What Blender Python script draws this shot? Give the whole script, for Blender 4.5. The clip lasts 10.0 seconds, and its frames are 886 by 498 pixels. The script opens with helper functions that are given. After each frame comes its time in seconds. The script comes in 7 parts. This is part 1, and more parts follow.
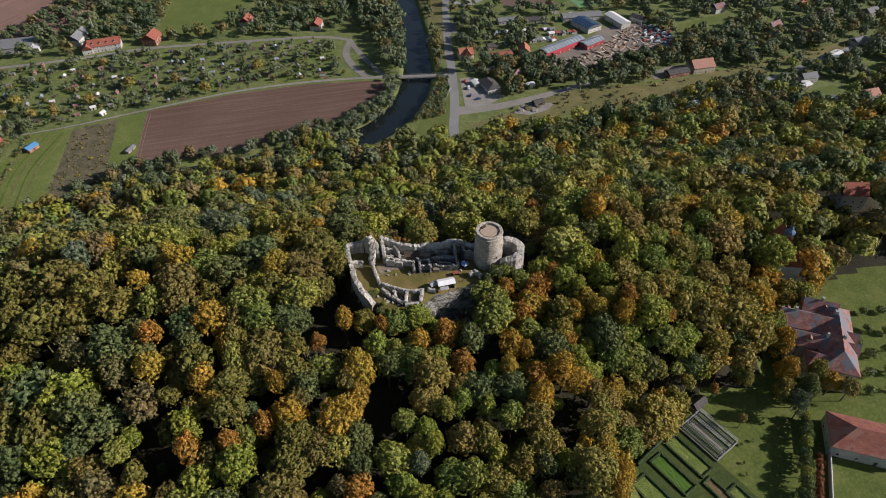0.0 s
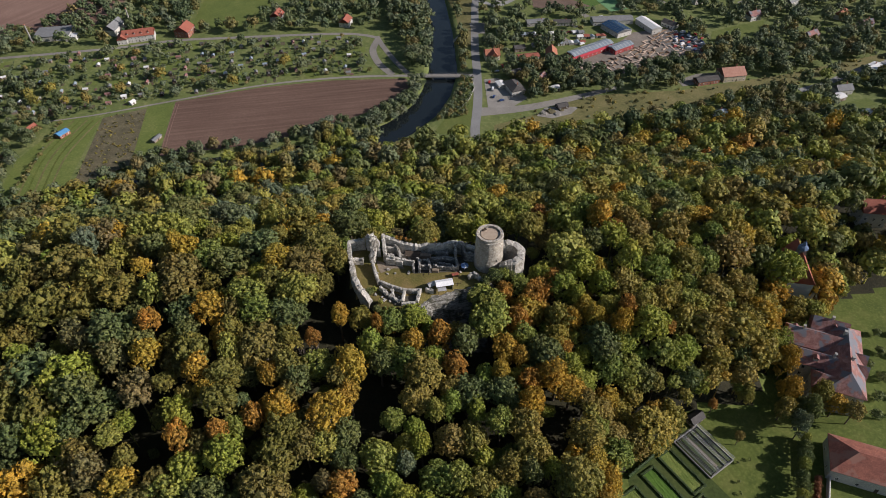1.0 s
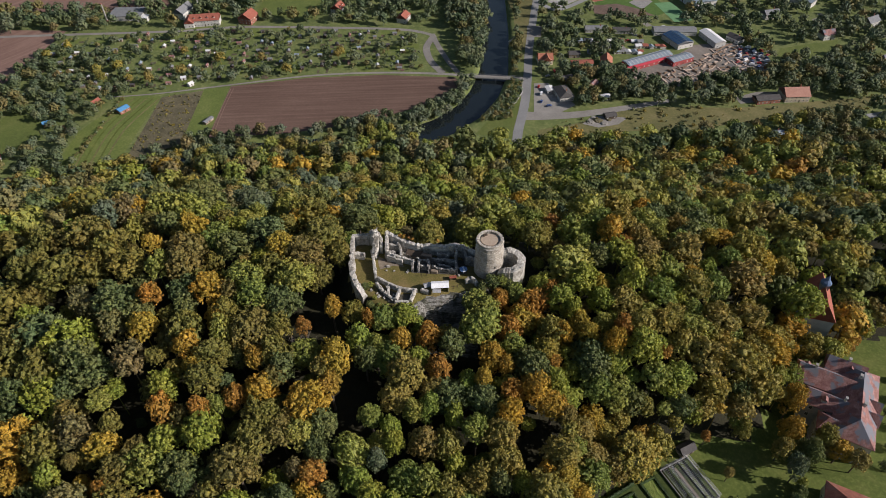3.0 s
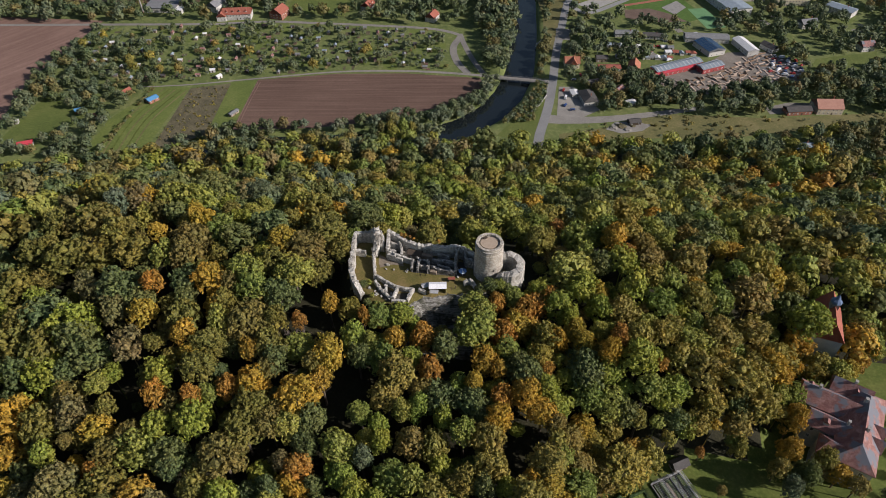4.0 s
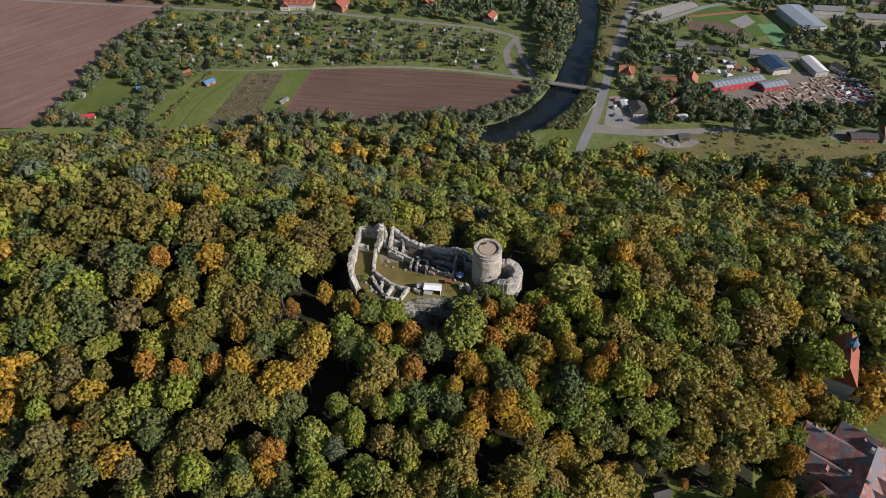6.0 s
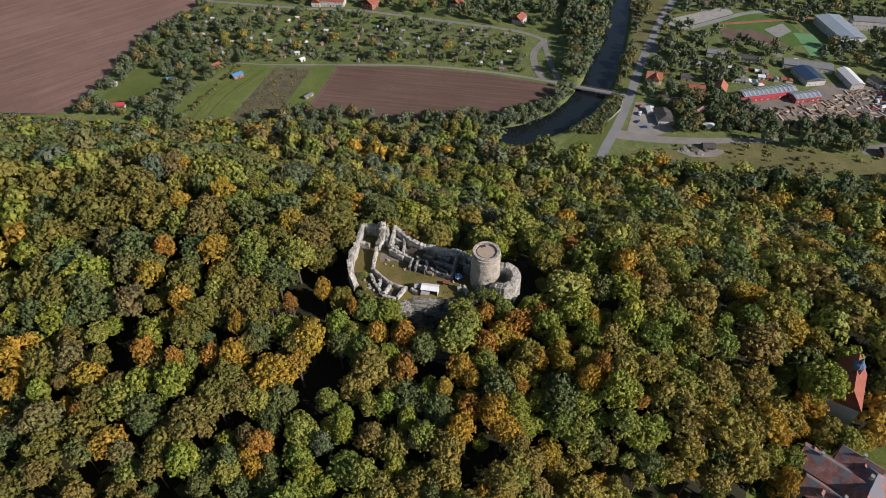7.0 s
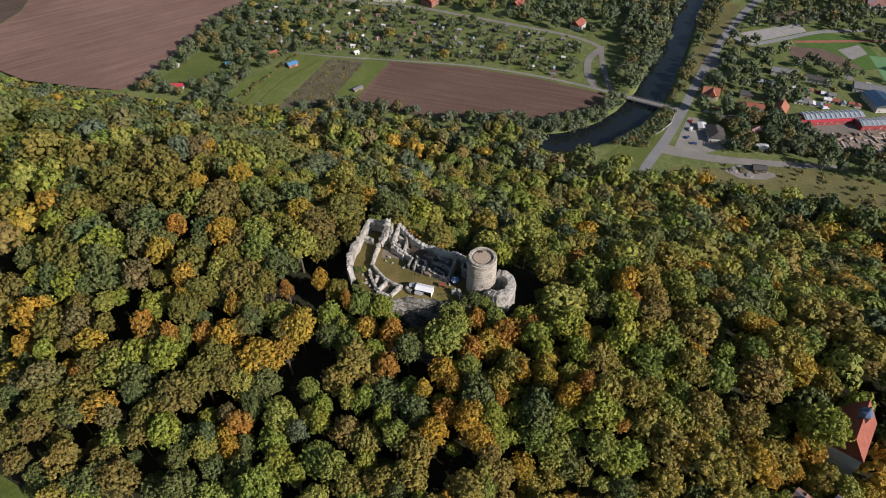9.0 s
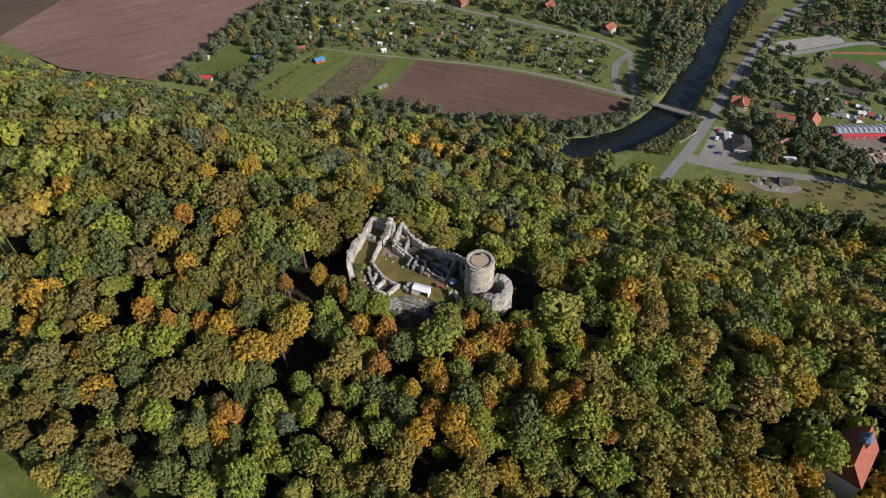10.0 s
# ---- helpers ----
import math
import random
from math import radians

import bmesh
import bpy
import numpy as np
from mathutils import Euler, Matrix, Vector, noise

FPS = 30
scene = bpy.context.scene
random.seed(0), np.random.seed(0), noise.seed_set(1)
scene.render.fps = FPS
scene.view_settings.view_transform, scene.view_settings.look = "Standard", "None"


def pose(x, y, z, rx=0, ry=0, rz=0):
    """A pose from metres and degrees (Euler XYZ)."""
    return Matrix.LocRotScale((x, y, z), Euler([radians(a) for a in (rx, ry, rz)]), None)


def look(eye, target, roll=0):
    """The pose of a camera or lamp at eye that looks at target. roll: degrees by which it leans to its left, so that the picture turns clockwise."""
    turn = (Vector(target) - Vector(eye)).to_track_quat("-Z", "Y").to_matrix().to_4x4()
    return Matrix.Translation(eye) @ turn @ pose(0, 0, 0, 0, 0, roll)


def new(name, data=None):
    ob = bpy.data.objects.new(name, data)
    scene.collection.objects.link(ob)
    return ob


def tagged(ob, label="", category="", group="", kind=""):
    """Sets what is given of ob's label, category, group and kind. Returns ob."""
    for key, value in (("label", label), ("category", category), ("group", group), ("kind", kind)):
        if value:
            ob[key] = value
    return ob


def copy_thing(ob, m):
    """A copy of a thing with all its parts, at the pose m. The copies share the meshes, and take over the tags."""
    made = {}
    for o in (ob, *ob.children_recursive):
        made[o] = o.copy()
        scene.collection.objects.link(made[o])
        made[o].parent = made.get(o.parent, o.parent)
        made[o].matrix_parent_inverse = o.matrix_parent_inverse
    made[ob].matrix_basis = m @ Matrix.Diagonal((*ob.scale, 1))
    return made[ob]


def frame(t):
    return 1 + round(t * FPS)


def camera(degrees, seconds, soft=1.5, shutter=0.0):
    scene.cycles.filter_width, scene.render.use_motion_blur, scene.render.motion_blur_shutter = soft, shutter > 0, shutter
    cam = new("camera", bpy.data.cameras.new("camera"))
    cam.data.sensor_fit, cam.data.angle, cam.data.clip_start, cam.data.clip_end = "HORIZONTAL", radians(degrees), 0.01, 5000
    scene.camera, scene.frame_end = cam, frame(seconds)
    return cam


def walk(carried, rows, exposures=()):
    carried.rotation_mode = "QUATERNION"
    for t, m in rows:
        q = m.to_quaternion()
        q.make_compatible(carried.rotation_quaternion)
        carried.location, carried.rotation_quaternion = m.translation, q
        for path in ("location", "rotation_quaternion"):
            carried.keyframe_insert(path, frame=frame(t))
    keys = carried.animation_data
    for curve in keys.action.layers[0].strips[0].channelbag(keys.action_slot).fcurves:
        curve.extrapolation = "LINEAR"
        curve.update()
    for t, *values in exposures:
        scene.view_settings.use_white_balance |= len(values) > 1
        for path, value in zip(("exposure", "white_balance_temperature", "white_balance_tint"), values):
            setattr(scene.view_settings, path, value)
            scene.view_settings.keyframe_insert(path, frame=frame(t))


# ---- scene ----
# A drone circles a castle ruin on a wooded hill above a river valley.
cam = camera(69.97, 10.0, soft=0.8)
ARC, RADIUS, EYE_Z = 35.52, 153.25, 150.0


def orbit(t):
    s = t / 10.0
    a = radians(ARC) * (s - 0.0079 * s * (1 - s))
    r = RADIUS * (1 + 0.0166 * s)
    eye = (r * math.sin(a), RADIUS - r * math.cos(a), EYE_Z + 0.83 * s)
    return pose(*eye, 90 - 43.82 - 0.193 * s, 0, math.degrees(a) - 4.356) @ pose(0, 0, 0, 0, 0, -0.645 + 0.37 * s)


walk(cam, [(i * 0.5, orbit(i * 0.5)) for i in range(21)], exposures=[(0.0, 0.47), (10.0, 0.47)])

# ---- light: low autumn sun and clear sky ----
SUN_EL, SUN_AZ = 28.5, -6.5          # azimuth from +x towards +y
world = bpy.data.worlds.new("sky")
scene.world = world
world.use_nodes = True
wn = world.node_tree.nodes
sky = wn.new("ShaderNodeTexSky")
sky.sky_type, sky.sun_disc = "NISHITA", False
sky.sun_elevation, sky.sun_rotation = radians(SUN_EL), radians(90 - SUN_AZ)
world.node_tree.links.new(sky.outputs[0], wn["Background"].inputs[0])
wn["Background"].inputs[1].default_value = 0.053
sun_data = bpy.data.lights.new("sun", "SUN")
sun_data.energy, sun_data.angle, sun_data.color = 4.05, radians(0.55), (1.0, 0.915, 0.88)
sun = new("sun", sun_data)
sun_way = Vector((math.cos(radians(SUN_EL)) * math.cos(radians(SUN_AZ)), math.cos(radians(SUN_EL)) * math.sin(radians(SUN_AZ)), math.sin(radians(SUN_EL))))
sun.matrix_world = look(sun_way * 400, (0, 0, 0))


# ---- materials ----
def shader(name, rough=0.9, metal=0.0):
    m = bpy.data.materials.new(name)
    m.use_nodes = True
    nt = m.node_tree
    b = nt.nodes["Principled BSDF"]
    b.inputs["Roughness"].default_value, b.inputs["Metallic"].default_value = rough, metal
    b.inputs["Specular IOR Level"].default_value = 0.25
    return m, nt, b


def noise_node(nt, scale, detail=4.0, rough=0.6, stretch=None, coord="Object"):
    tc = nt.nodes.new("ShaderNodeTexCoord")
    n = nt.nodes.new("ShaderNodeTexNoise")
    n.inputs["Scale"].default_value, n.inputs["Detail"].default_value, n.inputs["Roughness"].default_value = scale, detail, rough
    if stretch:
        mp = nt.nodes.new("ShaderNodeMapping")
        mp.inputs["Scale"].default_value = stretch[:3]
        turn = nt.nodes.new("ShaderNodeVectorRotate")
        turn.rotation_type = "Z_AXIS"
        turn.inputs["Angle"].default_value = radians(stretch[3] if len(stretch) > 3 else 0)
        nt.links.new(tc.outputs[coord], turn.inputs["Vector"])
        nt.links.new(turn.outputs[0], mp.inputs[0])
        nt.links.new(mp.outputs[0], n.inputs[0])
    else:
        nt.links.new(tc.outputs[coord], n.inputs[0])
    return n.outputs["Fac"]


def ramp(nt, fac, stops):
    r = nt.nodes.new("ShaderNodeValToRGB")
    el = r.color_ramp.elements
    while len(el) < len(stops):
        el.new(0.5)
    for e, (p, c) in zip(el, stops):
        e.position, e.color = p, (*c, 1)
    nt.links.new(fac, r.inputs[0])
    return r.outputs[0]


def mixed(nt, a, b, fac, how="MIX"):
    m = nt.nodes.new("ShaderNodeMix")
    m.data_type, m.blend_type = "RGBA", how
    for sock, v in ((m.inputs[0], fac), (m.inputs[6], a), (m.inputs[7], b)):
        if isinstance(v, bpy.types.NodeSocket):
            nt.links.new(v, sock)
        elif isinstance(v, (int, float)):
            sock.default_value = v
        else:
            sock.default_value = (*v, 1)
    return m.outputs[2]


def bumped(nt, b, fac, strength, dist):
    n = nt.nodes.new("ShaderNodeBump")
    n.inputs["Strength"].default_value, n.inputs["Distance"].default_value = strength, dist
    nt.links.new(fac, n.inputs["Height"])
    nt.links.new(n.outputs[0], b.inputs["Normal"])


def two_scale(name, dark, mid, light, coarse, fine, rough=0.9, bump=0.5, dist=0.1, stretch=None, tint=0.12):
    """Colour that varies at two scales, with fine relief, and a little from object to object."""
    m, nt, b = shader(name, rough)
    big = noise_node(nt, coarse, 3.0, 0.6, stretch)
    small = noise_node(nt, fine, 5.0, 0.7, stretch)
    c1 = ramp(nt, big, [(0.3, dark), (0.5, mid), (0.7, light)])
    c2 = ramp(nt, small, [(0.3, tuple(v * 0.55 for v in mid)), (0.52, mid), (0.72, tuple(min(1, v * 1.4) for v in light))])
    col = mixed(nt, c1, c2, 0.5)
    info = nt.nodes.new("ShaderNodeObjectInfo")
    shift = ramp(nt, info.outputs["Random"], [(0.0, (1 - tint,) * 3), (1.0, (1 + tint,) * 3)])
    nt.links.new(mixed(nt, col, shift, 1.0, "MULTIPLY"), b.inputs["Base Color"])
    bumped(nt, b, small, bump, dist)
    return m


def leaf_mat(name, stops, trans=0.2):
    """Foliage: hue drifts from tree to tree (random or attribute) and from clump to clump."""
    m, nt, b = shader(name, 0.62)
    info = nt.nodes.new("ShaderNodeObjectInfo")
    att = nt.nodes.new("ShaderNodeAttribute")
    att.attribute_name = "tone"
    geo = nt.nodes.new("ShaderNodeNewGeometry")
    add = nt.nodes.new("ShaderNodeMath")
    add.operation = "ADD"
    nt.links.new(info.outputs["Random"], add.inputs[0])
    nt.links.new(att.outputs["Fac"], add.inputs[1])
    fr = nt.nodes.new("ShaderNodeMath")
    fr.operation = "FRACT"
    nt.links.new(add.outputs[0], fr.inputs[0])
    base = ramp(nt, fr.outputs[0], stops)
    clump = noise_node(nt, 0.16, 2.0, 0.5)
    drift = ramp(nt, clump, [(0.3, (0.86, 0.98, 0.9)), (0.7, (1.13, 1.05, 0.93))])
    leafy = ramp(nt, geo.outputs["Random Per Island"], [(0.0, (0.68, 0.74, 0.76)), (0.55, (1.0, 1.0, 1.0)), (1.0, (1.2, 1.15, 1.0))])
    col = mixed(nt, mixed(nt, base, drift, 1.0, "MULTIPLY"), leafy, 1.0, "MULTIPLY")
    # fine noise paints shaded leaf gaps and yellowish highlights into the colour
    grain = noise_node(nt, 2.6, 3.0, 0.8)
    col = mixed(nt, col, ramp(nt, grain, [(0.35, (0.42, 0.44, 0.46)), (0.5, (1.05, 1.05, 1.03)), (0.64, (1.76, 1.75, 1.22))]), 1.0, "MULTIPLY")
    bumped(nt, b, grain, 0.5, 0.35)
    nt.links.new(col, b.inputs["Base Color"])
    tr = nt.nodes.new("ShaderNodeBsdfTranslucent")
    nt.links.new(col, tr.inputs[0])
    mx = nt.nodes.new("ShaderNodeMixShader")
    mx.inputs[0].default_value = trans
    nt.links.new(b.outputs[0], mx.inputs[1])
    nt.links.new(tr.outputs[0], mx.inputs[2])
    nt.links.new(mx.outputs[0], nt.nodes["Material Output"].inputs[0])
    return m


LEAF = {
    "green": leaf_mat("leaf_green", [(0.0, (0.172, 0.215, 0.064)), (0.35, (0.233, 0.249, 0.069)), (0.7, (0.297, 0.277, 0.078)), (1.0, (0.190, 0.243, 0.066))]),
    "dark": leaf_mat("leaf_dark", [(0.0, (0.110, 0.138, 0.062)), (0.5, (0.154, 0.162, 0.064)), (1.0, (0.124, 0.156, 0.076))]),
    "bright": leaf_mat("leaf_bright", [(0.0, (0.212, 0.251, 0.051)), (0.5, (0.275, 0.274, 0.056)), (1.0, (0.194, 0.245, 0.058))]),
    "olive": leaf_mat("leaf_olive", [(0.0, (0.228, 0.202, 0.062)), (0.4, (0.274, 0.227, 0.062)), (0.75, (0.252, 0.186, 0.074)), (1.0, (0.310, 0.253, 0.062))]),
    "gold": leaf_mat("leaf_gold", [(0.0, (0.363, 0.229, 0.051)), (0.5, (0.418, 0.255, 0.046)), (1.0, (0.363, 0.268, 0.055))]),
    # extra blue in the next three colours stands in for distance haze
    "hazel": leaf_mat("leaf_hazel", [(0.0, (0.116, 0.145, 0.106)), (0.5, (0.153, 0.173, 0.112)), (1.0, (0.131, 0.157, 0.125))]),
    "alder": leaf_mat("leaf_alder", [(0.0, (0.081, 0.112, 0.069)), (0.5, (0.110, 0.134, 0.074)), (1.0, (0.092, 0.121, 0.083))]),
    "sage": leaf_mat("leaf_sage", [(0.0, (0.160, 0.146, 0.076)), (0.5, (0.188, 0.168, 0.076)), (1.0, (0.196, 0.154, 0.084))]),
    "rust": leaf_mat("leaf_rust", [(0.0, (0.340, 0.176, 0.050)), (0.5, (0.390, 0.205, 0.048)), (1.0, (0.300, 0.148, 0.058))]),
    "umber": leaf_mat("leaf_umber", [(0.0, (0.159, 0.148, 0.046)), (0.4, (0.186, 0.163, 0.046)), (0.75, (0.180, 0.140, 0.055)), (1.0, (0.210, 0.182, 0.046))]),
    "silver": leaf_mat("leaf_silver", [(0.0, (0.148, 0.176, 0.148)), (0.5, (0.134, 0.160, 0.105)), (1.0, (0.181, 0.192, 0.158))]),
}
BARK = two_scale("bark", (0.05, 0.04, 0.03), (0.10, 0.08, 0.06), (0.16, 0.14, 0.11), 0.6, 6.0, bump=0.6, dist=0.05)
TWIG = two_scale("bare_twigs", (0.16, 0.13, 0.11), (0.24, 0.20, 0.17), (0.33, 0.29, 0.26), 0.6, 6.0)


def masonry(name, dark, mid, light, size, soot):
    """Rubble masonry: stones of uneven tone with recessed joints, over large weather stains."""
    m, nt, b = shader(name, 0.92)
    tc = nt.nodes.new("ShaderNodeTexCoord")
    mp = nt.nodes.new("ShaderNodeMapping")
    mp.inputs["Scale"].default_value = (1.0, 1.0, 1.7)
    nt.links.new(tc.outputs["Object"], mp.inputs[0])
    vo = []
    for feature in ("F1", "DISTANCE_TO_EDGE"):
        v = nt.nodes.new("ShaderNodeTexVoronoi")
        v.feature = feature
        v.inputs["Scale"].default_value = 1.0 / size
        nt.links.new(mp.outputs[0], v.inputs["Vector"])
        vo.append(v)
    tone = ramp(nt, vo[0].outputs["Color"], [(0.15, dark), (0.5, mid), (0.85, light)])
    joint = ramp(nt, vo[1].outputs["Distance"], [(0.02, (0.62, 0.60, 0.57)), (0.12, (1, 1, 1))])
    col = mixed(nt, tone, joint, 0.8, "MULTIPLY")
    stain = ramp(nt, noise_node(nt, 0.3, 4.0, 0.65), [(0.34, soot), (0.52, (1, 1, 1)), (0.75, (1.2, 1.18, 1.12))])
    col = mixed(nt, col, stain, 1.0, "MULTIPLY")
    moss = ramp(nt, noise_node(nt, 0.55, 4.0, 0.7), [(0.64, (0, 0, 0)), (0.74, (0.5, 0.5, 0.5))])
    col = mixed(nt, col, (0.11, 0.11, 0.05), moss)
    nt.links.new(col, b.inputs["Base Color"])
    bumped(nt, b, joint, 0.7, 0.10)
    return m


STONE = masonry("ruin_stone", (0.36, 0.34, 0.305), (0.47, 0.45, 0.41), (0.58, 0.56, 0.515), 0.5, (0.52, 0.50, 0.46))
STONE_TOWER = masonry("tower_stone", (0.32, 0.285, 0.24), (0.43, 0.395, 0.34), (0.53, 0.495, 0.44), 0.5, (0.76, 0.74, 0.71))
SAND = two_scale("tower_floor", (0.34, 0.26, 0.19), (0.42, 0.33, 0.25), (0.48, 0.40, 0.31), 0.3, 3.0, bump=0.2, dist=0.03)
def rock_mat():
    """Dark weathered rock with thin pale ribs that run down the slope."""
    m, nt, b = shader("rock_slope", 0.95)
    ribs = noise_node(nt, 1.0, 4.0, 0.7, (0.30, 2.6, 1.6, -16))
    big = noise_node(nt, 0.25, 3.0, 0.6)
    col = ramp(nt, ribs, [(0.34, (0.05, 0.047, 0.04)), (0.44, (0.16, 0.15, 0.13)), (0.53, (0.27, 0.26, 0.235)), (0.68, (0.40, 0.39, 0.36))])
    moss = ramp(nt, big, [(0.48, (0, 0, 0)), (0.62, (0.8, 0.8, 0.8))])
    nt.links.new(mixed(nt, col, (0.03, 0.032, 0.014), moss), b.inputs["Base Color"])
    bumped(nt, b, ribs, 1.0, 0.6)
    return m


# darker masonry with the tower's shadow put into the stone colour
STONE_SHADED = masonry("shaded_stone", (0.16, 0.155, 0.145), (0.24, 0.23, 0.215), (0.36, 0.345, 0.32), 0.5, (0.5, 0.49, 0.47))
ROCK = rock_mat()
LAWN = two_scale("court_grass", (0.062, 0.080, 0.018), (0.130, 0.110, 0.032), (0.25, 0.175, 0.085), 0.13, 1.8, bump=0.4, dist=0.05)
MEADOW = two_scale("meadow", (0.068, 0.096, 0.022), (0.104, 0.134, 0.032), (0.154, 0.168, 0.052), 0.06, 0.6, bump=0.4, dist=0.1)
ROUGH_GRASS = two_scale("rough_grass", (0.078, 0.084, 0.032), (0.138, 0.130, 0.050), (0.215, 0.180, 0.085), 0.07, 0.6, bump=0.5, dist=0.15)
SCRUB = two_scale("fallow_scrub", (0.045, 0.046, 0.026), (0.105, 0.092, 0.055), (0.17, 0.145, 0.085), 0.13, 0.9, bump=0.8, dist=0.4)
ASPHALT = two_scale("asphalt", (0.19, 0.19, 0.19), (0.24, 0.24, 0.24), (0.29, 0.288, 0.285), 0.05, 1.2, bump=0.1, dist=0.02)
GARDEN_LAWN = two_scale("garden_lawn", (0.048, 0.070, 0.013), (0.082, 0.108, 0.020), (0.138, 0.146, 0.040), 0.12, 0.9, bump=0.5, dist=0.1)
GRAVEL = two_scale("gravel", (0.16, 0.15, 0.135), (0.225, 0.21, 0.19), (0.29, 0.275, 0.25), 0.06, 1.5, bump=0.2, dist=0.05)


def plough_mat(name, dark, mid, light, angle, pitch):
    m, nt, b = shader(name, 0.95)
    big = noise_node(nt, 0.012, 3.0, 0.6)
    lines = noise_node(nt, 1.0, 3.0, 0.65, (0.012, pitch, 1.0, -angle))
    grain = noise_node(nt, 0.9, 4.0, 0.7)
    c = mixed(nt, ramp(nt, big, [(0.3, dark), (0.5, mid), (0.7, light)]), ramp(nt, lines, [(0.32, dark), (0.5, mid), (0.68, light)]), 0.55)
    c = mixed(nt, c, ramp(nt, grain, [(0.3, (0.82, 0.82, 0.82)), (0.7, (1.15, 1.15, 1.15))]), 1.0, "MULTIPLY")
    nt.links.new(c, b.inputs["Base Color"])
    bumped(nt, b, grain, 0.5, 0.15)
    return m


SOIL = plough_mat("ploughed_soil", (0.092, 0.056, 0.042), (0.130, 0.080, 0.061), (0.185, 0.120, 0.093), 9, 0.35)
SOIL_PALE = plough_mat("dry_ploughed_soil", (0.150, 0.090, 0.070), (0.200, 0.122, 0.096), (0.275, 0.178, 0.142), 62, 0.22)
SOIL_DARK = plough_mat("dark_soil", (0.07, 0.050, 0.040), (0.095, 0.068, 0.052), (0.13, 0.09, 0.07), 62, 0.2)
# near-black litter: the shade under the trees is in its colour
LITTER_SHADED = two_scale("shaded_forest_floor", (0.014, 0.014, 0.008), (0.024, 0.023, 0.011), (0.038, 0.034, 0.016), 0.12, 1.2, bump=0.8, dist=0.3)
# blue raised in the grass colour, again for the haze
VALLEY = two_scale("valley_grass", (0.066, 0.092, 0.030), (0.118, 0.146, 0.046), (0.182, 0.184, 0.076), 0.06, 0.35, bump=0.5, dist=0.15)
SHRUB_FLOOR = two_scale("garden_floor", (0.03, 0.05, 0.012), (0.055, 0.08, 0.018), (0.085, 0.10, 0.03), 0.1, 0.9, bump=0.6, dist=0.2)


# ---- the lie of the land ----
VALLEY_Z = -125.0
RIVER = [(30, 2600), (20, 1000), (11, 760), (10, 690), (17, 598), (19, 520), (12, 480), (1, 452), (-18, 427), (-48, 405), (-110, 390), (-200, 370), (-300, 326), (-420, 297), (-700, 250), (-2600, 100)]
FOOT = ([-2600, -700, -420, -300, -200, -110, -48, 0, 50, 100, 176, 226, 300, 400, 800, 2600], [60, 225, 268, 298, 340, 362, 376, 388, 396, 404, 412, 412, 405, 410, 430, 470])
CREST = ([-900, -400, -200, -80, -50, 0, 40, 75, 108, 140, 250, 400, 900], [-90, -48, -22, -10, -11, -16, -17, -16, -28, -38, -46, -60, -100])


def smooth(a, b, v):
    u = np.clip((v - a) / (b - a), 0, 1)
    return u * u * (3 - 2 * u)


def river_distance(x, y):
    best = np.full(np.shape(x), 1e9)
    for (ax, ay), (bx, by) in zip(RIVER, RIVER[1:]):
        u = np.clip(((x - ax) * (bx - ax) + (y - ay) * (by - ay)) / ((bx - ax) ** 2 + (by - ay) ** 2), 0, 1)
        best = np.minimum(best, np.hypot(x - ax - u * (bx - ax), y - ay - u * (by - ay)))
    return best


def knoll_distance(x, y):
    """Metres outside the castle's flat court."""
    edge = np.interp(x, [-22, -12, 0, 4, 8, 20, 30, 40], [139.6, 136.6, 134.8, 135.6, 139.2, 143.0, 146.0, 147.0])
    west = np.interp(y, [136, 139, 143, 147, 150, 155, 162], [-11.5, -15.5, -17.5, -19, -19.2, -20.3, -21.2])
    east = np.interp(y, [144, 148, 152, 157, 162], [30, 36, 39, 37, 30])
    dx = np.maximum(np.maximum(west - x, x - east), 0)
    dy = np.maximum(np.maximum(edge - y, y - np.interp(x, [-5, 0], [163.0, 161.0])), 0)
    return np.hypot(dx, dy)


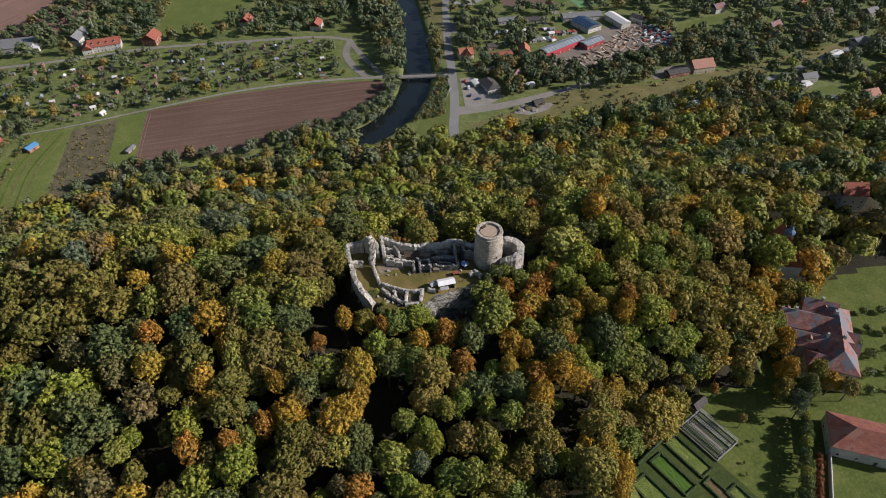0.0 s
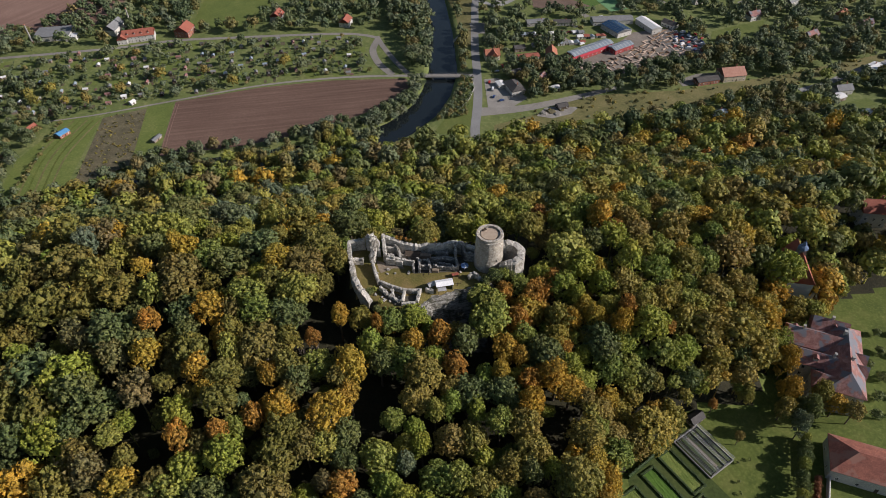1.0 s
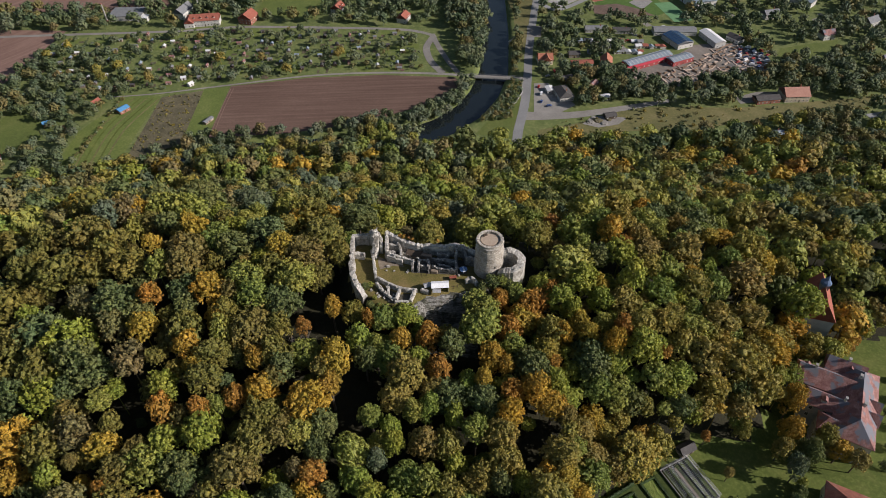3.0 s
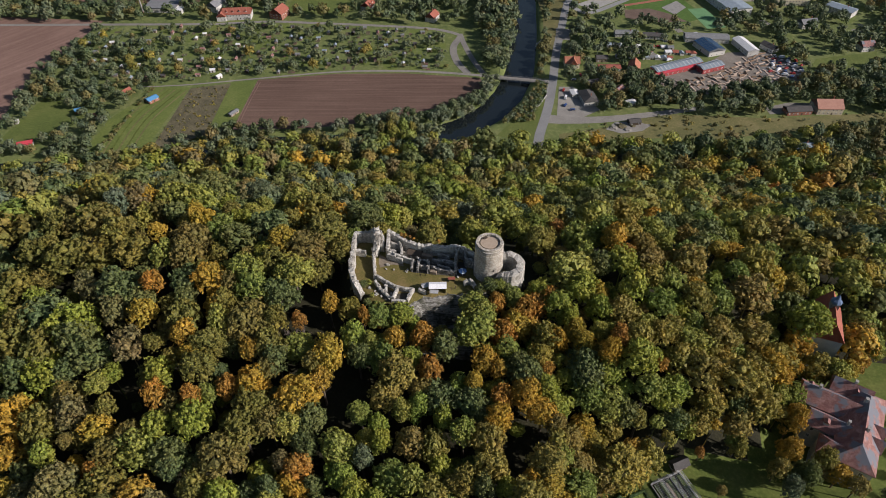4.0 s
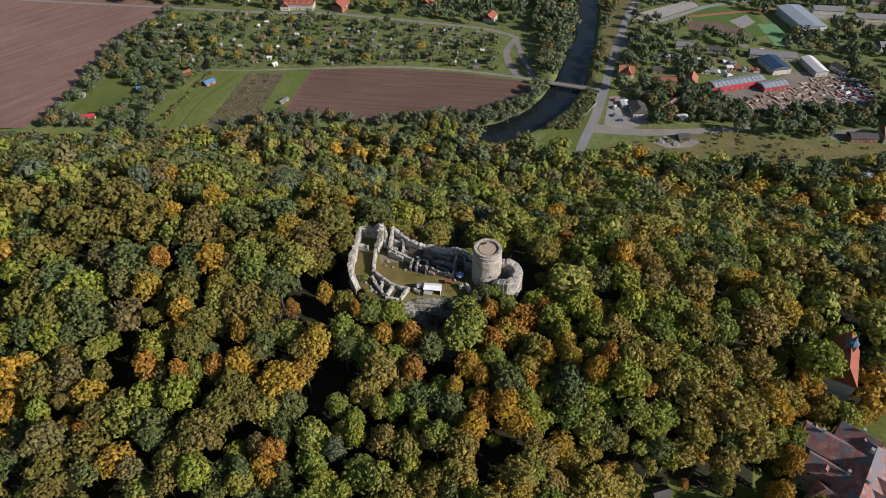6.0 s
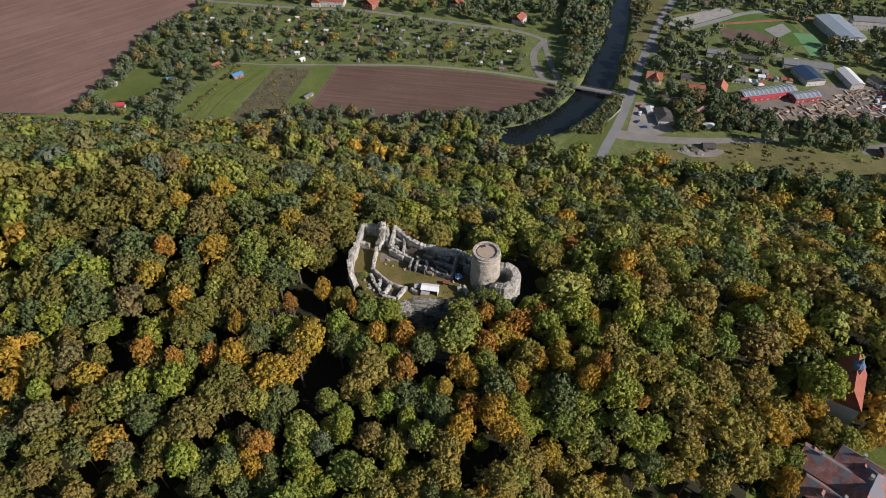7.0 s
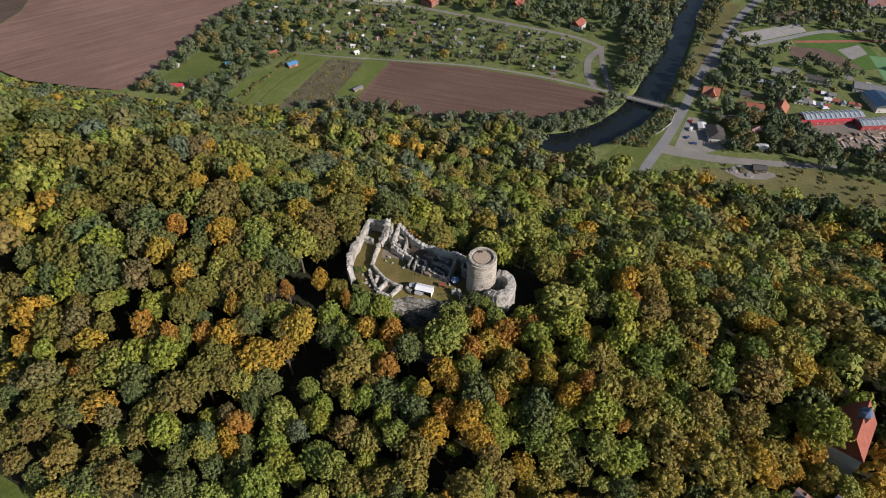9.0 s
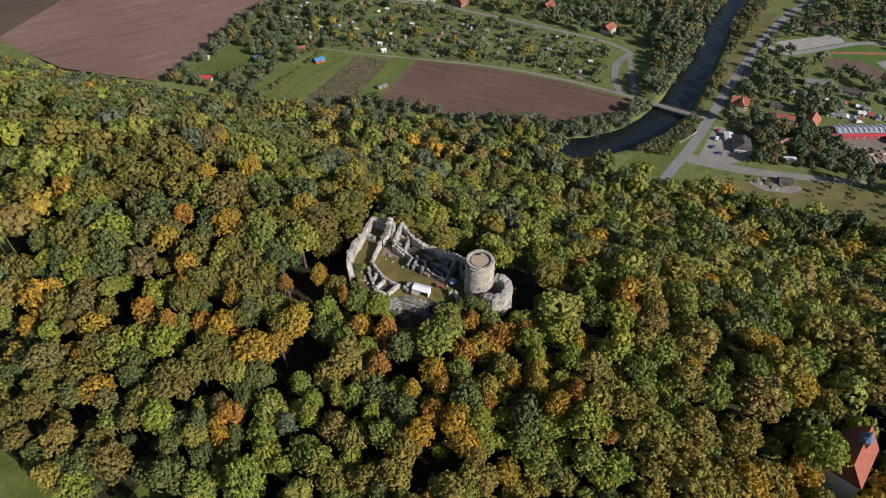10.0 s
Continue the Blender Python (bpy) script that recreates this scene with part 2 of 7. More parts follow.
def height(x, y):
    """Ground height: wooded ridge with the castle's knoll, falling to a flat valley with a river bed."""
    x, y = np.asarray(x, float), np.asarray(y, float)
    foot, crest = np.interp(x, *FOOT), np.interp(x, *CREST)
    u = (y - 160) / (foot - 160)
    fall = np.interp(u, [0, 0.08, 0.25, 0.43, 0.61, 0.78, 1.0], [0, 0.07, 0.31, 0.56, 0.76, 0.905, 1.0])
    north = crest + (VALLEY_Z - crest) * fall
    south = crest + np.interp(y, [-2600, -200, 0, 60, 80, 95, 110, 130, 150], [-80, -48, -30, -21, -16, -11, -6, -3, 0])
    z = np.where(y > 155, north, south)
    lumps = 1.3 * np.sin(x * 0.061 + 1.3) * np.sin(y * 0.053) + 0.7 * np.sin(x * 0.13 + y * 0.09)
    z = z + lumps * np.clip((foot - y) / 60, 0, 1)
    z = z + 22.0 * np.exp(-((x - 165) ** 2 + (y - 225) ** 2) / 7200.0) * smooth(150, 175, y)
    garden = smooth(54, 66, x) * smooth(30, 60, y) * (1 - smooth(108, 122, y))
    z = z * (1 - garden) + garden * -36.5
    terrace = smooth(120, 134, x) * smooth(105, 118, y) * (1 - smooth(172, 190, y)) * (1 - smooth(215, 245, x))
    z = z * (1 - terrace) + terrace * -40.0
    shelf = 1 - smooth(12, 38, np.hypot(x - 195, y - 202))
    z = z * (1 - shelf) + shelf * -32.0
    knoll = 1 - smooth(0.0, 7.0, knoll_distance(x, y))
    z = z * (1 - knoll) + knoll * -5.0
    return z - 4.6 * (1 - smooth(9.5, 16.5, river_distance(x, y))) * (y > 200)


def ground_z(x, y):
    return float(height(x, y))


def mesh_object(name, verts, faces, mat, parent=None, label="", smooth_shade=False):
    me = bpy.data.meshes.new(name)
    me.from_pydata([tuple(v) for v in verts], [], faces)
    me.update()
    me.materials.append(mat)
    if smooth_shade:
        me.polygons.foreach_set("use_smooth", [True] * len(me.polygons))
    ob = new(name, me)
    if parent:
        ob.parent = parent
    if label:
        ob["label"] = label
    return ob


def part(name, bm, mat, parent=None, label=""):
    me = bpy.data.meshes.new(name)
    bm.to_mesh(me)
    bm.free()
    me.materials.append(mat)
    ob = new(name, me)
    if parent:
        ob.parent = parent
    if label:
        ob["label"] = label
    return ob


def axis(lo, hi, edges, steps):
    out = []
    for (a, b), st in zip(zip(edges, edges[1:]), steps):
        n = max(1, round((b - a) / st))
        out += [a + (b - a) * i / n for i in range(n)]
    return np.array(out + [edges[-1]])


def in_poly(x, y, poly):
    inside = False
    for (x1, y1), (x2, y2) in zip(poly, poly[1:] + poly[:1]):
        if (y1 > y) != (y2 > y) and x < (x2 - x1) * (y - y1) / (y2 - y1) + x1:
            inside = not inside
    return inside


CLEAR = [
    [(58, 84), (66, 92), (80, 104), (92, 114), (104, 116), (118, 112), (128, 108), (134, 106), (215, 102), (215, 20), (50, 20)],
    [(112, 113), (123, 130), (132, 112), (150, 104), (128, 104)],
    [(203, 190), (203, 211), (228, 208), (228, 186)],
    [(132, 108), (126, 112), (124, 135), (130, 150), (150, 160), (182, 168), (240, 178), (240, 100), (150, 100)],
    [(-100, 10), (-100, 40), (-62, 42), (-52, 36), (-26, 60), (-18, 54), (-40, 10)],
    [(138.5, 156), (140, 176), (154, 176), (153, 156)],
    [(187, 195), (187, 208), (203, 208), (203, 195)],
]


gx = axis(0, 0, [-2600, -700, -300, -60, 90, 240, 500, 2600], [190, 16, 6, 2.5, 5, 13, 190])
gy = axis(0, 0, [-2600, -200, 20, 60, 182, 360, 460, 700, 900, 2600], [200, 20, 5, 2.5, 7, 3.5, 8, 25, 190])
GX, GY = np.meshgrid(gx, gy)
GZ = height(GX, GY)
nx, ny = len(gx), len(gy)
idx = np.arange(nx * ny).reshape(ny, nx)
quads = np.stack([idx[:-1, :-1], idx[:-1, 1:], idx[1:, 1:], idx[1:, :-1]], -1).reshape(-1, 4)
ground = mesh_object("ground", np.stack([GX, GY, GZ], -1).reshape(-1, 3), quads.tolist(), LITTER_SHADED, smooth_shade=True)
for m in (VALLEY, LAWN, ROCK, GARDEN_LAWN):
    ground.data.materials.append(m)
cx, cy = GX[:-1, :-1].ravel() + 1.5, GY[:-1, :-1].ravel() + 1.5
ck = knoll_distance(cx, cy)
slot = np.where(cy > np.interp(cx, *FOOT) + 6, 1, 0)
slot = np.where(ck < 0.1, 2, np.where((ck < 9) & (cy < 147) & (cx > 3) & (cx < 27), 3, slot))
for g in CLEAR:
    slot = np.where([v < 190 and in_poly(u, v, g) for u, v in zip(cx, cy)], 4, slot)
ground.data.polygons.foreach_set("material_index", slot.astype(np.int32))
tagged(ground, "wooded hill and valley ground with leaf litter and grass", "ground", kind="structure")


def sheet(name, outline, z, mat, label, category):
    ob = mesh_object(name, [(x, y, z) for x, y in outline], [list(range(len(outline)))], mat)
    return tagged(ob, label, category, kind="structure")


def ribbon(name, line, width, z, mat, label, category, sub=6):
    """A flat strip along a smoothed line."""
    pts = [Vector(p) for p in line]
    dense = []
    for i in range(len(pts) - 1):
        p0, p1, p2, p3 = pts[max(i - 1, 0)], pts[i], pts[i + 1], pts[min(i + 2, len(pts) - 1)]
        for k in range(sub):
            u = k / sub
            dense.append(0.5 * (2 * p1 + (p2 - p0) * u + (2 * p0 - 5 * p1 + 4 * p2 - p3) * u * u + (3 * p1 - p0 - 3 * p2 + p3) * u ** 3))
    dense.append(pts[-1])
    vs, fs = [], []
    for i, q in enumerate(dense):
        d = (dense[min(i + 1, len(dense) - 1)] - dense[max(i - 1, 0)]).normalized()
        w = width[0] + (width[1] - width[0]) * i / (len(dense) - 1) if isinstance(width, tuple) else width
        n = Vector((-d.y, d.x)) * w / 2
        zz = z(q.x, q.y) if callable(z) else z
        vs += [(q.x + n.x, q.y + n.y, zz), (q.x - n.x, q.y - n.y, zz)]
        if i:
            fs.append((2 * i - 2, 2 * i - 1, 2 * i + 1, 2 * i))
    ob = mesh_object(name, vs, fs, mat)
    return tagged(ob, label, category, kind="structure")


wm, wnt, wb = shader("river_water", 0.08)
wb.inputs["Base Color"].default_value = (0.010, 0.014, 0.016, 1)
wb.inputs["Specular IOR Level"].default_value = 0.5
bumped(wnt, wb, noise_node(wnt, 0.6, 3.0, 0.6, (1, 0.5, 1)), 0.12, 0.1)
ribbon("water", RIVER, 36.0, -127.6, wm, "dark slow river with calm reflecting water", "river")

Z1, Z2, Z3 = VALLEY_Z + 0.05, VALLEY_Z + 0.10, VALLEY_Z + 0.15
sheet("field_1", [(-205, 470), (-139, 491), (-79, 501), (-14, 502.5), (-10, 490), (-16, 472), (-34, 456), (-61, 436), (-90, 420), (-136, 404), (-196, 392)], Z1, SOIL, "reddish brown ploughed field with fine furrow lines", "field")
sheet("field_2", [(-404, 560), (-404, 440), (-380, 359), (-383, 322), (-413, 312), (-471, 296), (-575, 300), (-600, 390), (-720, 540)], Z1, SOIL_PALE, "pale dry ploughed field with diagonal furrows", "field")
sheet("field_3", [(-576, 299), (-601, 390), (-722, 540), (-900, 560), (-900, 280)], Z1, SOIL_DARK, "dark brown freshly ploughed field", "field")
sheet("field_4", [(-560, 590), (-330, 612), (-300, 760), (-560, 760)], Z1, SOIL_PALE, "pale brown bare field beyond the lane", "field")
sheet("meadow_1", [(-285, 447), (-300, 390), (-292, 335), (-250, 352), (-258, 448)], Z1, MEADOW, "bright green mown meadow strip", "meadow")
for k in range(5):
    ribbon("mown_strip", [(-279 + 5.2 * k, 444), (-286 + 5.2 * k, 395), (-279 + 5.2 * k, 345)], 1.5, Z2 + 0.002 * k, GARDEN_LAWN if k % 2 else ROUGH_GRASS, "mown streak along the meadow strip", "meadow")
sheet("meadow_2", [(-372, 420), (-368, 352), (-335, 340), (-322, 392)], Z1, MEADOW, "bright green garden meadow", "meadow")
sheet("fallow_1", [(-257, 447), (-207, 469), (-198, 394), (-246, 356)], Z1, SCRUB, "brown fallow strip of dead weeds", "field")
sheet("fallow_2", [(-226, 462), (-206, 469.5), (-197, 394), (-215, 392)], Z2, MEADOW, "green grass margin beside the ploughed field", "meadow")
sheet("meadow_3", [(-230, 610), (-165, 606), (-150, 720), (-235, 720)], Z1, MEADOW, "green meadow beyond the lane", "meadow")
sheet("railway_strip", [(56, 409), (131, 421), (215, 451), (318, 484), (450, 525), (450, 542), (322, 499), (220, 474), (129, 467), (90, 440), (57, 426)], Z1, ROUGH_GRASS, "disused railway strip of dry yellowish grass", "grassland")
sheet("verge_1", [(9, 416), (20, 440), (36, 474), (41, 500), (44, 500), (43, 460), (37, 412)], Z1, MEADOW, "bright green mown river bank", "meadow")
sheet("verge_2", [(22, 690), (33, 640), (36, 600), (40, 560), (46, 560), (49, 620), (55, 690), (58, 740), (22, 740)], Z1, ROUGH_GRASS, "grassy river bank beside the road", "meadow")
ribbon("road", [(130, 900), (75, 770), (58, 680), (53, 620), (49.5, 560), (48.5, 508), (46.5, 465), (42, 425), (40, 405), (30, 385)], 7.4, Z2, ASPHALT, "grey asphalt main road through the valley", "road")
ribbon("side_road", [(46, 446), (62, 447), (90, 452), (130, 466), (170, 482)], (13.0, 5.0), Z1 + 0.02, GRAVEL, "pale worn side road joining the main road", "road")
ribbon("field_path", [(-300, 443), (-262, 452.5), (-206, 472), (-139, 494.5), (-79, 505), (-30, 507.5), (0, 506)], (1.5, 4.0), Z2, GRAVEL, "pale gravel path along the ploughed field", "path")
ribbon("lane", [(-700, 508), (-546, 528), (-403, 551), (-298, 568), (-238, 583), (-196, 586.5), (-138, 590), (-81, 592), (-56, 588), (-42, 581)], 4.6, Z2, GRAVEL, "pale narrow lane behind the allotment gardens", "road")
ribbon("lane_branch_1", [(-44, 585), (-37, 564), (-24, 533), (-12, 510)], 5.0, Z3, GRAVEL, "pale gravel lane running to the bridge", "road")
ribbon("lane_branch_2", [(-42, 580), (-46, 556), (-39, 530), (-26, 509)], 6.5, Z3 + 0.03, GRAVEL, "pale gravel track beside the lane", "road")
sheet("yard_1", [(132, 522), (172, 548), (204, 584), (244, 592), (250, 544), (225, 520), (157, 498)], Z1, two_scale("yard_earth", (0.13, 0.11, 0.095), (0.19, 0.165, 0.14), (0.26, 0.23, 0.20), 0.07, 0.8, bump=0.4), "bare earth timber yard littered with sawn wood", "yard")
sheet("yard_2", [(54, 498), (66, 500), (88, 466), (74, 452), (54, 452)], Z2 + 0.02, GRAVEL, "pale paved yard beside the main road", "yard")
sheet("sports_field", [(106, 700), (170, 715), (196, 660), (170, 640), (120, 665)], Z1, two_scale("turf", (0.05, 0.095, 0.02), (0.07, 0.125, 0.026), (0.085, 0.145, 0.035), 0.03, 0.5, tint=0.03), "bright green mown sports pitch", "sports field")


# ---- trees ----
def lobed_points(rng, n_lobes, n_clumps, per, flat, low, spread, bulge):
    """Leaf points and outward ways on a crown of overlapping lobes, each studded with small leaf clumps; unit radius."""
    g = np.arange(n_lobes) + 0.5
    zz = low + (1 - low) * (1 - g / n_lobes)
    th = g * 2.399963 + rng.uniform(0, 6.28)
    rr = np.sqrt(np.clip(1 - zz ** 2, 0.05, 1))
    lobes = np.stack([rr * np.cos(th), rr * np.sin(th), zz * flat], 1) * rng.uniform(0.42, 0.76, (n_lobes, 1)) + rng.normal(0, 0.07, (1, 3))
    rad = rng.uniform(0.28, 0.44, n_lobes) * (1.0 if bulge > 0.5 else 1.15)
    mids, outs = [], []
    while len(mids) < n_clumps:
        k = rng.integers(0, n_lobes, 300)
        d = rng.normal(size=(300, 3))
        d /= np.linalg.norm(d, axis=1, keepdims=True)
        p = lobes[k] + d * rad[k][:, None] * rng.uniform(0.82, 1.08, (300, 1))
        out = (d * lobes[k]).sum(1) > -0.12
        clear = (np.linalg.norm(p[:, None] - lobes[None], axis=2) / rad > 0.80).all(1)
        up = d[:, 2] > rng.uniform(-1.0, 0.15, 300)
        for q, w in zip(p[out & clear & up], d[out & clear & up]):
            if len(mids) < n_clumps and all(np.abs(q - m).sum() > spread * 0.9 for m in mids):
                mids.append(q)
                outs.append(w)
        spread *= 0.985
    mids, outs = np.array(mids), np.array(outs)
    size = spread * rng.uniform(0.7, 1.25, (n_clumps, 1, 1))
    d = rng.normal(size=(n_clumps, per, 3)) + outs[:, None] * (0.9 if bulge > 0.5 else 1.5)
    d /= np.linalg.norm(d, axis=2, keepdims=True)
    if bulge < 0.5:
        dome = mids / np.linalg.norm(mids, axis=1, keepdims=True)
        outs = outs * 0.9 + dome * 0.5
    pts = mids[:, None] + d * size * bulge + rng.normal(0, 0.05, (n_clumps, per, 3)) * (bulge < 0.5)
    ways = d if bulge > 0.5 else d * 0.7 + outs[:, None]
    return pts.reshape(-1, 3), ways.reshape(-1, 3), lobes, rad


def leaf_tris(rng, pts, ways, size):
    """One ragged three-cornered leaf spray for each point."""
    n = len(pts)
    w = ways + rng.normal(0, 0.38, (n, 3))
    w /= np.linalg.norm(w, axis=1, keepdims=True)
    t = np.cross(w, rng.normal(size=(n, 3)))
    t /= np.linalg.norm(t, axis=1, keepdims=True)
    s = np.cross(w, t)
    k = size * rng.uniform(0.65, 1.35, (n, 1))
    corner = [pts + (t * a + s * b) * k * rng.uniform(0.75, 1.25, (n, 1)) for a, b in ((1.15, 0.0), (-0.6, 0.95), (-0.6, -0.95))]
    return np.stack(corner, 1).reshape(-1, 3)


def core_mesh(lobes, rad, fine):
    """Dark inside of a crown: small closed octahedra in the lobes."""
    o = np.array([(1, 0, 0), (0, 1, 0), (-1, 0, 0), (0, -1, 0), (0, 0, 1), (0, 0, -1)], float)
    f = [(0, 1, 4), (1, 2, 4), (2, 3, 4), (3, 0, 4), (1, 0, 5), (2, 1, 5), (3, 2, 5), (0, 3, 5)]
    vs, fs = [], []
    spin = np.array(Matrix.Rotation(0.7, 3, Vector((1, 2, 3)).normalized()))
    for c, r in zip(lobes if fine else lobes[:0], rad):
        fs += [tuple(len(vs) + i for i in q) for q in f]
        vs += list(c + o @ spin * r * 0.82)
    fs += [tuple(len(vs) + i for i in q) for q in f]
    k = 0.42 if fine else 0.5
    vs += list(o * np.array((k, k, k * 0.8)))
    return np.array(vs), fs


def crown_variant(seed, n_lobes, n_clumps, per, size, flat=0.85, low=-0.25, fine=False, spread=0.15, bulge=0.62):
    rng = np.random.default_rng(seed)
    pts, ways, lobes, rad = lobed_points(rng, n_lobes, n_clumps, per, flat, low, spread, bulge)
    leaves = leaf_tris(rng, pts, ways, size)
    cv, cf = core_mesh(lobes, rad * 0.9, fine)
    return leaves, cv, cf


FINE = [crown_variant(10 + i, 17 + 3 * (i % 4), 250, 9, 0.058, (1.2, 1.4, 1.05, 1.6)[i % 4], -0.55, True, 0.145) for i in range(8)]
MID = [crown_variant(40 + i, 15 + 2 * (i % 3), 190, 7, 0.070, (1.25, 1.5, 1.1)[i % 3], -0.55, True, 0.16) for i in range(7)]
COARSE = [crown_variant(70 + i, 13, 90, 6, 0.100, (0.95, 1.1, 1.25)[i % 3], -0.45, True, 0.19, 0.42) for i in range(6)]
FAR = [crown_variant(60 + i, 11, 64, 5, 0.125, (0.9, 1.15, 1.4)[i % 3], -0.5, True, 0.24, 0.42) for i in range(6)]
LOW = [crown_variant(90 + i, 9, 38, 4, 0.165, (0.9, 1.15, 1.4)[i % 3], -0.5, True, 0.3, 0.42) for i in range(6)]
TINY = [crown_variant(80 + i, 7, 20, 4, 0.26, (0.9, 1.1, 1.3)[i % 3], -0.3, False, 0.4, 0.45) for i in range(5)]


def crown_data(variant, r, stretch=1.0):
    leaves, cv, cf = variant
    k = np.array((r, r, r * stretch))
    n = len(leaves)
    return np.vstack([leaves * k, cv * k]), n // 3, cf


def crown_mesh(name, variant, r):
    v, nq, cf = crown_data(variant, r)
    faces = [(3 * i, 3 * i + 1, 3 * i + 2) for i in range(nq)] + [tuple(3 * nq + k for k in f) for f in cf]
    me = bpy.data.meshes.new(name)
    me.from_pydata(v.tolist(), [], faces)
    me.update()
    return me


def trunk_mesh(name, h, seed):
    rng = random.Random(seed)
    bm = bmesh.new()

    def limb(a, b, ra, rb, sides=6):
        a, b = Vector(a), Vector(b)
        q = (b - a).to_track_quat("Z", "Y").to_matrix()
        rings = [[bm.verts.new(p + q @ Vector((r * math.cos(6.2832 * i / sides), r * math.sin(6.2832 * i / sides), 0))) for i in range(sides)] for p, r in ((a, ra), (b, rb))]
        for i in range(sides):
            bm.faces.new((rings[0][i], rings[0][(i + 1) % sides], rings[1][(i + 1) % sides], rings[1][i]))

    limb((0, 0, -0.6), (0, 0, h * 0.5), 0.42, 0.28)
    limb((0, 0, h * 0.5), (0.2, 0.1, h * 0.8), 0.28, 0.12)
    for k in range(5):
        a = k * 1.26 + rng.uniform(-0.3, 0.3)
        s = rng.uniform(0.35, 0.6) * h
        limb((0, 0, s), (math.cos(a) * h * 0.17, math.sin(a) * h * 0.17, s + h * rng.uniform(0.12, 0.25)), 0.17, 0.05, 5)
    me = bpy.data.meshes.new(name)
    bm.to_mesh(me)
    bm.free()
    me.materials.append(BARK)
    return me


class Scatter:
    """Dart throwing with a cell grid: keeps discs from overlapping too far."""

    def __init__(self, cell=8.0):
        self.cell, self.grid, self.items = cell, {}, []

    def fits(self, x, y, r, pack):
        i, j = int(x // self.cell), int(y // self.cell)
        for a in (-2, -1, 0, 1, 2):
            for b in (-2, -1, 0, 1, 2):
                for (px, py, pr) in self.grid.get((i + a, j + b), ()):
                    if (px - x) ** 2 + (py - y) ** 2 < (pack * (pr + r)) ** 2:
                        return False
        return True

    def put(self, x, y, r, *more):
        self.grid.setdefault((int(x // self.cell), int(y // self.cell)), []).append((x, y, r))
        self.items.append((x, y, r, *more))


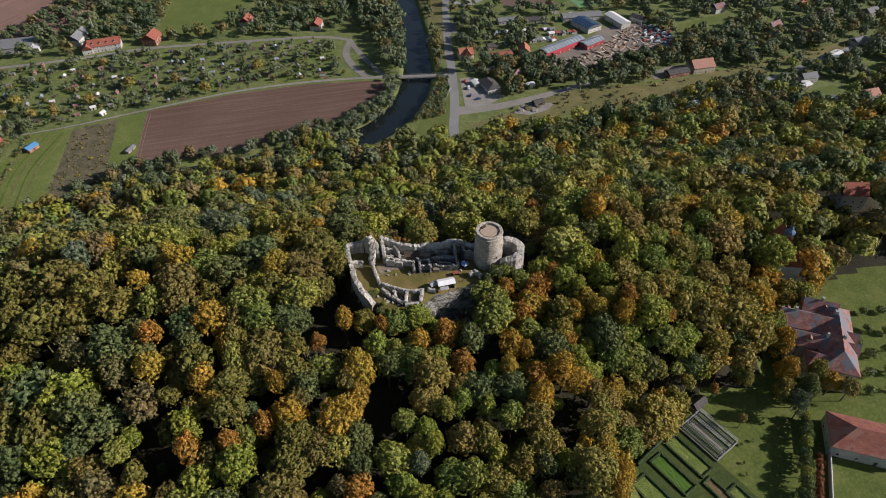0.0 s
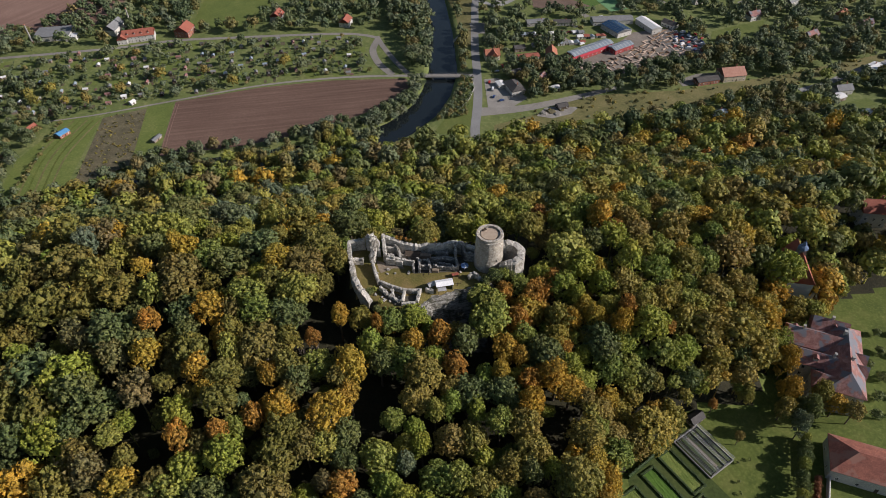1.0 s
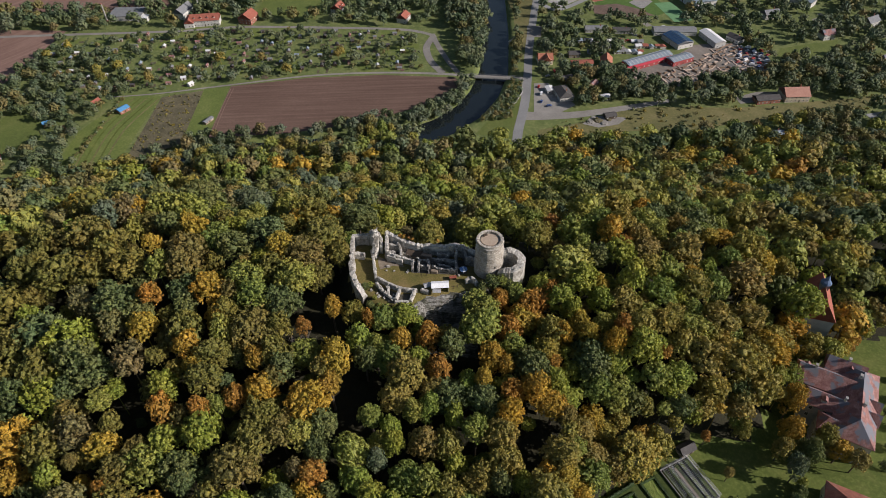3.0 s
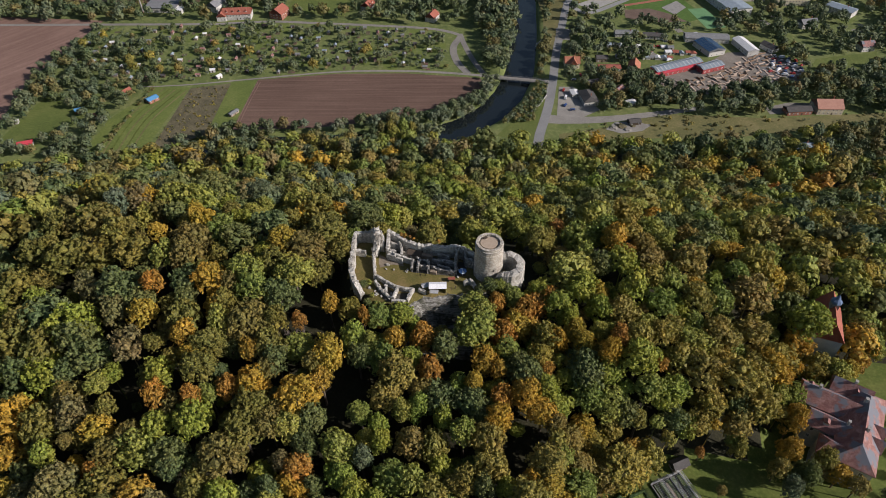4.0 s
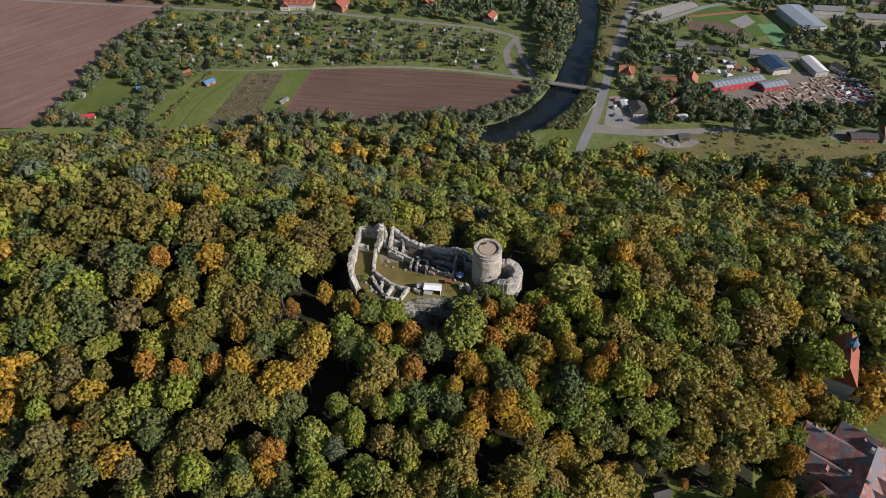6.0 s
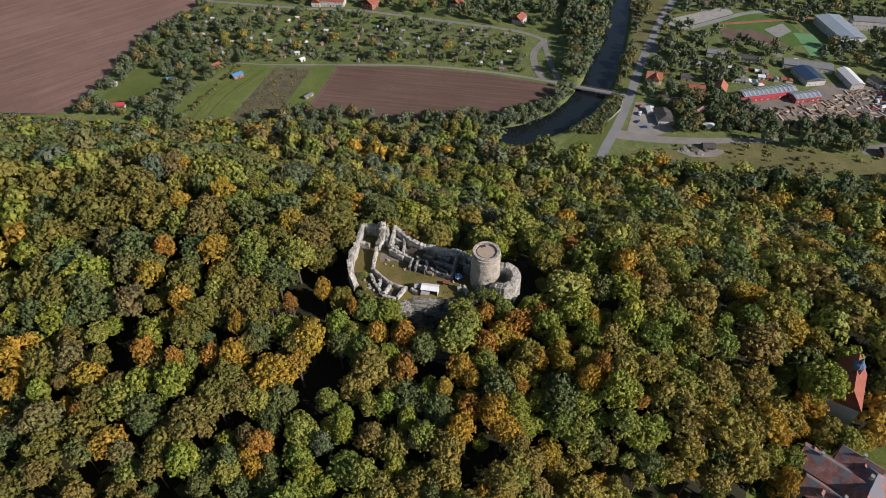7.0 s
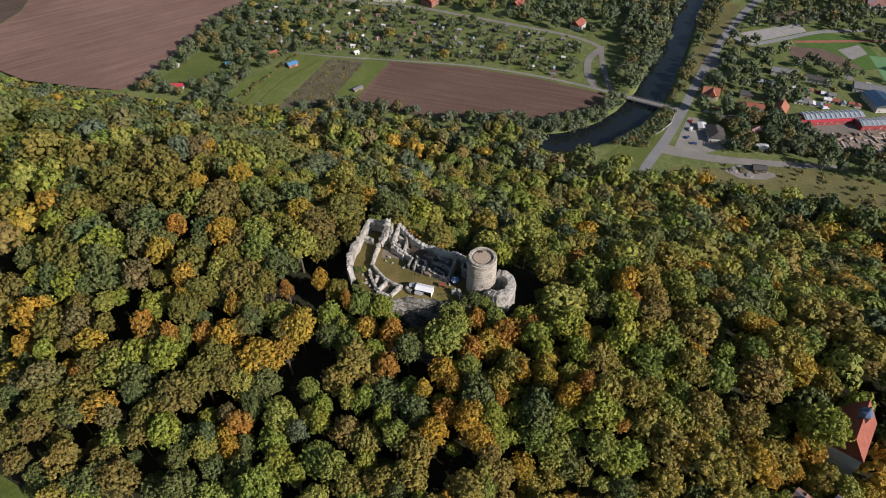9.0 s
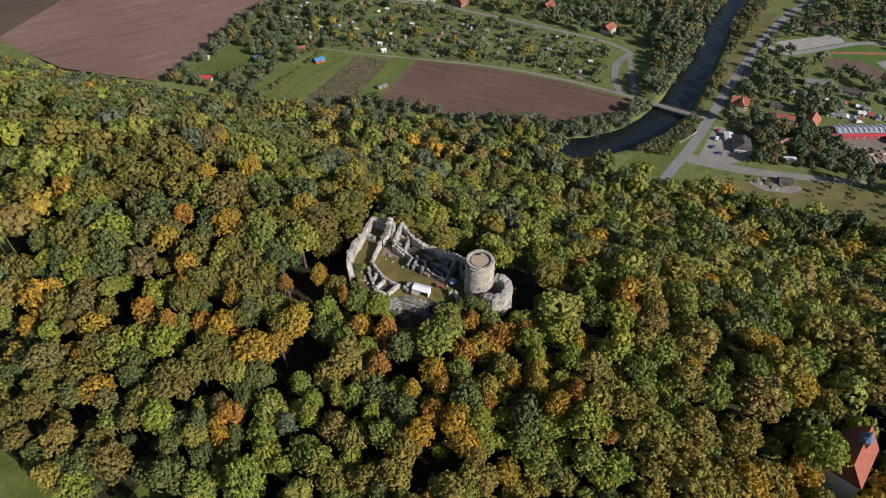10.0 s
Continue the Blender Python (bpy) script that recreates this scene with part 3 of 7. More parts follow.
# Trees that can be told apart, by side of the hill and colour: x, y, crown radius.
STANDING = {
    "west": {
        "hazel": [(-163, 160, 6), (-111, 161, 4.5)],
        "green": [(-150, 156, 5.5), (-143, 160, 6), (-95, 173, 6), (-87, 173, 6.5), (-81, 137, 4.5), (-53, 117, 4), (-67, 153, 5), (-36, 139, 6.5), (-51, 138, 5.5), (-46, 130, 5), (-83, 93, 3), (-48, 95, 2.5), (-62, 77, 5.5), (-23, 92, 4), (-22, 71, 4)],
        "sage": [(-131, 161, 5), (-108, 167, 5.5), (-101, 123, 4.5), (-86, 115, 4), (-78, 105, 5), (-86, 84, 4.5), (-80, 64, 6), (-90, 62, 3.5), (-53, 65, 3), (-23, 82, 2.5)],
        "gold": [(-136, 176, 5), (-105, 170, 3), (-86, 146, 3), (-140, 129, 4), (-75, 156, 4.5), (-62, 131, 4.5), (-57, 123, 3.5), (-77, 115, 4), (-61, 110, 3.5), (-45, 173, 4), (-34, 179, 3.5), (-43, 152, 4), (-22, 131, 3), (-58, 105, 2.5), (-104, 81, 7), (-76, 81, 4), (-100, 71, 3.5), (-59, 66, 4), (-37, 100, 5), (-23, 100, 6), (-17, 113, 5), (-17, 105, 3), (-41, 110, 3), (-20, 77, 2.5), (-16, 75, 3.5)],
        "umber": [(-150, 144, 6.5), (-140, 148, 6), (-128, 148, 5.5), (-120, 148, 4.5), (-112, 152, 6.5), (-102, 143, 6), (-100, 149, 3), (-127, 134, 7), (-115, 133, 6), (-105, 136, 7), (-90, 138, 5), (-75, 146, 6), (-73, 139, 5.5), (-127, 121, 7), (-63, 116, 5), (-117, 108, 5), (-40, 175, 6.5), (-31, 159, 6.5), (-25, 154, 3.5), (-35, 150, 5.5), (-30, 145, 5), (-45, 142, 4.5), (-57, 132, 4), (-54, 125, 4), (-44, 120, 6.5), (-37, 122, 3.5), (-15, 132, 3.5), (-117, 102, 5.5), (-105, 103, 6.5), (-70, 107, 2.5)],
        "umber 2": [(-53, 110, 4.5), (-53, 102, 4.5), (-94, 80, 5.5), (-90, 89, 4), (-77, 87, 3), (-67, 81, 3.5), (-71, 76, 4.5), (-69, 68, 5), (-76, 59, 5), (-43, 70, 3.5), (-38, 79, 6.5), (-42, 65, 3.5), (-84, 76, 2), (-35, 93, 5.5), (-29, 91, 5), (-35, 87, 5), (-20, 109, 3), (-36, 112, 4.5), (-35, 105, 3.5)],
        "dark": [(-144, 135, 4.5), (-70, 130, 5), (-111, 113, 7), (-90, 124, 8), (-23, 178, 6), (-59, 151, 5.5), (-51, 158, 6.5), (-38, 130, 5), (-95, 105, 5), (-110, 94, 4), (-94, 96, 4), (-87, 101, 5), (-52, 77, 4.5), (-65, 62, 4), (-90, 57, 3.5), (-51, 74, 3), (-32, 109, 4), (-18, 94, 4), (-17, 88, 3.5), (-25, 75, 3.5), (-25, 54, 6)],
        "rust": [(-79, 126, 3), (-29, 123, 2), (-63, 92, 3.5), (-52, 93, 2.5), (-43, 98, 3), (-73, 71, 2.5), (-18, 82, 3.5)],
        "bright": [(-97, 110, 6.5), (-127, 111, 3.5), (-101, 95, 6.5), (-80, 97, 3), (-118, 93, 3.5), (-64, 98, 4), (-60, 85, 4), (-50, 87, 5), (-89, 72, 3.5), (-36, 70, 4)],
    },
    "north": {
        "dark": [(-280, 286, 9.5), (-170, 334, 10), (-43, 346, 9), (-101, 214, 6.5), (-108, 277, 9), (-40, 309, 9.5), (8, 369, 10.5), (89, 388, 10), (119, 388, 10.5), (194, 382, 9.5), (103, 212, 6), (216, 332, 9), (228, 334, 8)],
        "olive": [(-270, 302, 10), (-229, 311, 11.5), (-147, 331, 10.5), (-88, 338, 10.5), (-73, 348, 9.5), (-160, 296, 9), (-113, 256, 8.5), (-72, 263, 6.5), (-59, 198, 6), (66, 371, 10.5), (-13, 337, 9.5), (17, 319, 9.5), (42, 337, 9), (57, 323, 8.5), (29, 292, 7.5), (3, 211, 6.5), (75, 245, 7.5), (80, 220, 6), (144, 359, 9), (135, 327, 7.5), (119, 251, 6), (201, 321, 5.5), (141, 216, 6.5), (145, 202, 7.5), (164, 232, 6.5), (149, 197, 4.5), (164, 202, 5)],
        "sage": [(-251, 311, 10), (-26, 249, 7.5), (-64, 304, 9), (-6, 216, 6.5), (-31, 366, 9), (-11, 365, 10), (80, 373, 8), (3, 330, 9), (28, 335, 8.5), (80, 316, 7), (94, 335, 9.5), (20, 218, 6.5), (135, 365, 7), (248, 399, 10), (151, 304, 8), (159, 209, 5.5), (179, 241, 6.5)],
        "bright": [(-219, 326, 8.5), (-29, 329, 6), (-61, 258, 9), (-44, 256, 9), (-17, 191, 5.5), (-16, 282, 7.5), (-3, 280, 8), (10, 262, 7.5), (30, 255, 7), (33, 212, 5)],
        "gold": [(-199, 332, 8.5), (-119, 332, 9.5), (-102, 331, 8), (-61, 359, 8), (106, 333, 5), (87, 201, 3.5), (158, 375, 7), (92, 223, 4), (156, 281, 8), (207, 342, 8), (161, 202, 4), (163, 188, 3.5), (110, 188, 3), (116, 190, 3)],
        "green": [(-185, 311, 9.5), (-85, 268, 9.5), (-11, 192, 5), (19, 352, 8.5), (32, 366, 10.5), (50, 379, 10), (69, 333, 10), (38, 299, 7.5), (42, 222, 5), (51, 275, 9), (60, 290, 8), (69, 285, 8.5), (91, 277, 8.5), (64, 201, 6.5), (116, 353, 10), (171, 370, 10), (207, 381, 10), (227, 380, 10), (108, 272, 9), (140, 305, 8), (114, 220, 6.5), (127, 226, 8.5), (156, 245, 6.5), (158, 186, 6)],
        "alder": [(107, 380, 9.5), (138, 389, 9.5), (158, 406, 10)],
        "rust": [(50, 189, 3), (182, 367, 4), (109, 332, 5), (184, 329, 6), (223, 361, 6.5)],
    },
    "east": {
        "olive": [(5, 166, 5), (9, 133, 4.5), (75, 182, 5.5), (80, 174, 4), (82, 159, 4), (71, 143, 4), (94, 169, 6.5), (96, 155, 5), (117, 164, 6), (4, 111, 6.5), (3, 105, 4), (12, 94, 4), (19, 94, 4.5), (21, 82, 4.5), (12, 108, 3), (49, 131, 4.5), (47, 125, 4), (83, 137, 4), (53, 105, 2.5), (58, 102, 4), (66, 107, 4.5), (71, 112, 4), (34, 98, 4.5), (36, 90, 5), (61, 97, 5), (74, 101, 6), (82, 106, 4), (69, 97, 4), (87, 141, 4), (103, 145, 5.5)],
        "olive 2": [(108, 118, 4), (115, 125, 5.5), (96, 116, 4), (51, 94, 4.5), (47, 80, 6)],
        "rust": [(-10, 129, 2), (74, 169, 2), (43, 142, 4.5), (49, 147, 3), (10, 124, 3.5), (14, 114, 3), (35, 131, 4), (37, 109, 3.5), (49, 121, 2.5), (71, 133, 3), (83, 127, 2)],
        "green": [(-5, 131, 5), (19, 178, 5), (58, 176, 6), (67, 184, 6), (56, 157, 6.5), (27, 135, 4), (160, 181, 4.5), (87, 159, 5.5), (104, 157, 5), (84, 149, 4.5), (-8, 89, 4.5), (9, 84, 4.5), (15, 83, 4), (-1, 116, 4.5), (8, 101, 2.5), (-4, 99, 3), (-6, 120, 3), (26, 129, 5), (37, 125, 3), (62, 116, 5), (68, 116, 5), (80, 120, 4), (27, 97, 4), (55, 96, 3.5), (61, 91, 5), (94, 138, 4.5), (121, 124, 4), (-12, 61, 4.5)],
        "bright": [(2, 132, 4), (72, 163, 4.5), (75, 152, 5), (59, 149, 4.5), (45, 149, 4.5), (51, 143, 4), (65, 143, 4), (55, 139, 3.5), (-6, 82, 4), (2, 97, 2.5), (4, 92, 3), (0, 77, 4), (5, 77, 3), (8, 117, 3), (13, 104, 3.5), (20, 101, 3), (22, 89, 3), (68, 123, 4), (76, 126, 5.5), (85, 119, 4), (41, 86, 3), (88, 123, 4.5), (92, 115, 3.5), (-2, 69, 6)],
        "olive 3": [(44, 174, 5.5), (81, 166, 4), (121, 180, 7), (27, 85, 3), (77, 135, 4.5), (78, 114, 3), (30, 86, 3.5), (114, 148, 6), (96, 129, 5.5), (107, 131, 7), (115, 136, 4.5), (122, 144, 4), (99, 121, 4), (96, 109, 5)],
        "dark": [(65, 162, 4.5), (-12, 78, 3), (17, 122, 3.5), (74, 115, 4), (31, 103, 2.5), (35, 85, 3), (89, 115, 4), (108, 123, 4)],
        "gold": [(64, 149, 3.5), (39, 137, 3), (97, 160, 2.5), (127, 178, 4.5), (2, 123, 3), (40, 134, 3.5), (30, 120, 3.5), (35, 117, 2.5), (28, 112, 3), (52, 130, 2.5), (59, 130, 3.5), (68, 126, 3.5), (45, 110, 4), (49, 107, 4), (61, 109, 3.5), (37, 102, 3.5), (76, 107, 3.5), (85, 105, 2.5), (48, 89, 3), (53, 87, 3), (91, 140, 1.5), (136, 157, 4.5), (125, 138, 2.5), (103, 115, 2.5), (100, 105, 2), (120, 139, 5), (57, 81, 3.5), (54, 76, 3.5)],
        "silver": [(-1, 87, 2.5)],
        "dark 2": [(40, 120, 4.5), (44, 117, 5), (61, 122, 5.5), (28, 106, 4)],
    },
}
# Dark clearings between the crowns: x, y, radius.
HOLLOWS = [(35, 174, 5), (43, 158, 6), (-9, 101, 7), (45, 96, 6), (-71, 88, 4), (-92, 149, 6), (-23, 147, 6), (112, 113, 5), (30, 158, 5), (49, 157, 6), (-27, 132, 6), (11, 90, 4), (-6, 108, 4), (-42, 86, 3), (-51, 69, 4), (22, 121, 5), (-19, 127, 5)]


def wooded(x, y, r):
    if y > np.interp(x, *FOOT) - 1:
        return False
    if knoll_distance(x, y) < r * 0.75 + (3.5 if x > 26 and y < 160 else 2.6 if x < -15 or y > 160 else 0) or 6 < x < 22 and 127.5 + r * 0.8 < y < 148:
        return False
    return not any(in_poly(x, y, c) for c in CLEAR)


rng = random.Random(5)
wood = Scatter()
stood = {(136.3, 158.5), (32, 141)}
wood.put(136.3, 158.5, 6.8, "bright")
wood.put(32, 141, 3.8, "rust")
for side, kinds in STANDING.items():
    for kind, rows in kinds.items():
        for x, y, r in rows:
            if 6 < x < 22 and 130 < y < 148 or any(in_poly(x, y, c) for c in CLEAR):
                continue
            r = min(r * (1.12 if side == "north" else 1.16), 7.6, max(1.6, 1.2 * float(knoll_distance(x, y))))
            wood.put(x, y, r, kind.split()[0])
            stood.add((x, y))


def in_hollow(x, y, r):
    return any(math.hypot(x - a, y - b) < c + 0.8 * r for a, b, c in HOLLOWS)


HILL = [(-50, 25), (-95, 30), (-220, 130), (-640, 250), (-640, 300), (0, 400), (420, 470), (420, 330), (230, 120), (150, 40)]
for lo, hi, pack, tries in ((5.0, 8.0, 0.69, 12000), (3.2, 5.0, 0.67, 20000), (1.6, 2.9, 0.58, 8000)):
    for _ in range(tries):
        x, y = rng.uniform(-640, 420), rng.uniform(25, 460)
        if hi < 3 and (y > 200 or x < -120):
            continue
        r = rng.uniform(lo, hi)
        if lo > 4.5 and y < 185 and -110 < x < 125:
            r *= 0.66
        if not in_poly(x, y, HILL) or not wooded(x, y, r) or in_hollow(x, y, r) or not wood.fits(x, y, r, pack + (0.05 if y > 190 else -0.11 if x > 10 and y < 150 else -0.04)):
            continue
        f = noise.noise((x * 0.018, y * 0.018, 3.1)) + 0.5 * noise.noise((x * 0.06, y * 0.06, 7.7))
        p = rng.random() + 0.3 * f
        kind = "green" if p < 0.38 else "dark" if p < 0.54 else "olive" if p < 0.80 else "bright" if p < 0.94 else "gold" if p < 1.10 else "rust"
        if y > 185 + 12 * math.sin(x * 0.05) and kind in ("gold", "rust", "olive", "bright", "green"):
            if x > 30 + 40 * f:
                kind = rng.choice(("green", "olive", "dark", "olive", "green", "gold" if f > 0 else "alder", "olive" if kind == "rust" else kind))
            else:
                kind = rng.choice(("green", "sage", "dark", "olive", "green", kind, "hazel"))
        if kind == "dark" and x > 15 and y < 170 and rng.random() < 0.8:
            kind = "green"
        elif kind in ("green", "olive") and x < -15 and y < 300 and rng.random() < 0.6:
            kind = rng.choice(("dark", "umber"))
        wood.put(x, y, r, kind)


def tree_height(r, rnd):
    return 3.4 + 2.1 * r + rnd * 7.5 if r > 2.9 else 1.0 + 2.3 * r + rnd * 2.0


def joined_trees(name, rows, variants, mat, label, category, lift=None):
    """Many trees in one mesh. rows: x, y, ground z, crown radius, height, tone."""
    vs, quads_, tris_, tones = [], [], [], []
    base = 0
    gen = np.random.default_rng(len(rows))
    for i, (x, y, z, r, h, tone) in enumerate(rows):
        v, nq, cf = crown_data(variants[i % len(variants)], r)
        a = gen.uniform(0, 6.28)
        ca, sa = math.cos(a), math.sin(a)
        v = v * gen.uniform(0.84, 1.16, (1, 3))
        w = np.stack([v[:, 0] * ca - v[:, 1] * sa + x, v[:, 0] * sa + v[:, 1] * ca + y, v[:, 2] + z + h - r * 1.15], 1)
        q = np.arange(nq * 3).reshape(-1, 3) + base
        t = np.array(cf) + nq * 3 + base
        # a thin three-sided trunk
        tb = base + len(w)
        k = 0.05 * r
        trunk = np.array([(x + k, y, z - 0.5), (x - k, y + k, z - 0.5), (x - k, y - k, z - 0.5), (x, y, z + h - r * 0.8)])
        tt = np.array([(0, 1, 3), (1, 2, 3), (2, 0, 3)]) + tb
        vs += [w, trunk]
        quads_.append(q)
        tris_.append(np.vstack([t, tt]))
        tones += [tone] * (nq + len(cf) + 3)
        base = tb + 4
    V, Q, T = np.vstack(vs), [], []
    loops, starts, totals = [], [], []
    at = 0
    for q, t in zip(quads_, tris_):
        loops += [q.ravel(), t.ravel()]
        starts.append(at + 3 * np.arange(len(q) + len(t)))
        totals.append(np.full(len(q) + len(t), 3))
        at += 3 * len(q) + 3 * len(t)
    L, S, N = np.concatenate(loops), np.concatenate(starts), np.concatenate(totals)
    me = bpy.data.meshes.new(name)
    me.vertices.add(len(V))
    me.vertices.foreach_set("co", V.ravel())
    me.loops.add(len(L))
    me.loops.foreach_set("vertex_index", L.astype(np.int32))
    me.polygons.add(len(S))
    me.polygons.foreach_set("loop_start", S.astype(np.int32))
    me.polygons.foreach_set("loop_total", N.astype(np.int32))
    att = me.attributes.new("tone", "FLOAT", "FACE")
    att.data.foreach_set("value", np.array(tones, np.float32))
    me.update(calc_edges=True)
    me.validate()
    me.materials.append(mat)
    return tagged(new(name, me), label, category, kind="stuff")


TREE_LABEL = {
    "green": "broadleaf tree with a full green crown on the hillside",
    "dark": "broadleaf tree with a dark green crown on the hillside",
    "bright": "broadleaf tree with a fresh bright green crown",
    "olive": "broadleaf tree turning olive and brownish in autumn",
    "gold": "broadleaf tree with golden yellow autumn leaves",
    "rust": "broadleaf tree with orange rust coloured autumn leaves",
    "silver": "small conifer with silvery blue green needles",
    "hazel": "broadleaf tree with a dull grey green crown",
    "umber": "broadleaf tree with brownish olive autumn leaves",
    "sage": "broadleaf tree with a dull yellowish green crown",
    "alder": "broadleaf tree with a dark blue green crown",
}
near, far_rows, mid_rows = [], {}, {}
for x, y, r, kind in wood.items:
    z = ground_z(x, y)
    h = tree_height(r, rng.random())
    if (x, y) in stood:
        h = 15.0 + 0.85 * r + (rng.random() - 0.5) * 2.0 - 3.0 * float(smooth(20, 60, x)) * (y < 125)
    elif y < 185 and -110 < x < 15:
        h *= 0.88
    if math.hypot(x - 188, y - 191) < 11:
        h = max(4.0, min(h, -26.5 - z))
    if (x, y) == (136.3, 158.5):
        h = 32.5
    if knoll_distance(x, y) < 15:
        h = min(h, (-4.0 if y < 150 else 1.0) + 0.35 * float(knoll_distance(x, y)) - z)
    k = math.hypot(x - 10, y - 118)
    tone = rng.random()
    if k < 240:
        near.append((k, x, y, z, r, h, kind, tone))
    else:
        far_rows.setdefault(kind, []).append((x, y, z, r, h, tone))
# young trees that close the gaps on the slope above the walled garden
for _ in range(1700):
    x, y, r = rng.uniform(18, 130), rng.uniform(80, 150), rng.uniform(2.2, 3.6)
    if wooded(x, y, r) and not in_hollow(x, y, r) and wood.fits(x, y, r, 0.62):
        wood.put(x, y, r)
        z = ground_z(x, y)
        h = tree_height(r + 0.8, rng.random() * 0.7)
        if knoll_distance(x, y) < 15:
            h = min(h, -4.0 + 0.35 * float(knoll_distance(x, y)) - z)
        far_rows.setdefault(rng.choice(("olive", "green", "bright", "olive", "gold")), []).append((x, y, z, r, h, rng.random()))
near.sort()
proto = {}
for n, (k, x, y, z, r, h, kind, tone) in enumerate(near):
    if n >= 290:
        (mid_rows if k < 142 else far_rows).setdefault(kind, []).append((x, y, z, r, h, tone))
        continue
    step = 3.2 if r < 3.7 else 4.4 if r < 4.9 else 5.6
    key = (n % 8, step)
    m = pose(x, y, z - 0.2, 0, 0, 137.5 * n) @ Matrix.Diagonal((r / step * rng.uniform(0.82, 1.18), r / step * rng.uniform(0.82, 1.18), h / tree_height(step, 0.5), 1))
    if key not in proto:
        th = tree_height(step, 0.5)
        root = new("tree")
        trunk = new("trunk", trunk_mesh("trunk", th, n))
        me = crown_mesh("crown", FINE[n % 8], step)
        me.transform(Matrix.Translation((0, 0, th - step * 1.15)))
        me.materials.append(LEAF["green"])
        crown = new("crown", me)
        trunk.parent = crown.parent = root
        proto[key] = root
        root.matrix_basis = m
        tree = root
    else:
        tree = copy_thing(proto[key], pose(0, 0, 0))
        tree.matrix_basis = m
    crown = [c for c in tree.children if c.name.startswith("crown")][0]
    crown.material_slots[0].link = "OBJECT"
    crown.material_slots[0].material = LEAF[kind]
    tagged(tree, TREE_LABEL[kind], "tree", group="trees on the castle hill")
for kind, rows in mid_rows.items():
    joined_trees("woodland", rows, MID, LEAF[kind], "hillside wood of trees with " + kind + " autumn crowns", "woodland")
for kind, rows in far_rows.items():
    halves = [], []
    for q in rows:
        halves[math.hypot(q[0] - 10, q[1] - 118) > 230].append(q)
    for half, variants in zip(halves, (COARSE, FAR)):
        if half:
            joined_trees("woodland", half, variants, LEAF[kind], "distant wood of trees with " + kind + " autumn crowns", "woodland")


# ---- shared builders ----
def add_box(bm, size, m=None, taper=1.0):
    """A box standing on z = 0 of its own pose."""
    sx, sy, sz = size
    m = m or Matrix()
    vs = [bm.verts.new(m @ Vector((x * sx / 2 * k, y * sy / 2 * k, z * sz))) for z, k in ((0, 1.0), (1, taper)) for x, y in ((-1, -1), (1, -1), (1, 1), (-1, 1))]
    for f in ((3, 2, 1, 0), (4, 5, 6, 7), (0, 1, 5, 4), (1, 2, 6, 5), (2, 3, 7, 6), (3, 0, 4, 7)):
        bm.faces.new([vs[i] for i in f])
    return vs


def box_bm(size, m=None, taper=1.0):
    bm = bmesh.new()
    add_box(bm, size, m, taper)
    return bm


def bevelled_box(size, m=None, bevel=0.04):
    bm = box_bm(size, m)
    bmesh.ops.bevel(bm, geom=bm.edges[:], offset=bevel, segments=1, affect="EDGES")
    return bm


def tube(bm, a, b, ra, rb=None, sides=8):
    a, b = Vector(a), Vector(b)
    rb = ra if rb is None else rb
    q = (b - a).to_track_quat("Z", "Y").to_matrix()
    rings = [[bm.verts.new(p + q @ Vector((r * math.cos(6.28318 * i / sides), r * math.sin(6.28318 * i / sides), 0))) for i in range(sides)] for p, r in ((a, ra), (b, rb))]
    for i in range(sides):
        bm.faces.new((rings[0][i], rings[0][(i + 1) % sides], rings[1][(i + 1) % sides], rings[1][i]))
    bm.faces.new(rings[0][::-1])
    bm.faces.new(rings[1])


DARK = two_scale("dark_opening", (0.012, 0.012, 0.012), (0.02, 0.02, 0.02), (0.03, 0.03, 0.03), 1, 8)
DARK_WOOD = two_scale("dark_wood", (0.04, 0.03, 0.022), (0.07, 0.052, 0.038), (0.10, 0.08, 0.06), 1, 9)
WOOD = two_scale("weathered_wood", (0.16, 0.12, 0.09), (0.25, 0.20, 0.15), (0.34, 0.28, 0.22), 0.8, 8)
CANVAS = two_scale("white_canvas", (0.72, 0.72, 0.74), (0.80, 0.80, 0.82), (0.86, 0.86, 0.86), 0.5, 4, bump=0.1, dist=0.02)
GREY_CANVAS = two_scale("grey_canvas", (0.24, 0.24, 0.25), (0.32, 0.32, 0.33), (0.40, 0.40, 0.40), 0.5, 4, bump=0.1, dist=0.02)
BLUE = two_scale("blue_paint", (0.10, 0.19, 0.42), (0.16, 0.27, 0.52), (0.24, 0.36, 0.60), 0.8, 6, bump=0.1)
STEEL = shader("steel", 0.35, 0.9)[0]


# ---- the castle ruin ----
COURT = -5.0


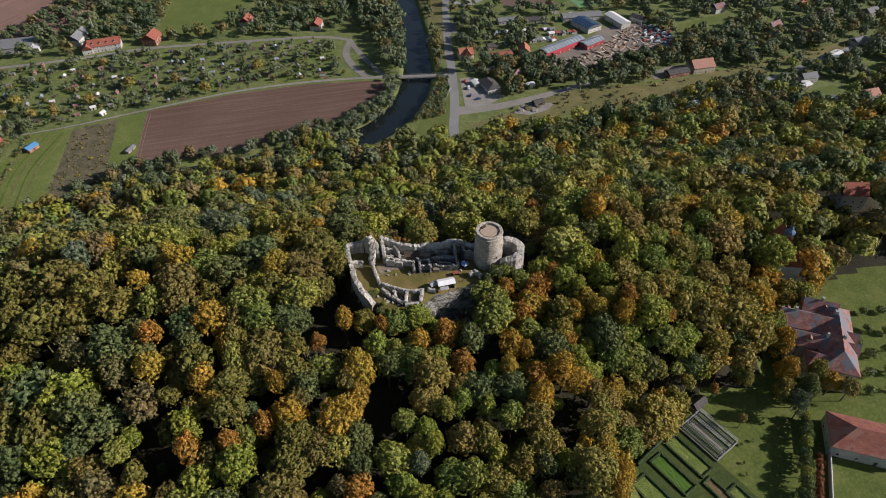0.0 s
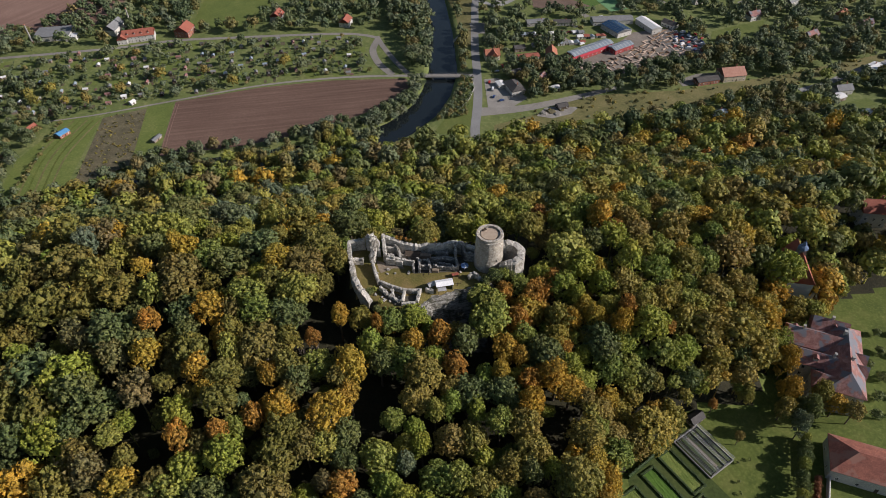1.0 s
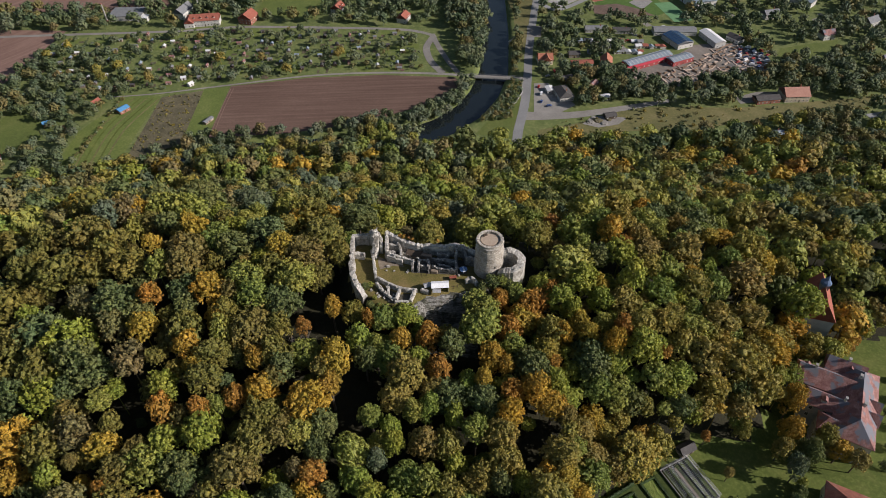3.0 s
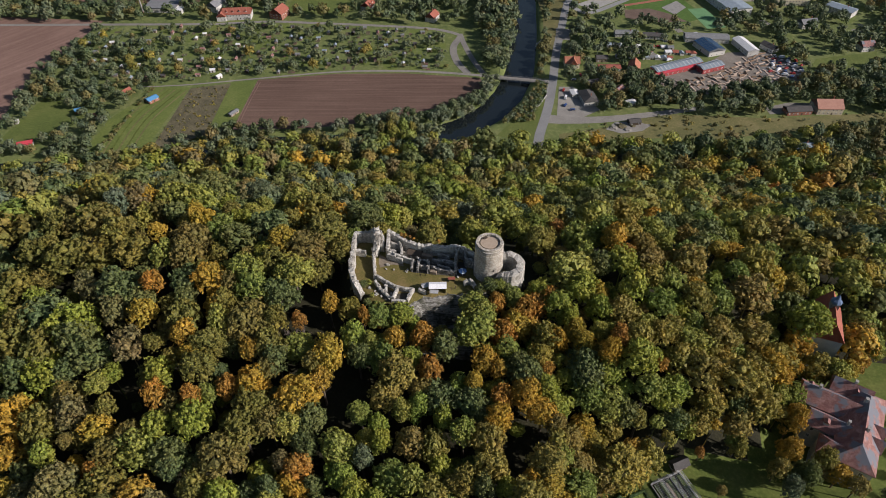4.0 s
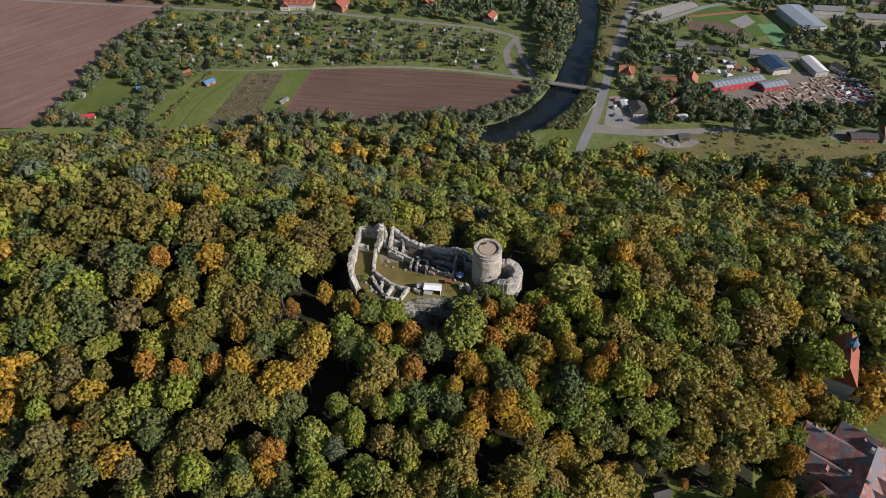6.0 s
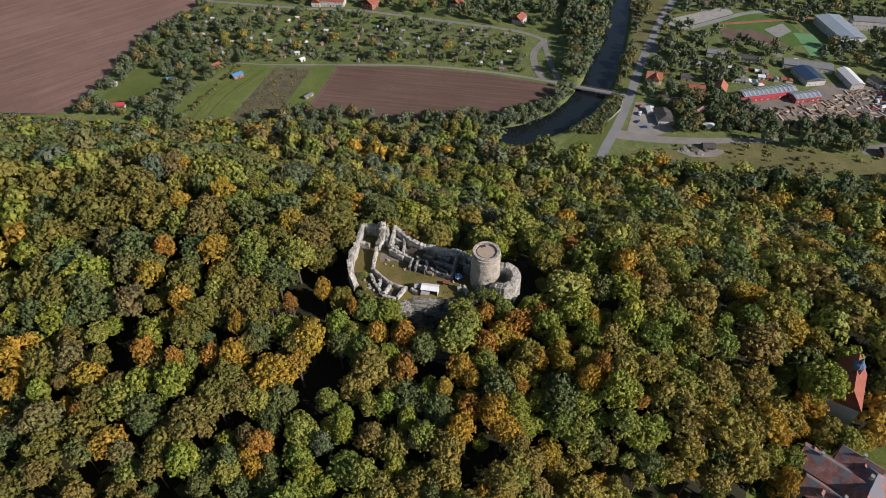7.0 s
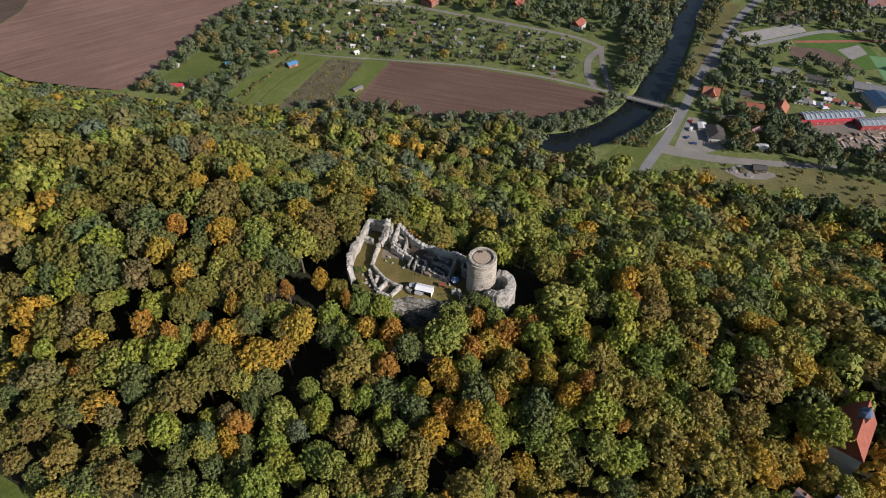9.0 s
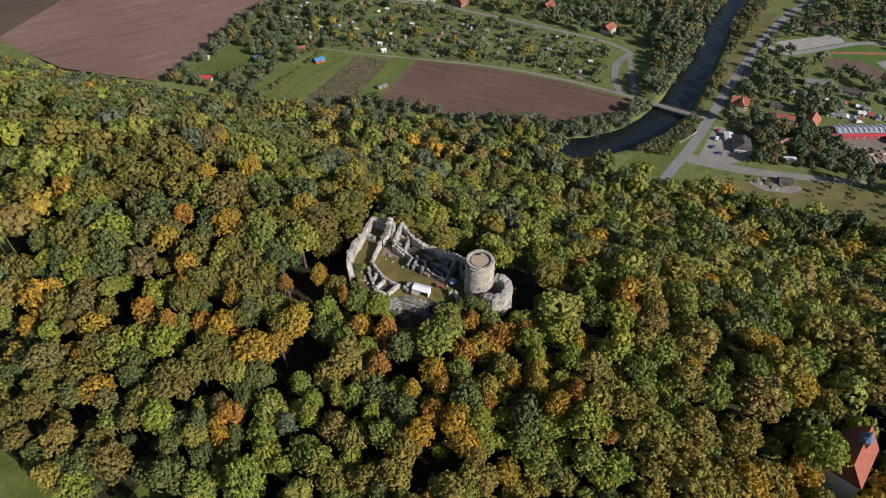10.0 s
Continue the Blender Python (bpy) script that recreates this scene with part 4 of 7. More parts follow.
def ruined_wall(name, line, thick, base, label, step=0.5, rough=0.17, mat=None, bite=0.5):
    """A thick rubble wall along a line of (x, y, top), with a broken, stepped crown."""
    rnd = random.Random(int(sum(abs(p[0] * 31 + p[1] * 17) for p in line)))
    pts = []
    for (x1, y1, t1), (x2, y2, t2) in zip(line, line[1:]):
        n = max(2, round(math.hypot(x2 - x1, y2 - y1) / step))
        pts += [(x1 + (x2 - x1) * i / n, y1 + (y2 - y1) * i / n, t1 + (t2 - t1) * i / n) for i in range(n)]
    pts.append(line[-1])
    rows = 5
    bm = bmesh.new()
    rings = []
    for i, (x, y, top) in enumerate(pts):
        a, b = pts[max(i - 1, 0)], pts[min(i + 1, len(pts) - 1)]
        d = Vector((b[0] - a[0], b[1] - a[1])).normalized()
        n = Vector((-d.y, d.x))
        top = top + bite * (noise.noise((x * 0.45, y * 0.45, 1.7)) + 0.7 * noise.noise((x * 1.5, y * 1.5, 4.1))) - (rnd.random() < 0.18) * bite * rnd.uniform(0.4, 1.2)
        ring = []
        prof = [(0.5 + 0.10 * (1 - k / rows), base + (top - base) * k / rows) for k in range(rows + 1)]
        for s, z in [(o, z) for o, z in prof] + [(0.17, top + 0.12), (-0.17, top + 0.10)] + [(-o, z) for o, z in prof[::-1]]:
            j = rough * Vector((rnd.uniform(-1, 1), rnd.uniform(-1, 1), rnd.uniform(-1, 1))) * 0.6
            ring.append(bm.verts.new((x + n.x * thick * s + j.x, y + n.y * thick * s + j.y, z + j.z)))
        rings.append(ring)
    for r1, r2 in zip(rings, rings[1:]):
        for k in range(len(r1) - 1):
            bm.faces.new((r1[k], r2[k], r2[k + 1], r1[k + 1]))
    bm.faces.new(rings[0])
    bm.faces.new(rings[-1][::-1])
    bmesh.ops.recalc_face_normals(bm, faces=bm.faces[:])
    ob = part(name, bm, mat or STONE)
    return tagged(ob, label, "castle wall", group="walls of the castle ruin")


OUT = "broken pale rubble stone curtain wall round the castle court"
ruined_wall("curtain_wall", [(-15.6, 162.4, -0.6), (-18.2, 162.3, -0.6), (-20.9, 161.6, -0.4), (-20.6, 157.5, -1.0), (-19.8, 153.4, -1.6), (-18.9, 150.2, -0.6)], 1.3, -13, OUT)
ruined_wall("curtain_wall", [(-18.9, 150.0, -0.2), (-18.7, 147.2, -0.6), (-17.2, 143.0, -0.4), (-15.2, 139.4, -1.2), (-13.2, 137.6, -3.0), (-12.2, 136.8, -4.2)], 1.7, -15, OUT, bite=0.6)
ruined_wall("ruined_gatehouse", [(-14.6, 162.6, 1.6), (-13.0, 161.6, 2.6), (-12.2, 159.4, 1.4), (-12.3, 157.2, -0.8), (-12.9, 155.4, -2.0)], 1.9, -9, "tall jagged pale stub of a ruined building wall", bite=1.3, rough=0.4)
ruined_wall("ruined_wall", [(-11.8, 162.0, 0.9), (-10.6, 160.0, 0.0), (-10.4, 158.0, -2.4)], 1.0, -9, "jagged leaning stub of a rubble wall")
ruined_wall("ruined_wall", [(-19.6, 155.4, -2.8), (-15.8, 155.2, -2.9)], 1.5, -6, "low broad cross wall of pale stones", bite=0.25)
ruined_wall("ruined_wall", [(-12.6, 154.4, -2.0), (-11.9, 151.4, -2.6), (-10.9, 148, -3.2), (-9.9, 144.6, -3.3)], 0.9, -6.5, "low inner rubble wall along the grass court", bite=0.18, rough=0.14)
ruined_wall("ruined_wall", [(-9.4, 145.0, -3.2), (-5.7, 142.9, -3.2), (-2.3, 141.3, -3.2), (0.7, 140.9, -3.3), (4.4, 141.1, -3.5)], 0.8, -7.5, "low inner rubble wall along the grass court", bite=0.12, rough=0.09)
for ln in ([(-9.4, 142.6, -3.2), (-6.9, 139.9, -3.5)], [(-6.4, 139.5, -3.9), (-2.8, 136.7, -4.2)], [(-1.3, 140.6, -3.2), (-2.0, 136.4, -3.6)], [(-2.2, 135.8, -3.9), (2.3, 135.9, -4.0)],
           [(3.7, 140.8, -3.2), (2.8, 136.2, -3.6)], [(-5.4, 142.4, -3.8), (-5.0, 139.0, -4.0)], [(5.6, 141.6, -3.4), (8.2, 140.6, -3.6)]):
    ruined_wall("cellar_wall", ln, 0.9, -7.5, "short thick wall of a roofless cellar room", bite=0.12, rough=0.09)
NORTH = "ruined north range wall of dark weathered stone"
ruined_wall("range_wall", [(-9.4, 163.4, 0.9), (-7.4, 162.5, 0.4), (-2.7, 160.6, -0.2), (2.1, 159.2, -0.6), (6.5, 159.6, -0.6), (11, 159.4, -0.4), (17, 159.6, 0.4), (20.5, 158.0, -0.4), (23.6, 157.2, -0.6)], 1.4, -11, NORTH, bite=0.3)
ruined_wall("range_wall", [(-9.2, 163.2, 0.8), (-8.6, 159.4, -0.6), (-8.2, 155.9, -1.6)], 1.2, -8, NORTH)
for ln in ([(-8.4, 155.7, -1.9), (-4.8, 155.0, -2.2), (-2.3, 154.4, -2.4), (1.6, 153.6, -3.0)], [(-4.6, 160.3, -1.4), (-3.4, 157.6, -1.6), (-3.0, 155.2, -2.1)],
           [(1.2, 153.6, -2.2), (1.6, 149.9, -2.8)], [(3.4, 154.0, -2.0), (3.6, 149.9, -2.8)], [(6.8, 153.6, -2.0), (7.4, 149.8, -2.8)], [(8.2, 151.6, -2.6), (12.2, 151.0, -3.2), (16.4, 150.6, -2.8)],
           [(16.6, 150.6, -2.4), (16.0, 154.5, -1.6), (16.0, 158.6, 0.8)], [(3.6, 154.0, -2.6), (6.8, 153.6, -2.6)], [(-2.8, 157.2, -3.0), (3.2, 156.6, -3.2)], [(7.6, 155.4, -3.0), (15.6, 154.6, -3.0)],
           [(-7.9, 159.9, -1.8), (-4.7, 159.6, -1.9)], [(-7.2, 157.0, -2.6), (-5.2, 156.7, -2.6)], [(9.4, 157.6, -2.4), (13.6, 157.2, -2.4)], [(4.2, 151.9, -3.0), (6.6, 151.7, -3.0)], [(10.0, 153.0, -3.4), (14.4, 152.4, -3.4)], [(18.4, 158.6, 0.0), (19.4, 155.6, -1.2), (22.6, 155.0, -1.4)]):
    # stubs on the tower side take the colour with painted shade
    ruined_wall("range_wall", ln, 0.8, -6.5, "dark partition wall stub of the roofless north range", bite=0.2, rough=0.14, mat=STONE_SHADED if ln[0][0] > 0 else None)
ruined_wall("gate_pier", [(19.9, 146.6, -3.0), (21.8, 147.6, -2.8), (23.0, 146.8, -3.0), (24.0, 145.6, -3.4)], 1.0, -8, "dark stone gate pier beside the court", bite=0.3)
ruined_wall("bastion_wall", [(31.6, 156.6, 1.6), (33.8, 157.0, 2.0), (36.4, 156.2, 1.8), (38.2, 153.4, 2.0), (37.6, 150.4, 1.6), (35.2, 148.6, 1.0), (32.4, 148.8, 0.2), (30.6, 149.4, -1.2)], 2.5, -14, "thick pale rubble bastion wall curving round the tower foot", bite=0.18, rough=0.14)
ruined_wall("ruined_wall", [(24.4, 145.4, -3.6), (27.0, 146.4, -3.8), (30.2, 148.4, -2.6)], 0.8, -12, "low overgrown rubble wall below the round tower", bite=0.4)


def round_tower():
    root = tagged(new("round_tower"), "round pale stone keep with a sandy roof platform", "tower")
    root.location = (27.2, 153.9, COURT)
    top, sides = 14.2, 56
    bm = bmesh.new()
    rings = []
    levels = [-4, 0, 1.5, 3, 4.5, 6, 7.5, 9, 10.5, 11.6, 11.75, 12.8, 13.6, 14.2]
    for z in levels:
        r0 = 4.95 - 0.028 * max(z, 0) - (0.14 if z > 11.65 else 0)
        ring = []
        for i in range(sides):
            a = 6.28318 * i / sides
            r = r0 + 0.16 * noise.noise((math.cos(a) * 3, math.sin(a) * 3, z * 0.55)) + 0.07 * noise.noise((math.cos(a) * 9, math.sin(a) * 9, z * 1.9))
            ring.append(bm.verts.new((r * math.cos(a), r * math.sin(a), z + (0.22 * noise.noise((math.cos(a) * 2.5, math.sin(a) * 2.5, 9)) if z > 13.9 else 0))))
        rings.append(ring)
    for r1, r2 in zip(rings, rings[1:]):
        for i in range(sides):
            bm.faces.new((r1[i], r1[(i + 1) % sides], r2[(i + 1) % sides], r2[i]))
    part("shaft", bm, STONE_TOWER, root)
    bm = bmesh.new()
    prof = [(4.5, top - 0.1), (4.42, top + 0.04), (3.5, top + 0.02), (3.42, top - 0.9)]
    rings = [[bm.verts.new((r * math.cos(6.28318 * i / sides), r * math.sin(6.28318 * i / sides), z + 0.1 * noise.noise((i * 0.4, r, 3)))) for i in range(sides)] for r, z in prof]
    for r1, r2 in zip(rings, rings[1:]):
        for i in range(sides):
            bm.faces.new((r1[i], r1[(i + 1) % sides], r2[(i + 1) % sides], r2[i]))
    part("parapet", bm, STONE_TOWER, root, "broad worn stone parapet ring")
    bm = bmesh.new()
    bmesh.ops.create_circle(bm, cap_ends=True, radius=4.7, segments=40, matrix=Matrix.Translation((0, 0, top - 0.85)))
    part("gutter", bm, STONE, root, "shadowed stone gutter ring")
    bm = bmesh.new()
    bmesh.ops.create_cone(bm, cap_ends=True, radius1=2.9, radius2=2.82, depth=0.5, segments=44, matrix=Matrix.Translation((-0.15, 0, top - 0.6)))
    part("platform", bm, SAND, root, "pale sandy round roof platform")
    part("hatch", bevelled_box((1.5, 0.8, 0.75), pose(-1.7, 1.9, top - 0.7, 0, 0, 35)), DARK_WOOD, root, "dark hatch of the stair to the roof")
    for a, z in ((-62, 5.0),):
        q = radians(a)
        part("slit_window", box_bm((0.24, 0.16, 0.7), pose(4.82 * math.cos(q), 4.85 * math.sin(q), z, 0, 0, a)), DARK, root, "dark narrow slit window")
    for k in range(3):
        q = radians(60 + 25 * k)
        bm = bmesh.new()
        tube(bm, (3.2 * math.cos(q), 3.2 * math.sin(q), top - 0.4), (3.2 * math.cos(q), 3.2 * math.sin(q), top + 0.7), 0.05)
        part("rail_post", bm, DARK, root)
    return root


round_tower()


def gable_roof_bm(w, d, eave, ridge, over=0.35, thick=0.15, hip=0.0):
    """Roof along x: two slopes (hipped in by hip at both ends), with thickness."""
    bm = bmesh.new()
    a, b = w / 2 + over, d / 2 + over
    e = eave - over * (ridge - eave) / (d / 2)
    lo = [(-a, -b, e), (a, -b, e), (a, b, e), (-a, b, e), (-a + hip, 0, ridge), (a - hip, 0, ridge)]
    v = [bm.verts.new(p) for p in lo] + [bm.verts.new((x, y, z + thick)) for x, y, z in lo]
    for f in ((6, 7, 11, 10), (8, 9, 10, 11), (7, 8, 11), (9, 6, 10), (0, 4, 5, 1), (2, 5, 4, 3), (1, 5, 2), (3, 4, 0), (0, 1, 7, 6), (1, 2, 8, 7), (2, 3, 9, 8), (3, 0, 6, 9)):
        bm.faces.new([v[i] for i in f])
    bmesh.ops.recalc_face_normals(bm, faces=bm.faces[:])
    return bm


def marquee():
    root = tagged(new("marquee"), "small white canvas marquee on the castle court", "tent")
    root.matrix_basis = pose(11.8, 142.9, COURT, 0, 0, 10)
    part("canopy", gable_roof_bm(5.6, 2.9, 2.5, 3.15, 0.12, 0.05), CANVAS, root, "white pitched canvas canopy")
    part("back_wall", box_bm((5.5, 0.06, 2.3), pose(0, 1.4, 0.1)), CANVAS, root)
    part("side_wall", box_bm((0.06, 2.7, 2.3), pose(2.72, 0, 0.1)), CANVAS, root)
    for x in (-2.7, 0, 2.7):
        for y in (-1.38, 1.33):
            bm = bmesh.new()
            tube(bm, (x, y, 0), (x, y, 2.5), 0.04)
            part("pole", bm, STEEL, root)


def awning(x, y, a, w, d, label):
    root = tagged(new("awning"), label, "awning")
    root.matrix_basis = pose(x, y, COURT, 0, 0, a)
    part("cloth", gable_roof_bm(w, d, 1.9, 2.4, 0.1, 0.05), GREY_CANVAS, root)
    for sx in (-1, 1):
        for sy in (-1, 1):
            bm = bmesh.new()
            tube(bm, (sx * w / 2.1, sy * d / 2.1, 0), (sx * w / 2.1, sy * d / 2.1, 1.95), 0.04)
            part("pole", bm, DARK_WOOD, root)


marquee()
awning(7.6, 142.9, 25, 2.4, 1.9, "small grey canvas awning beside the marquee")
awning(11.0, 140.6, 5, 2.6, 1.5, "low grey canvas awning below the marquee")


def parasol():
    root = tagged(new("parasol"), "blue and white parasol open beside the round tower", "parasol")
    root.location = (18.9, 151.0, COURT)
    for k in range(8):
        bm = bmesh.new()
        a0, a1 = 6.28318 * k / 8, 6.28318 * (k + 1) / 8
        tip = [bm.verts.new((0, 0, z)) for z in (2.75, 2.71)]
        rim = [[bm.verts.new((1.4 * math.cos(a), 1.4 * math.sin(a), 2.15 + dz)) for a in (a0, a1)] for dz in (0.04, 0)]
        bm.faces.new((tip[0], rim[0][0], rim[0][1]))
        bm.faces.new((tip[1], rim[1][1], rim[1][0]))
        bm.faces.new((rim[0][0], rim[1][0], rim[1][1], rim[0][1]))
        part("panel", bm, CANVAS if k in (2, 6) else BLUE, root)
    bm = bmesh.new()
    tube(bm, (0, 0, 0), (0, 0, 2.7), 0.04)
    part("pole", bm, STEEL, root)


parasol()
SHINGLE = two_scale("red_covering", (0.22, 0.07, 0.05), (0.30, 0.09, 0.06), (0.36, 0.13, 0.09), 0.6, 5)
st = tagged(new("stall"), "small stall with a flat red cover on the court", "stall")
st.matrix_basis = pose(15.6, 148.0, COURT, 0, 0, 12)
part("cover", bevelled_box((2.4, 1.3, 0.1), pose(0, 0, 1.15)), SHINGLE, st)
for sx in (-1, 1):
    part("trestle", bevelled_box((0.1, 1.1, 1.15), pose(sx * 1.0, 0, 0), 0.02), DARK_WOOD, st)
hs = tagged(new("lean_to"), "small shed roof of dark boards inside the north range", "shed")
hs.matrix_basis = pose(1.2, 157.6, COURT, 0, 0, -8)
part("roof", gable_roof_bm(5.0, 3.0, 1.9, 2.4, 0.15, 0.08), DARK_WOOD, hs)
part("body", box_bm((4.7, 2.6, 1.95)), WOOD, hs)
for x, y, a, w, d, h, mat, lab in ((5.2, 157.0, -6, 4.6, 1.3, 1.9, WOOD, "pale plank roof over a ruined passage"), (12.2, 155.8, -3, 5.6, 1.1, 1.5, STONE, "broad stone ledge inside the ruined range"), (-6.3, 154.6, -10, 3.2, 1.0, 2.6, STONE, "pale stone platform beside the range wall"), (-3.4, 153.7, -10, 2.4, 0.9, 2.2, STONE, "pale stone platform beside the range wall"), (9.0, 150.4, -4, 2.2, 1.3, 1.3, WOOD, "low timber bench in the shade of the range")):
    ob = tagged(part("stone_ledge" if mat is STONE else "plank_cover", bevelled_box((w, d, h), None, 0.08), mat), lab, "ledge" if mat is STONE else "cover")
    ob.matrix_basis = pose(x, y, COURT, 0, 0, a)
for x, y, a in ((5.0, 148.4, 20), (6.6, 148.9, -15), (17.4, 144.6, 30), (16.2, 143.8, 10)):
    bm = bmesh.new()
    tube(bm, (0, 0, -0.1), (0.03, 0, 1.25), 0.10, 0.08)
    tube(bm, (-0.35, 0, 1.0), (0.35, 0, 1.05), 0.06)
    ob = tagged(part("wooden_post", bm, DARK_WOOD), "short dark wooden post on the court grass", "post", group="posts on the court")
    ob.matrix_basis = pose(x, y, COURT, 0, 0, a)


# fallen stones on the broken walls and the court
STONE_MESH = []
for k in range(4):
    bm = box_bm((0.75, 0.55, 0.42), pose(0, 0, -0.1), 0.8)
    for v in bm.verts:
        v.co += Vector((noise.noise((k, v.co.x * 5, v.co.y * 5)), noise.noise((v.co.z * 5, k, v.co.x * 5)), noise.noise((v.co.y * 5, v.co.z * 3, k)))) * 0.22
    me = bpy.data.meshes.new("stone")
    bm.to_mesh(me)
    bm.free()
    me.materials.append(STONE)
    STONE_MESH.append(me)
rnd = random.Random(77)
for wall in [o for o in scene.objects if o.get("category") == "castle wall"]:
    tops = [v.co for v in wall.data.vertices]
    hi = sorted(tops, key=lambda c: -c.z)[: max(6, len(tops) // 4)]
    for k in range(min(9, 2 + len(tops) // 100)):
        c = rnd.choice(hi)
        s = new("stone", STONE_MESH[k % 4])
        s.parent = wall
        sc = rnd.uniform(0.5, 1.1)
        s.matrix_basis = pose(c.x, c.y, c.z - 0.06, rnd.uniform(-20, 20), rnd.uniform(-20, 20), rnd.uniform(0, 360)) @ Matrix.Diagonal((sc, sc, sc, 1))
for k in range(46):
    x, y = rnd.uniform(-9, 20), rnd.uniform(149.5, 158.5)
    if k > 30:
        x, y = rnd.uniform(-11, -1), rnd.uniform(135.5, 143)
    s = tagged(new("fallen_stone", STONE_MESH[k % 4]), "fallen block of pale masonry on the ground", "stone", group="fallen stones")
    sc = rnd.uniform(0.7, 1.5)
    s.matrix_basis = pose(x, y, COURT + 0.05, 0, 0, rnd.uniform(0, 360)) @ Matrix.Diagonal((sc, sc, sc, 1))


# bare earth inside the roofless rooms and along the trodden path
# earth darkened in colour for the shadow lying inside the rooms
EARTH_SHADED = two_scale("shaded_earth", (0.045, 0.042, 0.034), (0.075, 0.068, 0.054), (0.12, 0.105, 0.085), 0.3, 2.2, bump=0.5, dist=0.08)
EARTH = two_scale("trodden_earth", (0.13, 0.105, 0.075), (0.19, 0.155, 0.115), (0.26, 0.22, 0.17), 0.3, 2.2, bump=0.5, dist=0.08)
for nm, ol, lab in (("court_floor_1", [(-8.6, 162), (-8, 155.6), (2, 153.4), (1.6, 149.7), (17, 150.2), (20, 151), (20, 157), (4, 158.6)], "bare earth floor of the roofless north range"),
                    ("court_floor_2", [(-11.6, 156.6), (-8.6, 155.2), (-2.6, 153.9), (-1.6, 152.2), (-5.5, 152.4), (-9.6, 150.2), (-10.6, 152.6)], "trodden pale earth path across the court"),
                    ("court_floor_3", [(-9.4, 143.2), (-1.2, 139.4), (2.6, 140.2), (2.2, 135.6), (-4, 135.6), (-8.6, 139.8)], "bare earth floor of the cellar rooms")):
    sheet(nm, ol, COURT + 0.03, EARTH if nm == "court_floor_2" else EARTH_SHADED, lab, "floor")


# the rock face under the court
def rock_face():
    bm = bmesh.new()
    xs, ys = np.arange(3.0, 29.0, 0.4), np.arange(126.0, 148.0, 0.4)
    grid = []
    for y in ys:
        row = []
        for x in xs:
            u = (x * 0.35 + y * 0.94, x * 0.94 - y * 0.35)
            e = min(1.0, (x - 3.0) / 2, (28.6 - x) / 2, max(0.0, float(knoll_distance(x, y)) / 1.2), (y - 126) / 2)
            ridge = 1 - abs(noise.noise((u[1] * 0.16, u[0] * 0.75, 2.0))) * 2
            row.append(bm.verts.new((x, y, ground_z(x, y) - 0.25 + e * (0.25 + 0.55 * ridge + 0.35 * noise.noise((u[1] * 0.5, u[0] * 2.0, 5.0))))))
        grid.append(row)
    for r1, r2 in zip(grid, grid[1:]):
        for k in range(len(xs) - 1):
            bm.faces.new((r1[k], r1[k + 1], r2[k + 1], r2[k]))
    return tagged(part("rock_face", bm, ROCK), "steep grey streaked rock face below the castle court", "rock")


rock_face()


def bare_tree(x, y, h, seed, label):
    """A leafless tree: forking, thinning limbs."""
    root = tagged(new("bare_tree"), label, "tree", group="bare trees")
    root.matrix_basis = pose(x, y, ground_z(x, y) - 0.2)
    rn = random.Random(seed)
    trunk = bmesh.new()
    tube(trunk, (0, 0, -0.3), (0.2, 0.1, h * 0.45), 0.26, 0.17, 7)
    part("trunk", trunk, TWIG, root)
    limbs = bmesh.new()

    def grow(a, d, length, r, depth):
        b = a + d * length
        tube(limbs, a, b, r, r * 0.6, 4)
        if depth:
            for _ in range(3 if depth > 1 else 4):
                n = (d + Vector((rn.uniform(-1, 1), rn.uniform(-1, 1), rn.uniform(-0.25, 0.7))) * 0.75).normalized()
                grow(a + d * length * rn.uniform(0.55, 1.0), n, length * rn.uniform(0.55, 0.8), r * 0.55, depth - 1)

    for k in range(6):
        q = k * 1.05 + rn.uniform(-0.3, 0.3)
        grow(Vector((0.15, 0.1, h * (0.28 + 0.03 * k))), Vector((math.cos(q), math.sin(q), 0.9)).normalized(), h * 0.22, 0.11, 3)
    part("branchwork", limbs, TWIG, root)


bare_tree(20.4, 107.0, 15, 1, "leafless grey tree with spreading limbs among the wood")
bare_tree(-29.4, 117.5, 17, 2, "leafless grey tree with dense fine twigs")
bare_tree(39.0, 87.5, 15, 3, "leafless pale tree in a dark gap")


# ---- buildings ----
def tile_mat(name, dark, mid, light, patch=None):
    """Roof covering: courses of tiles, faded patches."""
    m, nt, b = shader(name, 0.85)
    big = noise_node(nt, 0.55, 5.0, 0.7)
    fine = noise_node(nt, 2.6, 5.0, 0.75, (1, 1, 2.5))
    col = mixed(nt, ramp(nt, big, [(0.32, dark), (0.5, mid), (0.68, light)]), ramp(nt, fine, [(0.35, dark), (0.5, mid), (0.65, light)]), 0.5)
    if patch:
        col = mixed(nt, col, patch, ramp(nt, noise_node(nt, 0.16, 3.0, 0.6), [(0.50, (0, 0, 0)), (0.56, (1, 1, 1))]))
    nt.links.new(col, b.inputs["Base Color"])
    bumped(nt, b, fine, 0.7, 0.08)
    return m


